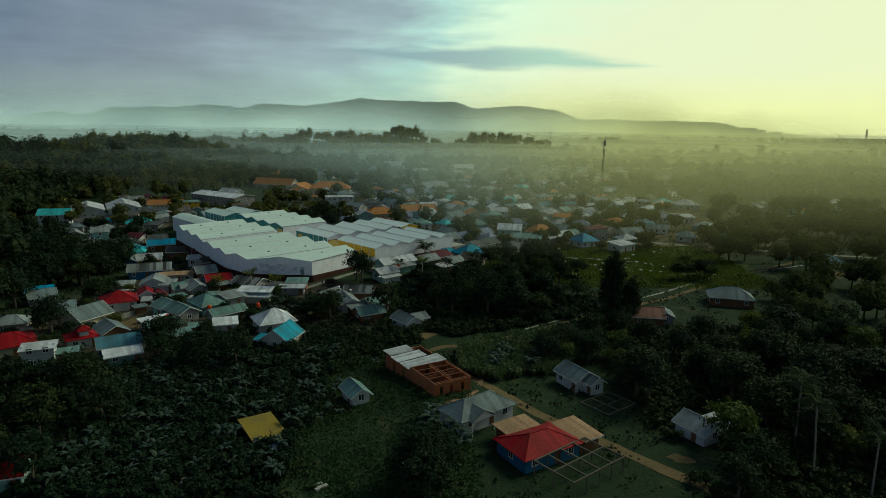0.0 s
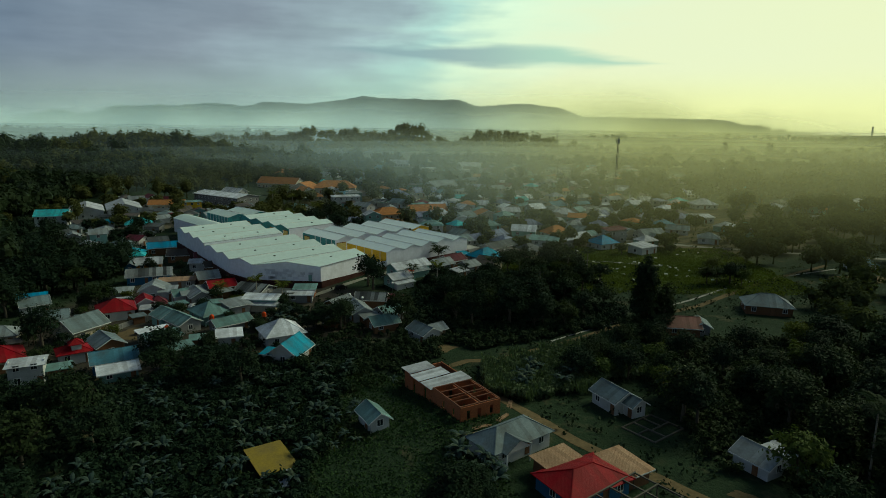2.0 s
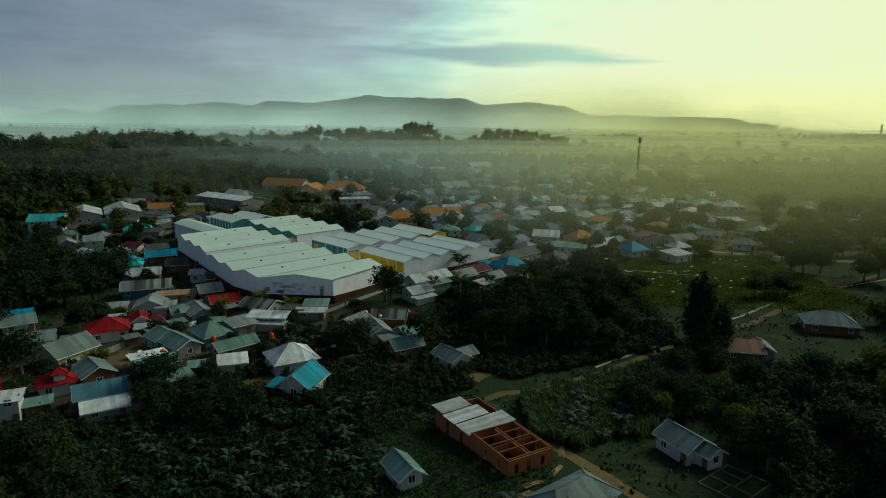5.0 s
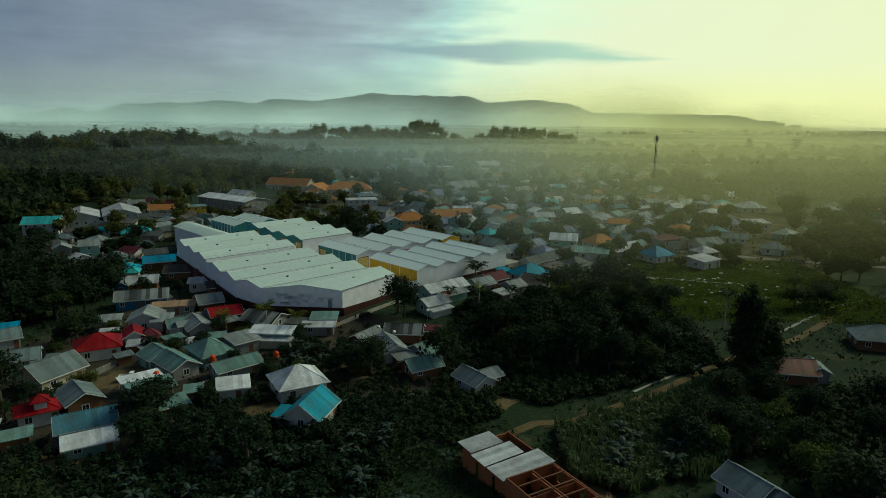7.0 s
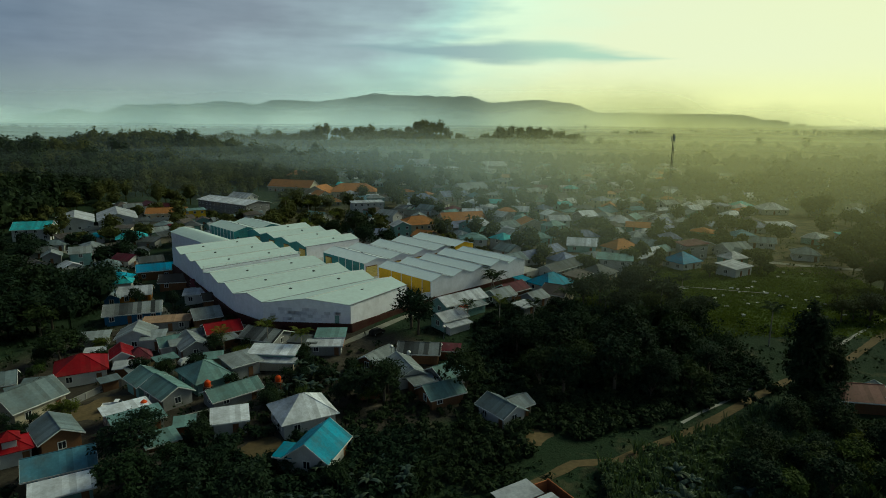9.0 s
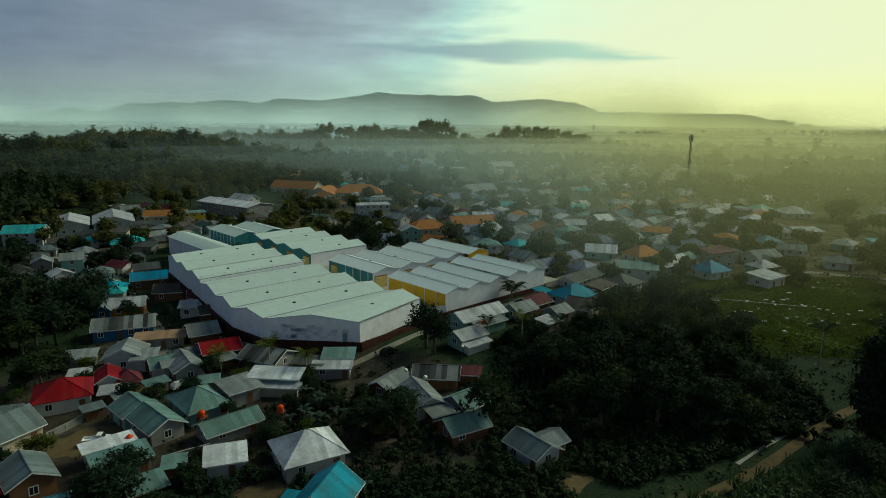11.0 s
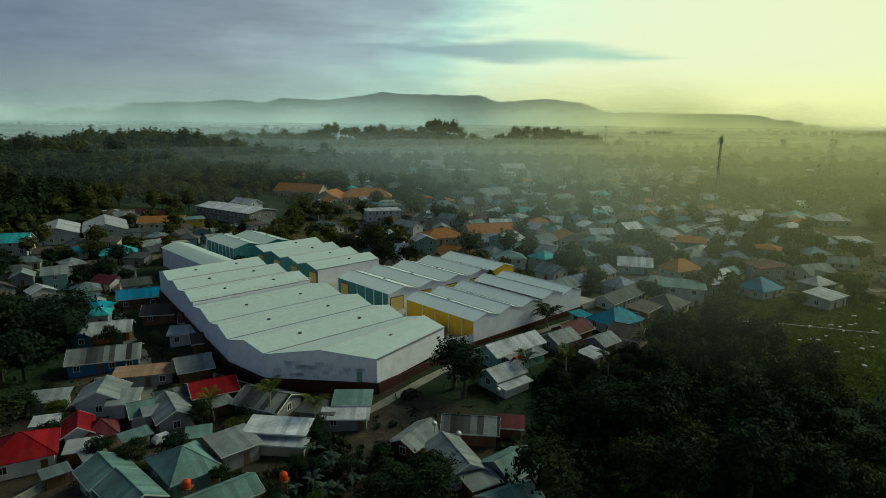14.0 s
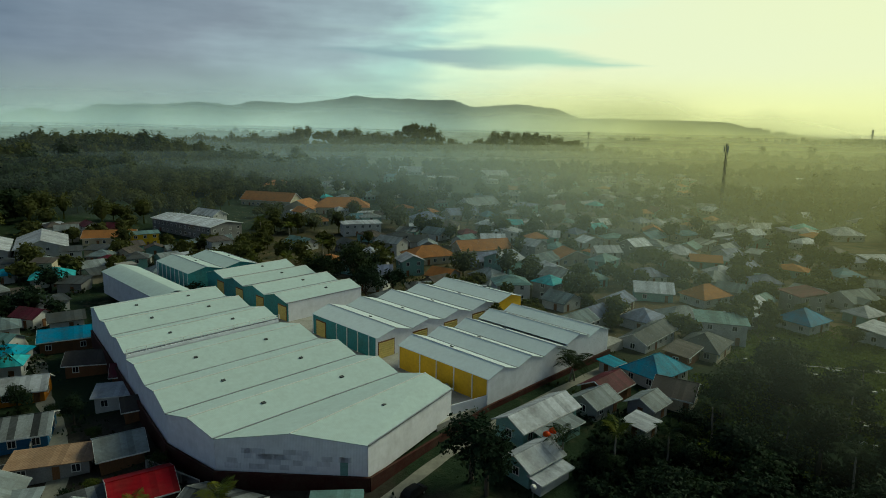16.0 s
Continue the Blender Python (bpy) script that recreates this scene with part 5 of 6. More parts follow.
for X, Y, r0 in ((4.5, 124.5, 30), (8.5, 128.5, 55), (10.5, 135.0, 80), (2.6, 121.8, 35)):
    pile = thing("timber_pile", pose(X, Y, ground_z(X, Y), 0, 0, r0), "loose pile of pale building boards on the ground", "timber", "timber piles")
    for i in range(9):
        part("board", board_me, pile, "", pose(0.25 * math.sin(i * 2.1), -0.3 + 0.22 * (i % 4), -0.02 + 0.07 * (i // 4), 0, 0, 7 * math.sin(i * 1.7)))

# foundations of a new house: low walls on plan
fo = thing("foundation", pose(36.0, 128.2, ground_z(36, 128), 0, 0, 38), "low dark grey wall foundations marking out rooms", "foundation")
for x0, x1, y0, y1 in ((-4.5, 4.5, -3.6, -3.3), (-4.5, 4.5, 3.3, 3.6), (-4.5, -4.2, -3.3, 3.3), (4.2, 4.5, -3.3, 3.3), (-1.2, -0.9, -3.3, 3.3), (-4.2, -1.2, 0, 0.3), (-0.9, 4.2, -0.6, -0.3), (1.8, 2.0, -0.3, 3.3)):
    part("low_wall", Solid().box(x0, x1, y0, y1, -0.6, 0.22).mesh("low_wall", M["wall_damp"]), fo)
taken.append((36, 128, 5))

# open concrete frame beside the red-roofed house
fr = thing("concrete_frame", pose(24.4, 101.4, ground_z(24.4, 101.4), 0, 0, 39), "open frame of dark grey-brown concrete posts and beams", "building frame")
for ix in range(5):
    for iy in range(3):
        part("post", Solid().box(-6.2 + 3.1 * ix - 0.08, -6.2 + 3.1 * ix + 0.08, -4 + 4 * iy - 0.08, -4 + 4 * iy + 0.08, -0.6, 2.7).mesh("post", M["wall_damp"]), fr)
for iy in range(3):
    part("beam", Solid().box(-6.4, 6.4, -4 + 4 * iy - 0.12, -4 + 4 * iy + 0.12, 2.7, 2.95).mesh("beam", M["wall_damp"]), fr)
for ix in range(5):
    for iy in range(2):
        part("beam", Solid().box(-6.2 + 3.1 * ix - 0.1, -6.2 + 3.1 * ix + 0.1, -3.88 + 4 * iy, -0.12 + 4 * iy, 2.71, 2.93).mesh("beam", M["wall_damp"]), fr)
taken.append((24.4, 101.4, 7))


# pickup truck in the yard
def pickup(x, y, rot):
    t = thing("pickup_truck", pose(x, y, ground_z(x, y) + 0.06, 0, 0, rot), "small white pickup truck parked on bare earth", "truck")
    part("chassis", Solid().box(-2.1, 2.05, -0.75, 0.75, 0.35, 0.62).mesh("chassis", M["rubber"]), t)
    cab = Solid().add([(0.1, -0.82, 0.6), (2.1, -0.82, 0.6), (2.1, -0.82, 1.05), (1.35, -0.74, 1.2), (0.95, -0.66, 1.75), (0.15, -0.66, 1.78),
                       (0.1, 0.82, 0.6), (2.1, 0.82, 0.6), (2.1, 0.82, 1.05), (1.35, 0.74, 1.2), (0.95, 0.66, 1.75), (0.15, 0.66, 1.78)],
                      [(5, 4, 3, 2, 1, 0), (6, 7, 8, 9, 10, 11), (0, 1, 7, 6), (1, 2, 8, 7), (2, 3, 9, 8), (3, 4, 10, 9), (4, 5, 11, 10), (5, 0, 6, 11)])
    c = part("cab", cab.mesh("cab", M["car_white"]), t)
    part("windscreen", Solid().add([(1.36, -0.66, 1.24), (1.36, 0.66, 1.24), (0.99, 0.6, 1.72), (0.99, -0.6, 1.72), (1.38, -0.66, 1.25), (1.38, 0.66, 1.25), (1.01, 0.6, 1.73), (1.01, -0.6, 1.73)],
                                   [(0, 3, 2, 1), (4, 5, 6, 7), (0, 1, 5, 4), (1, 2, 6, 5), (2, 3, 7, 6), (3, 0, 4, 7)]).mesh("windscreen", M["glass"]), c)
    part("bed_floor", Solid().box(-2.15, 0.05, -0.8, 0.8, 0.62, 0.70).mesh("bed_floor", M["car_white"]), t)
    for sy in (-1, 1):
        part("bed_side", Solid().box(-2.15, 0.05, min(sy * 0.8, sy * 0.75), max(sy * 0.8, sy * 0.75), 0.7, 1.1).mesh("bed_side", M["car_white"]), t)
    part("tailgate", Solid().box(-2.15, -2.1, -0.75, 0.75, 0.7, 1.1).mesh("tailgate", M["car_white"]), t)
    for wx in (-1.35, 1.35):
        for sy in (-1, 1):
            ty = part("tyre", Solid().tube([(wx, sy * 0.62, 0.32), (wx, sy * 0.84, 0.32)], [0.32, 0.32], 14).mesh("tyre", M["rubber"]), t)
            part("rim", Solid().tube([(wx, sy * 0.83, 0.32), (wx, sy * 0.855, 0.32)], [0.17, 0.17], 10).mesh("rim", M["steel"]), ty)


pickup(-81.0, 178.6, 14)


def car(x, y, rot, paint, words):
    t = thing("car", pose(x, y, ground_z(x, y) + 0.05, 0, 0, rot), words, "car", "parked cars")
    side = [(-2.0, 0.35), (2.0, 0.35), (2.05, 0.75), (1.2, 0.92), (0.6, 1.45), (-1.2, 1.5), (-1.9, 1.0)]
    k = len(side)
    b = part("body", Solid().add([(a_, sy * (0.8 if c_ < 1.2 else 0.66), c_) for sy in (-1, 1) for a_, c_ in side], [tuple(range(k)), tuple(reversed(range(k, 2 * k)))] + [(i, i + k, (i + 1) % k + k, (i + 1) % k) for i in range(k)]).mesh("body", M[paint]), t)
    part("windscreen", Solid().beam((1.17, 0, 0.98), (0.66, 0, 1.44), 0.05).mesh("windscreen", M["glass"]), b, "", Matrix.Diagonal((1, 11, 1, 1)))
    for wx in (-1.25, 1.25):
        for sy in (-1, 1):
            ty = part("tyre", Solid().tube([(wx, sy * 0.62, 0.3), (wx, sy * 0.83, 0.3)], [0.3, 0.3], 14).mesh("tyre", M["rubber"]), t)
            part("rim", Solid().tube([(wx, sy * 0.82, 0.3), (wx, sy * 0.845, 0.3)], [0.16, 0.16], 10).mesh("rim", M["steel"]), ty)
    taken.append((x, y, 2.5))


car(-35.2, 214.6, 50, "rubber", "dark car parked beside the hall path")
car(-111.0, 187.0, 70, "rubber", "dark car parked in a yard")
car(-76.0, 200.5, 50, "car_white", "pale car parked before a house")
hp = HALL @ Vector((27, 12, 0))
for k in range(2):
    tk = thing("storage_tank", pose(hp.x - 1.5 * k, hp.y + 1.8 * k, 2.62, 0, 0, 20), "pale rounded tank standing in the yard", "tank", "yard tanks")
    part("shell", Solid().tube([(-1.6, 0, 1.0), (-1.3, 0, 1.0), (1.3, 0, 1.0), (1.6, 0, 1.0)], [0.6, 1.0, 1.0, 0.6], 14).mesh("shell", M["roof_pale"], True), tk)
    part("cradle", Solid().box(-1.2, 1.2, -0.6, 0.6, 0, 0.25).mesh("cradle", M["steel"]), tk)
taken.append((-82, 180.5, 3))


def water_tank(x, y, stand=2.4):
    t = thing("water_tank", pose(x, y, ground_z(x, y)), "orange plastic water tank on a timber stand", "water tank", "water tanks")
    b = Solid()
    prof = [(0.0, 0.50), (0.1, 0.58), (0.45, 0.60), (0.5, 0.57), (0.55, 0.60), (0.95, 0.60), (1.15, 0.42), (1.25, 0.22)]
    b.tube([(0, 0, stand + z) for z, r in prof], [r for z, r in prof], 16)
    part("tank", b.mesh("tank", M["tank_orange"], True), t)
    part("lid", Solid().tube([(0, 0, stand + 1.24), (0, 0, stand + 1.34)], [0.2, 0.18], 12).mesh("lid", M["tank_orange"]), t)
    part("platform", Solid().box(-0.75, 0.75, -0.75, 0.75, stand - 0.12, stand).mesh("platform", M["timber"]), t)
    for sx in (-0.6, 0.6):
        for sy in (-0.6, 0.6):
            part("leg", Solid().box(sx - 0.07, sx + 0.07, sy - 0.07, sy + 0.07, -0.5, stand - 0.12).mesh("leg", M["timber"]), t)


for x, y in ((-51.5, 186.0), (-73.5, 175.4), (-65.0, 184.0), (-14.6, 226.6), (-13.4, 227.8)):
    water_tank(x, y, 2.0)


def dish(x, y, z):
    t = thing("satellite_dish", pose(x, y, ground_z(x, y)), "white satellite dish on a thin post", "satellite dish", "satellite dishes")
    part("post", Solid().tube([(0, 0, -0.5), (0, 0, z)], [0.05, 0.05], 6).mesh("post", M["steel"]), t)
    pr_ = [(0.0, 0.04), (0.04, 0.22), (0.12, 0.42)]
    d = Solid()
    d.tube([(0, -k, 0) for k, r in pr_], [r for k, r in pr_], 16)
    part("bowl", d.mesh("bowl", M["trim_white"], True), t, "", Matrix.Translation((0, 0, z)) @ pose(0, 0, 0, -35, 0, 0))


dish(-18.8, 212.6, 3.2), dish(-26.0, 196.0, 4.2), dish(-30.0, 198.8, 4.2)

# radio mast
mast = thing("radio_mast", pose(113.9, 455, ground_z(113.9, 455)), "tall dark lattice radio mast with aerials at its top", "mast")
MH = 45.0
for k in range(3):
    a = 2.09 * k
    part("leg", Solid().beam((0.9 * math.cos(a), 0.9 * math.sin(a), -1), (0.45 * math.cos(a), 0.45 * math.sin(a), MH), 0.10).mesh("leg", M["roof_dark"]), mast)
for i in range(22):
    z0, z1 = MH * i / 22, MH * (i + 1) / 22
    r0, r1 = 0.9 - 0.35 * i / 22, 0.9 - 0.35 * (i + 1) / 22
    a0 = 2.09 * (i % 3)
    part("brace", Solid().beam((r0 * math.cos(a0), r0 * math.sin(a0), z0), (r1 * math.cos(a0 + 2.09), r1 * math.sin(a0 + 2.09), z1), 0.06).mesh("brace", M["roof_dark"]), mast)
for k in range(3):
    a = 2.09 * k + 0.5
    part("aerial", Solid().box(-0.25, 0.25, -0.15, 0.15, MH - 4.0, MH - 1.0).mesh("aerial", M["roof_zinc"]), mast, "", Matrix.Translation((1.1 * math.cos(a), 1.1 * math.sin(a), 0)))
far_mast = copy_thing(mast, pose(150, 900, ground_z(150, 900)))
taken.append((113.9, 455, 3))

# pale slabs scattered over the grass field, far more than could be counted
sl = Solid()
r2 = random.Random(5)
for i in range(56):
    x, y = r2.uniform(40, 112), r2.uniform(234, 292)
    if (i % 3) and abs(y - (268.5 - 0.3 * (x - 61))) > 9:
        x, y = r2.uniform(44, 95), r2.uniform(234, 270)
    z = ground_z(x, y)
    a, b, hh = r2.uniform(0.25, 0.7), r2.uniform(0.15, 0.4), r2.uniform(0.15, 0.55)
    sl.box(x - a, x + a, y - b, y + b, z - 0.2, z + hh)
tagged(new("grave_slabs", sl.mesh("grave_slabs", M["stone_white"])), "small pale stone slabs scattered over a grass field", "stone slabs", kind="stuff")
# pale rags of sheet and rubble in the near clearing
for k, (x, y, s_) in enumerate(((-4.3, 102.4, 1.0), (-16.5, 97.0, 0.8), (-48.0, 104, 0.9), (-55, 118, 0.8), (-38, 98, 0.7))):
    rb = Solid()
    for i in range(5):
        dx, dy = r2.uniform(-1, 1) * s_, r2.uniform(-1, 1) * s_
        rb.box(dx - 0.5 * s_, dx + 0.45 * s_, dy - 0.3, dy + 0.35, -0.1, r2.uniform(0.15, 0.45))
    o = tagged(new("rubble_heap", rb.mesh("rubble_heap", M["concrete"])), "small pale heap of rubble in the grass", "rubble", "rubble heaps")
    o.matrix_basis = pose(x, y, ground_z(x, y), 0, 0, 40 * k)
rb = Solid()
for i in range(14):
    dx, dy = r2.uniform(-3.2, 3.2), r2.uniform(-1.2, 1.2)
    rb.box(dx - 0.4, dx + 0.35, dy - 0.25, dy + 0.3, -0.15, r2.uniform(0.1, 0.5))
o = tagged(new("rubble_heap", rb.mesh("rubble_heap", M["stone_white"])), "strewn heap of white rubble at the field's edge", "rubble", "rubble heaps")
o.matrix_basis = pose(41.2, 234.2, ground_z(41.2, 234.2), 0, 0, -30)
taken.append((41.2, 234.2, 4))
# coast buildings far off and a tower by the sea
for x, y, w_, h_ in ((2060, 4350, 90, 46), (2150, 4360, 40, 34), (2260, 4380, 60, 22)):
    cb = thing("far_building", pose(x, y, 0), "far grey block of buildings on the coast", "building", "coast buildings")
    part("wall", Solid().box(-w_ / 2, w_ / 2, -20, 20, -3, h_).mesh("wall", M["concrete"]), cb)
    part("roof", Solid().box(-w_ / 2 - 1, w_ / 2 + 1, -21, 21, h_, h_ + 2).mesh("roof", M["roof_zinc"]), cb)
lt = thing("tower", pose(2890, 4400, 0), "slender far tower by the sea", "tower")
part("shaft", Solid().tube([(0, 0, -2), (0, 0, 44)], [8, 5], 10).mesh("shaft", M["concrete"]), lt)
part("cap", Solid().tube([(0, 0, 44), (0, 0, 50)], [8, 5], 10).mesh("cap", M["roof_dark"]), lt)
# stair towers behind the halls
for u_, v_, hh in ((33, 142, 8.5), (20, 148, 8.0)):
    p = HALL @ Vector((u_, v_, 0))
    tw = thing("water_tower", pose(p.x, p.y, ground_z(p.x, p.y), 0, 0, 45), "bare grey concrete block tower", "tower", "block towers")
    part("wall", Solid().box(-2.6, 2.6, -2.2, 2.2, -2, hh).mesh("wall", M["wall_grey"]), tw)
    part("slab", Solid().box(-2.8, 2.8, -2.4, 2.4, hh, hh + 0.3).mesh("slab", M["concrete"]), tw)
    taken.append((p.x, p.y, 4))


# garden walls between the yards
def garden_wall(x0, y0, x1, y1, h=1.5, label="grey rendered garden wall with plain piers"):
    L = math.hypot(x1 - x0, y1 - y0)
    gw = thing("garden_wall", pose(x0, y0, ground_z((x0 + x1) / 2, (y0 + y1) / 2), 0, 0, math.degrees(math.atan2(y1 - y0, x1 - x0))), label, "garden wall", "garden walls")
    part("wall", Solid().box(0, L, -0.07, 0.07, -0.8, h).mesh("wall", M["wall_grey"]), gw)
    part("coping", Solid().box(-0.05, L + 0.05, -0.12, 0.12, h, h + 0.08).mesh("coping", M["concrete"]), gw)
    n = max(2, int(L / 3))
    for i in range(n + 1):
        part("pier", Solid().box(L * i / n - 0.14, L * i / n + 0.14, -0.15, -0.075, -0.8, h - 0.02).mesh("pier", M["concrete"]), gw)


garden_wall(-87.6, 187.2, -77.0, 195.2)
garden_wall(-90.5, 180.0, -88.0, 186.8, 1.3)
garden_wall(-100.5, 222.0, -84.0, 231.0, 1.4)
garden_wall(-76.0, 222.5, -66.0, 217.0, 1.6)
garden_wall(-66.0, 172.0, -60.5, 176.0, 1.3)
garden_wall(-104.0, 240.0, -98.0, 229.5, 1.4)

# ---------------------------------------------------------------- the rest of the town
rng = random.Random(11)


def free(x, y, r):
    return all((x - a) ** 2 + (y - b) ** 2 > (r + c) ** 2 for a, b, c in taken)


PALETTE = ["zinc"] * 4 + ["slate"] * 4 + ["pale"] * 6 + ["white"] * 3 + ["green"] * 3 + ["brown"] * 4 + ["dark"] * 3 + ["orange"] * 4 + ["violet"] * 2 + ["teal", "blue", "maroon", "striped"]


FAR_TOWN = {}                                         # walls and roofs of the farthest houses, by material


def far_house(x, y, rot, w, d, roof, kind, wall, eave, turn):
    """A house too far to pick out singly: walls, roof planes, dark window openings, added to one mesh."""
    taken.append((x, y, max(w, d) * 0.62))
    if turn:
        w, d, rot = d, w, rot - 90
    m = pose(x, y, ground_z(x, y), 0, 0, rot)
    rise = min(w, d) * (0.26 if kind != "shed" else 0.12)
    hw, hd = w / 2, d / 2
    walls, top, holes = Solid().box(-hw, hw, -hd, hd, -2.0, eave - 0.05), Solid(), Solid()
    if kind == "gable":
        for sx in (-hw, hw - 0.15):
            walls.add([(sx, -hd, eave - 0.06), (sx, hd, eave - 0.06), (sx, 0, eave + rise - 0.14), (sx + 0.15, -hd, eave - 0.06), (sx + 0.15, hd, eave - 0.06), (sx + 0.15, 0, eave + rise - 0.14)],
                      [(0, 1, 2), (5, 4, 3), (0, 3, 4, 1), (1, 4, 5, 2), (2, 5, 3, 0)])
    for p in slopes(kind, w, d, eave, rise, 0.6)[0]:
        top.plate(p, 0.12)
    for z in [0.9] + ([3.7] if eave > 4.5 else []):
        for i in range(3):
            cx = -hw + w * (i + 0.5) / 3
            holes.box(cx - 0.55, cx + 0.55, -hd - 0.04, -hd + 0.1, z, z + 1.3)
        for sx in (-hw - 0.04, hw - 0.1):
            holes.box(sx, sx + 0.14, -0.6, 0.6, z, z + 1.3)
    for key, so in (("wall_" + wall, walls), ("roof_" + roof, top), ("glass", holes)):
        FAR_TOWN.setdefault(key, Solid()).add([m @ Vector(p) for p in so.v], so.f)


def scatter_houses(n, pick, far=True, size=1.0, single=430, roofs=PALETTE):
    k = 0
    for _ in range(n * 30):
        x, y = pick()
        w, d = rng.uniform(8, 13) * size, rng.uniform(7, 10) * size
        if not free(x, y, max(w, d) * 0.55):
            continue
        kd = rng.choice(["gable", "hip", "hip", "gable", "shed"])
        rot = rng.choice((8, 20, 30, 45, -40, -15)) + rng.uniform(-6, 6)
        roof, wall, eave, turn = rng.choice(roofs), rng.choice(["white", "white", "cream", "mint", "grey"]), rng.choice((3.0, 3.0, 3.2, 3.2, 5.6)), rng.random() < 0.3
        if y < single:
            house(x, y, rot, w, d, roof, kd, wall, eave, far=far, turn=turn)
        else:
            far_house(x, y, rot, w, d, roof, kd, wall, eave, turn)
        k += 1
        if k >= n:
            break


def pick_town():
    y = rng.uniform(300, 760)
    return rng.uniform(-0.30 * y + 20, 0.30 * y - 10), y


def pick_west():
    y = rng.uniform(262, 430)
    return rng.uniform(-100 - 0.26 * y, -92 - 0.22 * (y - 262)), y


def pick_east():
    y = rng.uniform(330, 800)
    return rng.uniform(0.28 * y, 0.62 * y), y


scatter_houses(135, pick_town, size=0.95)


def pick_near_town():
    y = rng.uniform(286, 500)
    return rng.uniform(-0.26 * y + 30, 0.36 * y - 5), y


scatter_houses(90, pick_near_town, size=0.9)
scatter_houses(54, pick_west, size=0.74, roofs=["slate"] * 5 + ["zinc"] * 4 + ["brown"] * 4 + ["dark"] * 4 + ["pale", "green", "maroon", "bright"])


def pick_cluster():
    y = rng.uniform(150, 228)
    return rng.uniform(-112 + 0.1 * (y - 150), -48), y


for _ in range(900):                             # lean-tos and sheds squeezed between the houses
    x, y = pick_cluster()
    if free(x, y, 1.6) and math.hypot(x + 83, y - 180) > 8 and rng.random() < 0.12:
        house(x, y, rng.choice((20, 32, 45)), rng.uniform(2.4, 4.2), rng.uniform(2.0, 3.2), rng.choice(["zinc", "pale", "slate", "tan", "green", "brown"]), "shed", rng.choice(["wood", "grey", "cream"]), 2.2,
              far=True, windows=False, lab=rng.choice(["small lean-to shed with a sheet metal roof", "low garden shed squeezed between houses"]))
scatter_houses(40, pick_east)
fv, ff, fm = [], [], []
for k, so in enumerate(FAR_TOWN.values()):
    ff += [tuple(i + len(fv) for i in f) for f in so.f]
    fm += [k] * len(so.f)
    fv += so.v
town_me = mesh_from("far_town", fv, ff, M[next(iter(FAR_TOWN))])
for key in list(FAR_TOWN)[1:]:
    town_me.materials.append(M[key])
town_me.polygons.foreach_set("material_index", fm)
tagged(new("far_town", town_me), "far houses of the town with grey, teal and orange roofs", "houses", kind="stuff")

# ---------------------------------------------------------------- plants
LEAF = np.random.default_rng(7)


def leaf_cards(centres, outward, size, flat=0.6):
    """Small leaf-shaped cards at centres, facing roughly outward and up."""
    n = len(centres)
    nrm = outward * 0.7 + np.array([0, 0, flat]) + LEAF.normal(0, 0.55, (n, 3))
    nrm /= np.linalg.norm(nrm, axis=1)[:, None]
    t = np.cross(nrm, LEAF.normal(0, 1, (n, 3)))
    t /= np.linalg.norm(t, axis=1)[:, None] + 1e-9
    b = np.cross(nrm, t)
    s = (size * LEAF.uniform(0.6, 1.35, n))[:, None]
    dip = nrm * s * 0.18
    return np.stack([centres - t * s, centres + b * s * 0.55 - dip, centres + t * s, centres - b * s * 0.55 - dip], 1)


def crown(h0, h1, r, clumps, per, size, lobes=5):
    """Cards gathered in clumps over an uneven crown between heights h0 and h1."""
    u = LEAF.normal(0, 1, (clumps, 3))
    u /= np.linalg.norm(u, axis=1)[:, None]
    u[:, 2] = np.where(u[:, 2] < -0.45, -u[:, 2], u[:, 2])
    ph = LEAF.uniform(0, 6.28, 3)
    a = np.arctan2(u[:, 1], u[:, 0])
    lob = 1 + 0.22 * np.sin(a * lobes + ph[0]) + 0.16 * np.sin(a * 2 + 4 * u[:, 2] + ph[1]) + 0.12 * np.sin(7 * u[:, 2] + ph[2])
    rad = lob * LEAF.uniform(0.62, 1.0, clumps)
    hz = (h1 - h0) / 2
    c = u * rad[:, None] * np.array([r, r, hz]) + np.array([0, 0, (h0 + h1) / 2])
    pts = np.repeat(c, per, 0) + LEAF.normal(0, 1, (clumps * per, 3)) * np.array([1, 1, 0.7]) * r * 0.13
    return leaf_cards(pts, np.repeat(u, per, 0), size)


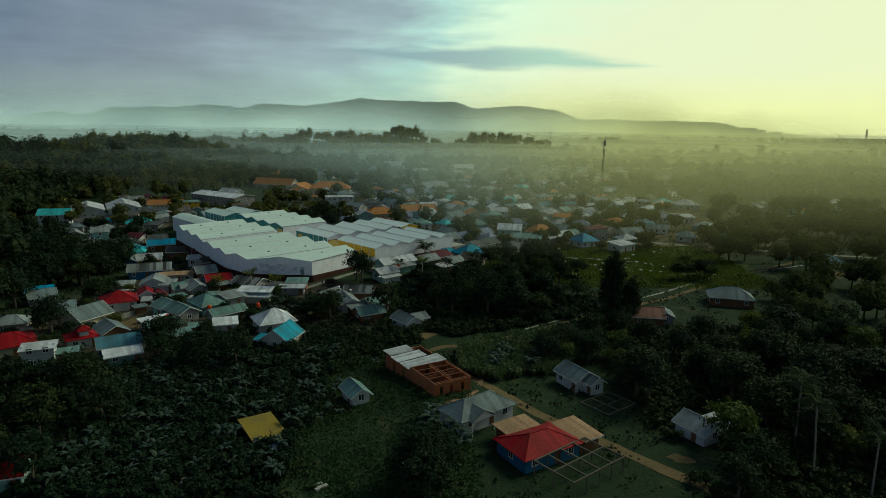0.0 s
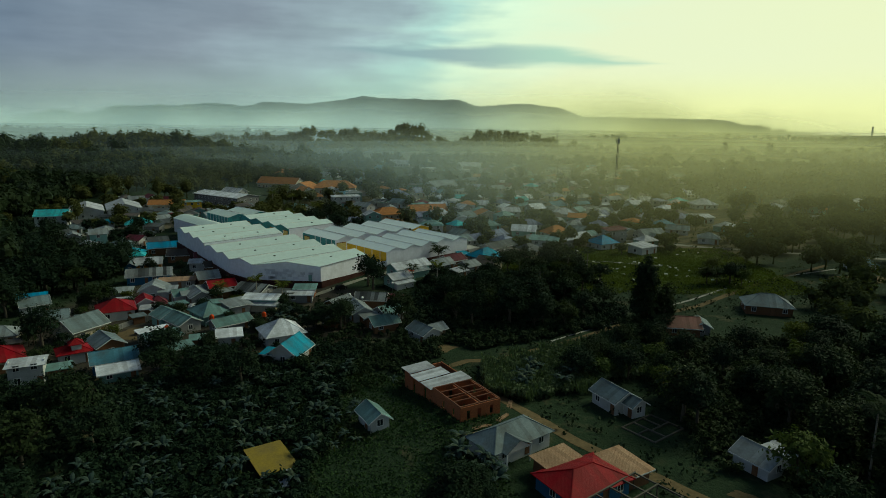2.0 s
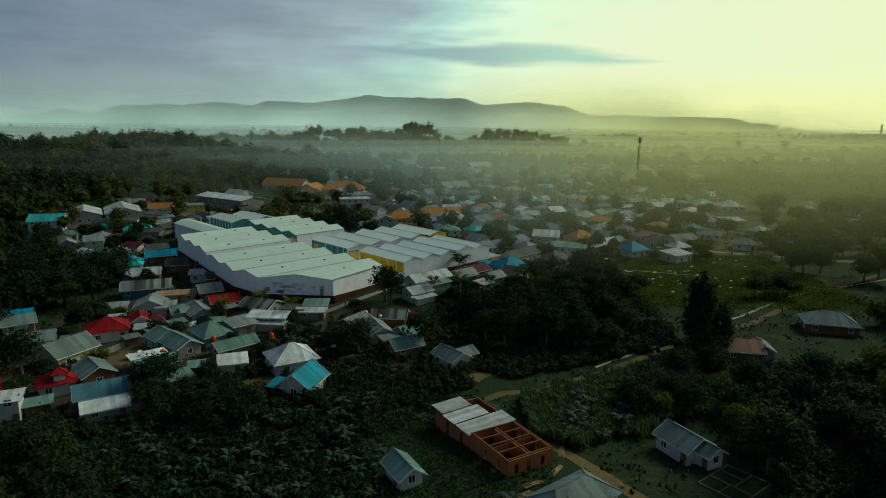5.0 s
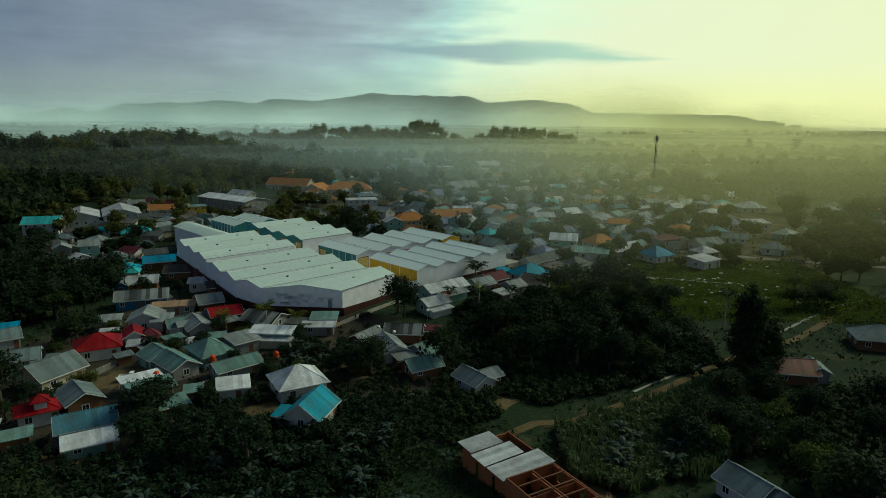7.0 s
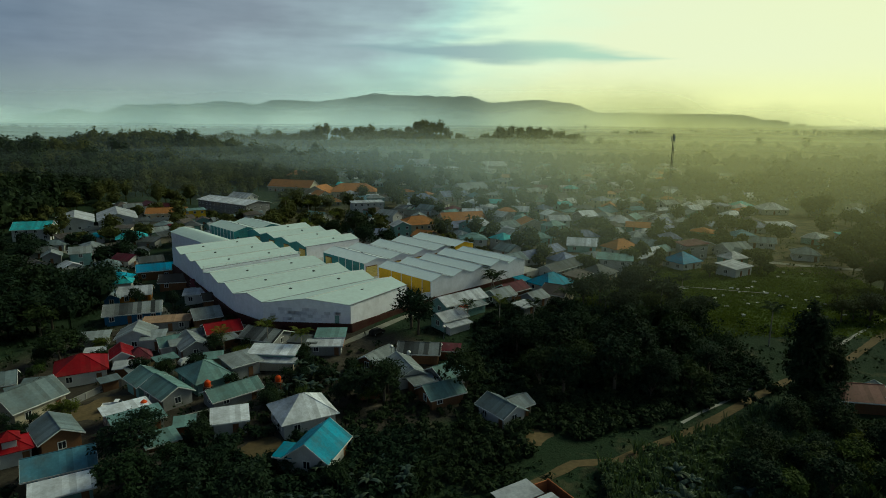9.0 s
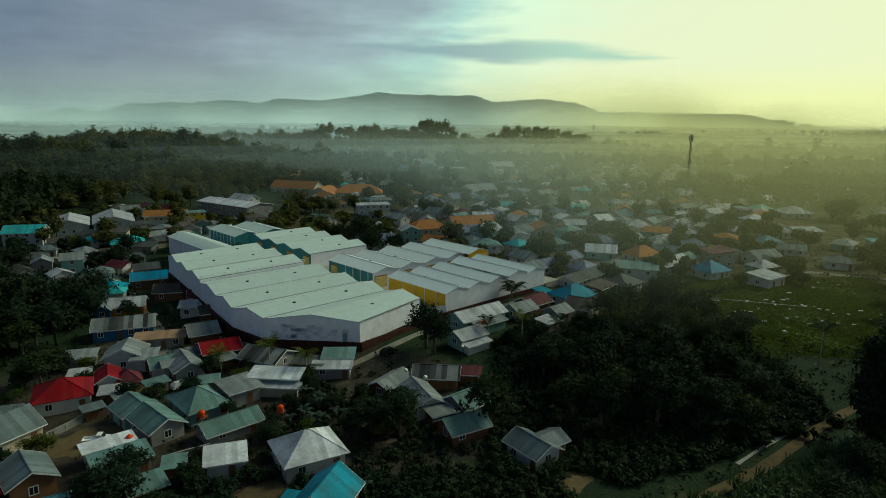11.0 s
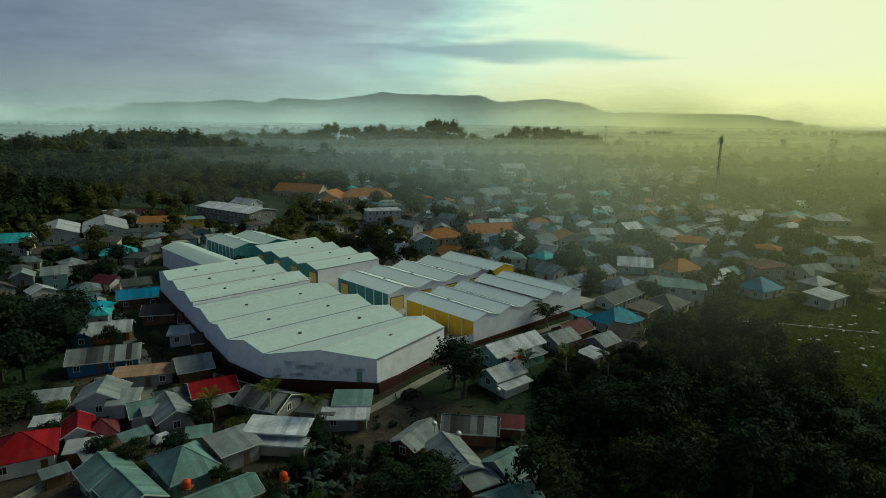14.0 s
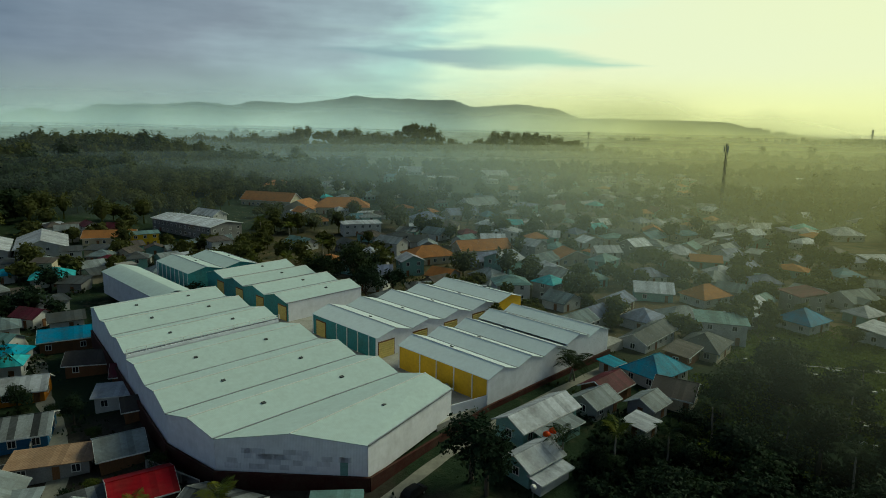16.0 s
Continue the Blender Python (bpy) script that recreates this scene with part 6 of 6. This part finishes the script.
def tree_proto(h, r, base, clumps, per, size, leaf, label, limbs=5, bark="bark", kind="tree"):
    """A tree with a tapered trunk, limbs that reach into the crown, and a crown of leaf clumps."""
    t = thing(kind, pose(0, 0, -900), label, kind, "trees")
    s = Solid()
    lean = LEAF.uniform(-0.4, 0.4, 2)
    top = (lean[0], lean[1], h * 0.8)
    tr = 0.035 * h
    s.tube([(0, 0, -0.8), (0.1 * lean[0], 0, base * 0.5), (lean[0] * 0.5, lean[1] * 0.5, base), top], [tr * 1.25, tr, tr * 0.75, tr * 0.2])
    for k in range(limbs):
        a = 6.28 * k / limbs + LEAF.uniform(-0.4, 0.4)
        z = base * LEAF.uniform(0.75, 1.15)
        p0 = Vector((lean[0] * 0.4, lean[1] * 0.4, z))
        p2 = Vector((math.cos(a) * r * 0.75, math.sin(a) * r * 0.75, z + (h - z) * LEAF.uniform(0.35, 0.7)))
        s.tube([p0, p0.lerp(p2, 0.5) + Vector((0, 0, 0.08 * h)), p2], [tr * 0.5, tr * 0.32, tr * 0.1], 5)
    part("trunk", s.mesh("trunk", M[bark], True), t)
    part("crown", quads_mesh("crown", crown(base * 0.8, h, r, clumps, per, size), M[leaf]), t)
    return t


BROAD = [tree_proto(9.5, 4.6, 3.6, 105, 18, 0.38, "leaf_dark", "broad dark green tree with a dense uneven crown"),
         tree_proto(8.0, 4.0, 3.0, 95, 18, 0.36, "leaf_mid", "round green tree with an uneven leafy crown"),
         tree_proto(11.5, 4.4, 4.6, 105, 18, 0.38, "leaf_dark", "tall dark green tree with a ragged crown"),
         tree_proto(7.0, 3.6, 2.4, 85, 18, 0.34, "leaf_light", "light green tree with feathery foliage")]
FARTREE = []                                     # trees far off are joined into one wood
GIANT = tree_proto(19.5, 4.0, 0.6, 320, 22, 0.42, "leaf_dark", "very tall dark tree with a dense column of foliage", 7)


def plant(proto, x, y, s=1.0, claim=None, sz=None):
    m = Matrix.Translation((x, y, ground_z(x, y))) @ Matrix.Rotation(rng.uniform(0, 6.28), 4, "Z") @ Matrix.Diagonal((s, s, sz or s * rng.uniform(0.88, 1.15), 1))
    o = copy_thing(proto, m)
    if claim:
        taken.append((x, y, claim))
    return o


for u_, v_, k in ((61, 76, 1.0), (65, 87, 1.2), (62, 99, 1.1), (73, 93, 1.1), (75, 80, 0.9), (68, 106, 1.0)):
    p = HALL @ Vector((u_, v_, 0))
    plant(BROAD[2 if k > 1 else 0], p.x, p.y, k, 3.0)
plant(GIANT, 50.5, 182, 0.82, 5, 1.02)
plant(GIANT, 56.5, 184, 0.62, 4)
for x, y, k in ((48.5, 180, 0.6), (52.5, 180, 0.65), (50.0, 178.4, 0.45), (54.5, 181.5, 0.6)):
    plant(BROAD[0], x, y, k, 1.0)


FAR_SPOTS = []


def grove(n, poly, protos, s0, s1, clear, tries=25):
    """Trees scattered inside a convex outline, clear of what stands there."""
    xs, ys = [p[0] for p in poly], [p[1] for p in poly]
    k = 0
    for _ in range(n * tries):
        x, y = rng.uniform(min(xs), max(xs)), rng.uniform(min(ys), max(ys))
        if not all((b[0] - a[0]) * (y - a[1]) - (b[1] - a[1]) * (x - a[0]) >= 0 for a, b in zip(poly, poly[1:] + poly[:1])):
            continue
        if not free(x, y, clear):
            continue
        s = rng.uniform(s0, s1)
        if protos:
            plant(rng.choice(protos), x, y, s, 1.3 * s)
        else:
            FAR_SPOTS.append((x, y, s))
            taken.append((x, y, 1.3 * s))
        k += 1
        if k >= n:
            return


# keep the open strips open
for a, b, c in ((-10, 100, 8), (-14, 112, 9), (-8, 122, 7), (-12, 138, 7), (2, 160, 3), (10, 161, 3), (18, 166, 3), (28, 173, 3), (36, 180, 3), (44, 186, 3), (53, 194, 3), (64, 201, 3), (76, 209, 3), (85, 217, 3), (94, 225, 3), (104, 234, 3),
                (60, 250, 15), (78, 262, 17), (96, 270, 17), (58, 280, 14), (70, 240, 10), (86, 244, 10), (11, 134, 3), (20, 122, 3), (38, 104, 4), (45, 106, 6), (35, 127, 6), (25, 101, 6), (-83, 180, 6), (-84, 199, 4), (38, 320, 12), (80, 296, 9),
                (-36, 217, 2), (-25, 231, 2), (-15, 242, 2), (-32, 214, 3), (-48, 163, 4), (0, 166, 4), (3, 131, 9), (40, 228, 8), (28, 190, 4), (110, 250, 9), (45, 212, 6), (-40, 200, 3)):
    taken.append((a, b, c))
grove(46, [(-9, 180), (30, 182), (50, 210), (38, 226), (14, 222), (-4, 210)], [BROAD[0], BROAD[1], BROAD[2], BROAD[1]], 0.6, 1.02, 1.0)
grove(16, [(-8, 222), (-2, 214), (26, 226), (24, 236), (6, 234)], BROAD, 0.28, 0.5, 0.3)
grove(78, [(40, 88), (120, 88), (150, 170), (74, 176), (42, 146)], [BROAD[0], BROAD[1], BROAD[1], BROAD[2], BROAD[3]], 0.65, 1.05, 1.2)
grove(20, [(24, 150), (44, 140), (66, 176), (50, 182)], BROAD, 0.45, 0.75, 0.8)
grove(110, [(110, 120), (230, 160), (260, 270), (120, 230), (100, 190)], FARTREE, 0.8, 1.2, 1.5)
grove(120, [(100, 255), (240, 250), (300, 380), (150, 360), (122, 300)], FARTREE, 0.8, 1.25, 2)
grove(52, [(-140, 85), (-58, 85), (-58, 138), (-100, 142), (-140, 150)], BROAD, 0.7, 1.1, 1.2)
grove(36, [(-190, 180), (-130, 178), (-118, 222), (-132, 240), (-190, 250)], BROAD, 0.8, 1.3, 1.2)
grove(60, [(-260, 170), (-150, 190), (-150, 262), (-200, 300), (-280, 320)], FARTREE, 1.0, 1.4, 1.2)
for x, y, k in ((-67, 157, 0.85), (-64, 150, 0.85), (-69, 166, 0.65), (-27, 218, 0.9), (-25, 215, 0.8), (-14, 184, 0.9), (-3, 230, 0.5), (20, 240, 1.0), (26, 246, 1.0), (-99, 165, 0.9), (-106, 202, 1.0)):
    plant(rng.choice(BROAD[:3]), x, y, k, 1.5)
grove(40, [(-168, 196), (-114, 200), (-120, 262), (-168, 270)], FARTREE, 0.9, 1.25, 0.6)
grove(9, [(-60, 142), (-30, 146), (-14, 160), (-30, 195), (-64, 176)], BROAD, 0.45, 0.85, 0.8)
grove(48, [(-110, 150), (-60, 150), (-52, 205), (-110, 250)], BROAD, 0.22, 0.5, 0.1)
grove(26, [(-62, 176), (-30, 178), (-20, 206), (-54, 204)], BROAD, 0.2, 0.42, 0.1)
grove(10, [(-7, 98), (-3, 90), (5, 96), (1, 106)], BROAD, 0.5, 0.8, 0.5)
grove(9, [(52, 236), (110, 230), (110, 285), (55, 285)], BROAD, 0.6, 0.9, 0.1)
grove(16, [(31, 246), (46, 232), (52, 240), (40, 262)], BROAD, 0.6, 1.0, 0.1)
grove(60, [(-40, 275), (95, 285), (110, 350), (-30, 350)], FARTREE, 0.45, 0.85, 0.2)
grove(190, [(-110, 330), (130, 340), (190, 560), (-150, 560)], FARTREE, 0.6, 1.1, 0.2)
grove(180, [(-170, 540), (190, 540), (260, 900), (-220, 900)], FARTREE, 0.9, 1.4, 0.4)
grove(90, [(-220, 290), (-90, 300), (-110, 440), (-240, 420)], FARTREE, 0.5, 0.95, 0.2)
grove(150, [(-320, 430), (-150, 420), (-150, 640), (-320, 640)], FARTREE, 0.9, 1.4, 0.6)
grove(260, [(170, 360), (420, 380), (560, 800), (230, 800)], FARTREE, 0.8, 1.35, 0.8)

# palms
FROND = []
fq = []
for i in range(16):
    f = (i + 1) / 16
    x0, z0 = 3.6 * f - 0.25 * f * f, 1.15 * math.sin(f * 2.4) - 1.0 * f * f
    ln = 0.85 * math.sin(math.pi * min(1, 0.15 + f * 0.85)) + 0.12
    for sy in (-1, 1):
        fq.append([(x0, 0, z0), (x0 + 0.12, 0, z0), (x0 + 0.45, sy * ln, z0 - 0.45 * ln), (x0 + 0.36, sy * ln, z0 - 0.47 * ln)])
frond_me = quads_mesh("frond", np.array(fq), M["leaf_mid"])
frond_pale_me = quads_mesh("frond", np.array(fq), M["palm"])


def palm(x, y, h, s=1.0, pale=False):
    p = thing("palm", pose(x, y, ground_z(x, y)), "coconut palm with a slender bent trunk and drooping fronds", "palm", "palms")
    bx, by = rng.uniform(-0.9, 0.9), rng.uniform(-0.9, 0.9)
    part("trunk", Solid().tube([(0, 0, -0.5), (bx * 0.3, by * 0.3, h * 0.35), (bx * 0.7, by * 0.7, h * 0.7), (bx, by, h)], [0.22, 0.16, 0.14, 0.12]).mesh("trunk", M["bark_pale"], True), p, "pale ringed trunk")
    for k in range(15):
        part("frond", frond_pale_me if pale else frond_me, p, "", Matrix.Translation((bx, by, h)) @ Matrix.Rotation(6.28 * k / 15 + rng.uniform(-0.2, 0.2), 4, "Z") @ Matrix.Rotation(rng.uniform(-0.75, 0.35), 4, "Y") @ Matrix.Scale(s * rng.uniform(0.85, 1.1), 4))


for px, py, ph in ((62, 101, 13), (65, 112, 12), (68, 96, 10), (-59.5, 206, 6.0), (-50.5, 201.8, 5.6), (-5, 222, 6), (4, 224, 5.5), (-13, 222, 5), (14, 231, 7), (22, 224, 8), (-70, 207, 4), (40, 236, 8), (50, 247, 8), (44, 255, 7), (-75, 372, 8), (-62, 352, 8), (-50, 360, 7), (-82, 345, 8), (-112, 420, 9), (-95, 405, 9), (60, 215, 9), (28, 216, 8)):
    palm(px, py, ph, 0.85 if ph < 7 else 1.0, (px, py) in ((-59.5, 206), (-50.5, 201.8), (-5, 222), (-70, 207)) or py > 340)
pp = HALL @ Vector((52, 0.5, 0))
palm(pp.x, pp.y, 4.2, 1.15)
palm(pp.x + 1.2, pp.y + 0.4, 3.2, 1.0)

# bananas
bv, bf = [], []
for i in range(7):
    f = i / 6
    x, z = 2.3 * f - 0.3 * f * f, 1.6 * f - 2.0 * f * f
    wd = 0.36 * math.sin(math.pi * min(0.98, 0.12 + f * 0.85)) + 0.03
    bv += [(x, -wd, z - 0.10), (x, 0, z), (x, wd, z - 0.10)]
for i in range(6):
    for k in range(2):
        bf.append((3 * i + k, 3 * i + 3 + k, 3 * i + 4 + k, 3 * i + 1 + k))
blade_me = mesh_from("leaf", bv, bf, M["banana"])
bstem_me = Solid().tube([(0, 0, -0.4), (0.05, 0, 1.0), (0.02, 0.03, 2.1)], [0.16, 0.13, 0.07], 6).mesh("stem", M["leaf_light"], True)


def banana_proto(n):
    b = thing("banana_plant", pose(0, 0, -900), "banana plant with long arching grey-green leaves", "banana plant", "banana plants")
    part("stem", bstem_me, b)
    for k in range(n):
        part("leaf", blade_me, b, "", Matrix.Translation((0, 0, 2.0)) @ Matrix.Rotation(6.28 * k / n + LEAF.uniform(-0.3, 0.3), 4, "Z") @ Matrix.Rotation(LEAF.uniform(-0.75, -0.05), 4, "Y") @ Matrix.Scale(LEAF.uniform(0.75, 1.15), 4))
    return b


BANANA = [banana_proto(7), banana_proto(8), banana_proto(6)]
grove(150, [(-60, 92), (-20, 96), (-16, 122), (-8, 150), (-34, 165), (-64, 140)], BANANA, 0.55, 0.95, -0.9, 40)
grove(14, [(-52, 180), (-40, 178), (-38, 192), (-52, 196)], BANANA, 0.7, 1.1, -0.9, 40)
grove(14, [(-2, 108), (6, 104), (6, 116), (0, 120)], BANANA, 0.8, 1.2, -0.9, 40)
grove(12, [(12, 142), (26, 142), (26, 154), (12, 154)], BANANA, 0.8, 1.2, -0.9, 40)
for proto in BROAD + BANANA + [GIANT]:
    for o in (*proto.children_recursive, proto):
        bpy.data.objects.remove(o)


# ---------------------------------------------------------------- growth that nobody could count
def clear_mask(x, y, grow=0.0):
    ok = np.ones(len(x), bool)
    for a, b, c in HOUSED:
        ok &= (x - a) ** 2 + (y - b) ** 2 > (c + grow) ** 2
    return ok


HOUSED = [t for t in taken if t[2] > 2.0]


def field_of(name, n, box, material, size, height, label, tilt=0.4, avoid=True, spread=0.6, per=5, thick=0.5):
    """Low growth: clumps of cards over a stretch of ground."""
    x, y = LEAF.uniform(box[0], box[1], n), LEAF.uniform(box[2], box[3], n)
    pat = np.sin(x * 0.21 + 1.3 * np.sin(y * 0.13)) * np.cos(y * 0.17 + np.sin(x * 0.11))
    keep = LEAF.uniform(-1, 1, n) < pat * 0.9 + thick
    if avoid:
        keep &= clear_mask(x, y, 0.3)
    x, y = x[keep], y[keep]
    hgt = height * LEAF.uniform(0.3, 1.0, len(x)) * (0.75 + 0.35 * pat[keep])
    c = np.repeat(np.stack([x, y, land(x, y)], -1), per, 0)
    off = LEAF.normal(0, spread, c.shape)
    off[:, 2] = np.repeat(hgt, per) * LEAF.uniform(0.25, 1.0, len(c))
    out = off.copy()
    out[:, 2] = 0
    out /= np.linalg.norm(out, axis=1)[:, None] + 0.3
    tagged(new(name, quads_mesh(name, leaf_cards(c + off, out * tilt * 2, size), M[material])), label, "undergrowth", kind="stuff")


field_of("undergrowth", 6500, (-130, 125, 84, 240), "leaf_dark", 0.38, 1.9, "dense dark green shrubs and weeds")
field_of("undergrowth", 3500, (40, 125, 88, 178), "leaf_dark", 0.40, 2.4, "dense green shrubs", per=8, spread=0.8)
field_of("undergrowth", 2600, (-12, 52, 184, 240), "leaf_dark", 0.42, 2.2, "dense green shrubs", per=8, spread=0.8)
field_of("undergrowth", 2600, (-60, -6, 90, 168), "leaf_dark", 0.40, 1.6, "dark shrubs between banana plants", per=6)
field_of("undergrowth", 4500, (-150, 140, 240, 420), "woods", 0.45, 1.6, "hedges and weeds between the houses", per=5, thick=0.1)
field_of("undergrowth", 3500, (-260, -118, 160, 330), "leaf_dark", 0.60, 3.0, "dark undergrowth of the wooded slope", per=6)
field_of("grass", 9000, (-32, 8, 90, 150), "grass", 0.26, 0.55, "rough green grass of a clearing", avoid=False, per=3, thick=0.8)
field_of("grass", 16000, (36, 122, 222, 300), "meadow", 0.34, 0.45, "short yellow-green grass of an open field", avoid=False, per=4, thick=0.9)
field_of("grass", 3000, (8, 40, 222, 262), "meadow", 0.34, 0.8, "rough yellow-green grass beside the trees", per=4, thick=0.5)

def woods_at(name, X, Y, R, H, size, label, cards, leaf="woods", category="woods"):
    """Many uneven crowns made of leaf cards, with short trunks, as one wood."""
    n = len(X)
    u = LEAF.normal(0, 1, (n, cards, 3))
    u /= np.linalg.norm(u, axis=2)[:, :, None]
    u[:, :, 2] = np.where(u[:, :, 2] < -0.35, -u[:, :, 2], u[:, :, 2])
    a = np.arctan2(u[:, :, 1], u[:, :, 0])
    ph = LEAF.uniform(0, 6.28, (n, 1))
    lob = (1 + 0.2 * np.sin(3 * a + ph) + 0.15 * np.sin(5 * u[:, :, 2] + 2 * a + 2 * ph)) * LEAF.uniform(0.7, 1.03, (n, cards))
    rr = np.stack([R, R, H * 0.42], -1)[:, None, :]
    c = np.stack([X, Y, land(X, Y) + H * 0.58], -1)[:, None, :] + u * rr * lob[:, :, None]
    q = leaf_cards(c.reshape(-1, 3), u.reshape(-1, 3), size)
    # unseen core shell, added to keep the sky from showing through the crown
    na, lv = 7, np.array([(-0.85, 0.35), (-0.3, 0.78), (0.3, 0.74), (0.85, 0.22)])
    ang = 2 * math.pi * np.arange(na) / na
    rim = np.stack([np.cos(ang)[None, :] * lv[:, 1:], np.sin(ang)[None, :] * lv[:, 1:], np.repeat(lv[:, :1], na, 1)], -1)
    ctr = np.stack([X, Y, land(X, Y) + H * 0.58], -1)[:, None, None, :]
    rim = ctr + rim[None] * (rr * 0.80)[:, :, None, :].reshape(n, 1, 1, 3) * LEAF.uniform(0.8, 1.1, (n, len(lv), na, 1))
    nxt = np.roll(rim, -1, 2)
    q = np.concatenate([q, np.stack([rim[:, :-1], nxt[:, :-1], nxt[:, 1:], rim[:, 1:]], 3).reshape(-1, 4, 3)])
    base = np.stack([X, Y, land(X, Y) - 0.5], -1)
    tw = 0.16 + 0.02 * H
    for ax in (0, 1):
        e = np.zeros((n, 3))
        e[:, ax] = tw
        up = np.zeros((n, 3))
        up[:, 2] = H * 0.6
        q = np.concatenate([q, np.stack([base - e, base + e, base + up + e * 0.5, base + up - e * 0.5], 1)])
    tagged(new(name, quads_mesh(name, q, M[leaf])), label, category, kind="stuff")


def shrubs(name, n, box, leaf, label, r=(0.7, 1.5), h=(1.3, 2.6), cards=34, size=0.34, along=None):
    """Close-set bushes with rounded leafy heads, clear of houses and paths."""
    x, y = LEAF.uniform(box[0], box[1], n), LEAF.uniform(box[2], box[3], n)
    keep = clear_mask(x, y, 0.4)
    if along:
        keep &= along(x, y)
    x, y = x[keep], y[keep]
    k = len(x)
    woods_at(name, x, y, LEAF.uniform(*r, k), LEAF.uniform(*h, k), size, label, cards, leaf, "undergrowth")


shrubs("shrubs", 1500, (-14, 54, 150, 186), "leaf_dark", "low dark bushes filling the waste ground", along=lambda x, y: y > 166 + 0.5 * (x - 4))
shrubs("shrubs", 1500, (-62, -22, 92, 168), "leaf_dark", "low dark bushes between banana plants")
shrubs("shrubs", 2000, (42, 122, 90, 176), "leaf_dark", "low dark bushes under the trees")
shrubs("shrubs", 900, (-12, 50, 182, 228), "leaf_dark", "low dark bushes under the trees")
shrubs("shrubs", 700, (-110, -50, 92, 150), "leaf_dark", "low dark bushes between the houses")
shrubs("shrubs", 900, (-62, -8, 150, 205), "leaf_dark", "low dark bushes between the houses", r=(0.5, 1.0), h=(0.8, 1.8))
shrubs("cane_tufts", 1500, (6, 46, 136, 184), "cane", "broad pale green tufts of cane", r=(0.5, 0.95), h=(1.7, 2.7), cards=46, size=0.30,
       along=lambda x, y: (y < (x - 9) * 0.55 + 159) & (y > (x - 9) * 0.55 + 134))

# tall cane on the slope below the path
n = 3200
x, y = LEAF.uniform(6, 46, n), LEAF.uniform(136, 184, n)
along = (x - 9) * 0.55 + 158
keep = (y < along + 2 + 1.5 * np.sin(x)) & (y > along - 24 + 3 * np.sin(x * 0.4)) & clear_mask(x, y, 0.2)
x, y = x[keep], y[keep]
k = 5
base = np.repeat(np.stack([x, y, land(x, y)], -1), k, 0)
m = len(base)
ang, hh = LEAF.uniform(0, 6.28, m), LEAF.uniform(1.3, 2.9, m)
dx = np.stack([np.cos(ang), np.sin(ang), np.zeros(m)], -1)
sd = np.stack([-np.sin(ang), np.cos(ang), np.zeros(m)], -1) * 0.13
up = np.zeros((m, 3))
up[:, 2] = hh
root = base + up * 0.35 + dx * 0.1
tip = base + up + dx * LEAF.uniform(0.4, 1.1, m)[:, None]
tagged(new("tall_cane", quads_mesh("tall_cane", np.stack([root - sd, root + sd, tip + sd * 0.5, tip - sd * 0.5], 1), M["cane"])), "field of tall pale green cane grass", "cane", kind="stuff")


def far_woods(name, n, pick, scale, label, cards=70, size=0.85, leaf="woods"):
    X, Y = pick(n)
    keep = clear_mask(X, Y, 3.0)
    X, Y = X[keep], Y[keep]
    n = len(X)
    R, H = LEAF.uniform(2.8, 5.4, n) * scale, LEAF.uniform(7, 13, n) * scale
    big = LEAF.uniform(0, 1, n) > 0.9
    H[big] *= 1.5
    R[big] *= 1.4
    woods_at(name, X, Y, R, H, size, label, cards, leaf)


fs = np.array(FAR_SPOTS)
near_w, near_e = (fs[:, 1] < 335) & (fs[:, 0] < -100), (fs[:, 1] < 290) & (fs[:, 0] > 90)
# dark leaves paint the west slope's shade, pale ones the hazed east and distance
for sel, size, cards, leaf, words in ((near_w, 0.50, 520, "leaf_dark", "dark trees crowding the slope beside the town"), (near_e, 0.62, 380, "woods", "green trees beyond the fields, paled for the haze"),
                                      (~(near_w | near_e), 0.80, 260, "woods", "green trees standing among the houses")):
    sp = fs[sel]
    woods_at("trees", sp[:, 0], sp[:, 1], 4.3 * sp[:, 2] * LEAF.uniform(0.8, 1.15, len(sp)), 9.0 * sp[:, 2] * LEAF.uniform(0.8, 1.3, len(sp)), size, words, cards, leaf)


def wood_west(n):
    y = LEAF.uniform(210, 840, n)
    edge = np.where(y < 343, -128 - 0.75 * (y - 200), -226 - 0.12 * (y - 343))
    return edge - LEAF.uniform(0, 1, n) ** 1.3 * (y * 0.42 + 20), y


def wood_rear(n):
    y = LEAF.uniform(560, 800, n)
    return LEAF.uniform(-0.62, -0.20, n) * y, y


def wood_north(n):
    y = LEAF.uniform(790, 1090, n)
    return LEAF.uniform(-0.75, 0.35, n) * y, y


def wood_east(n):
    y = LEAF.uniform(420, 1400, n)
    return (0.36 + LEAF.uniform(0, 0.5, n)) * y, y


def wood_far(n):
    y = LEAF.uniform(1050, 2600, n)
    return LEAF.uniform(-0.75, 0.85, n) * y, y


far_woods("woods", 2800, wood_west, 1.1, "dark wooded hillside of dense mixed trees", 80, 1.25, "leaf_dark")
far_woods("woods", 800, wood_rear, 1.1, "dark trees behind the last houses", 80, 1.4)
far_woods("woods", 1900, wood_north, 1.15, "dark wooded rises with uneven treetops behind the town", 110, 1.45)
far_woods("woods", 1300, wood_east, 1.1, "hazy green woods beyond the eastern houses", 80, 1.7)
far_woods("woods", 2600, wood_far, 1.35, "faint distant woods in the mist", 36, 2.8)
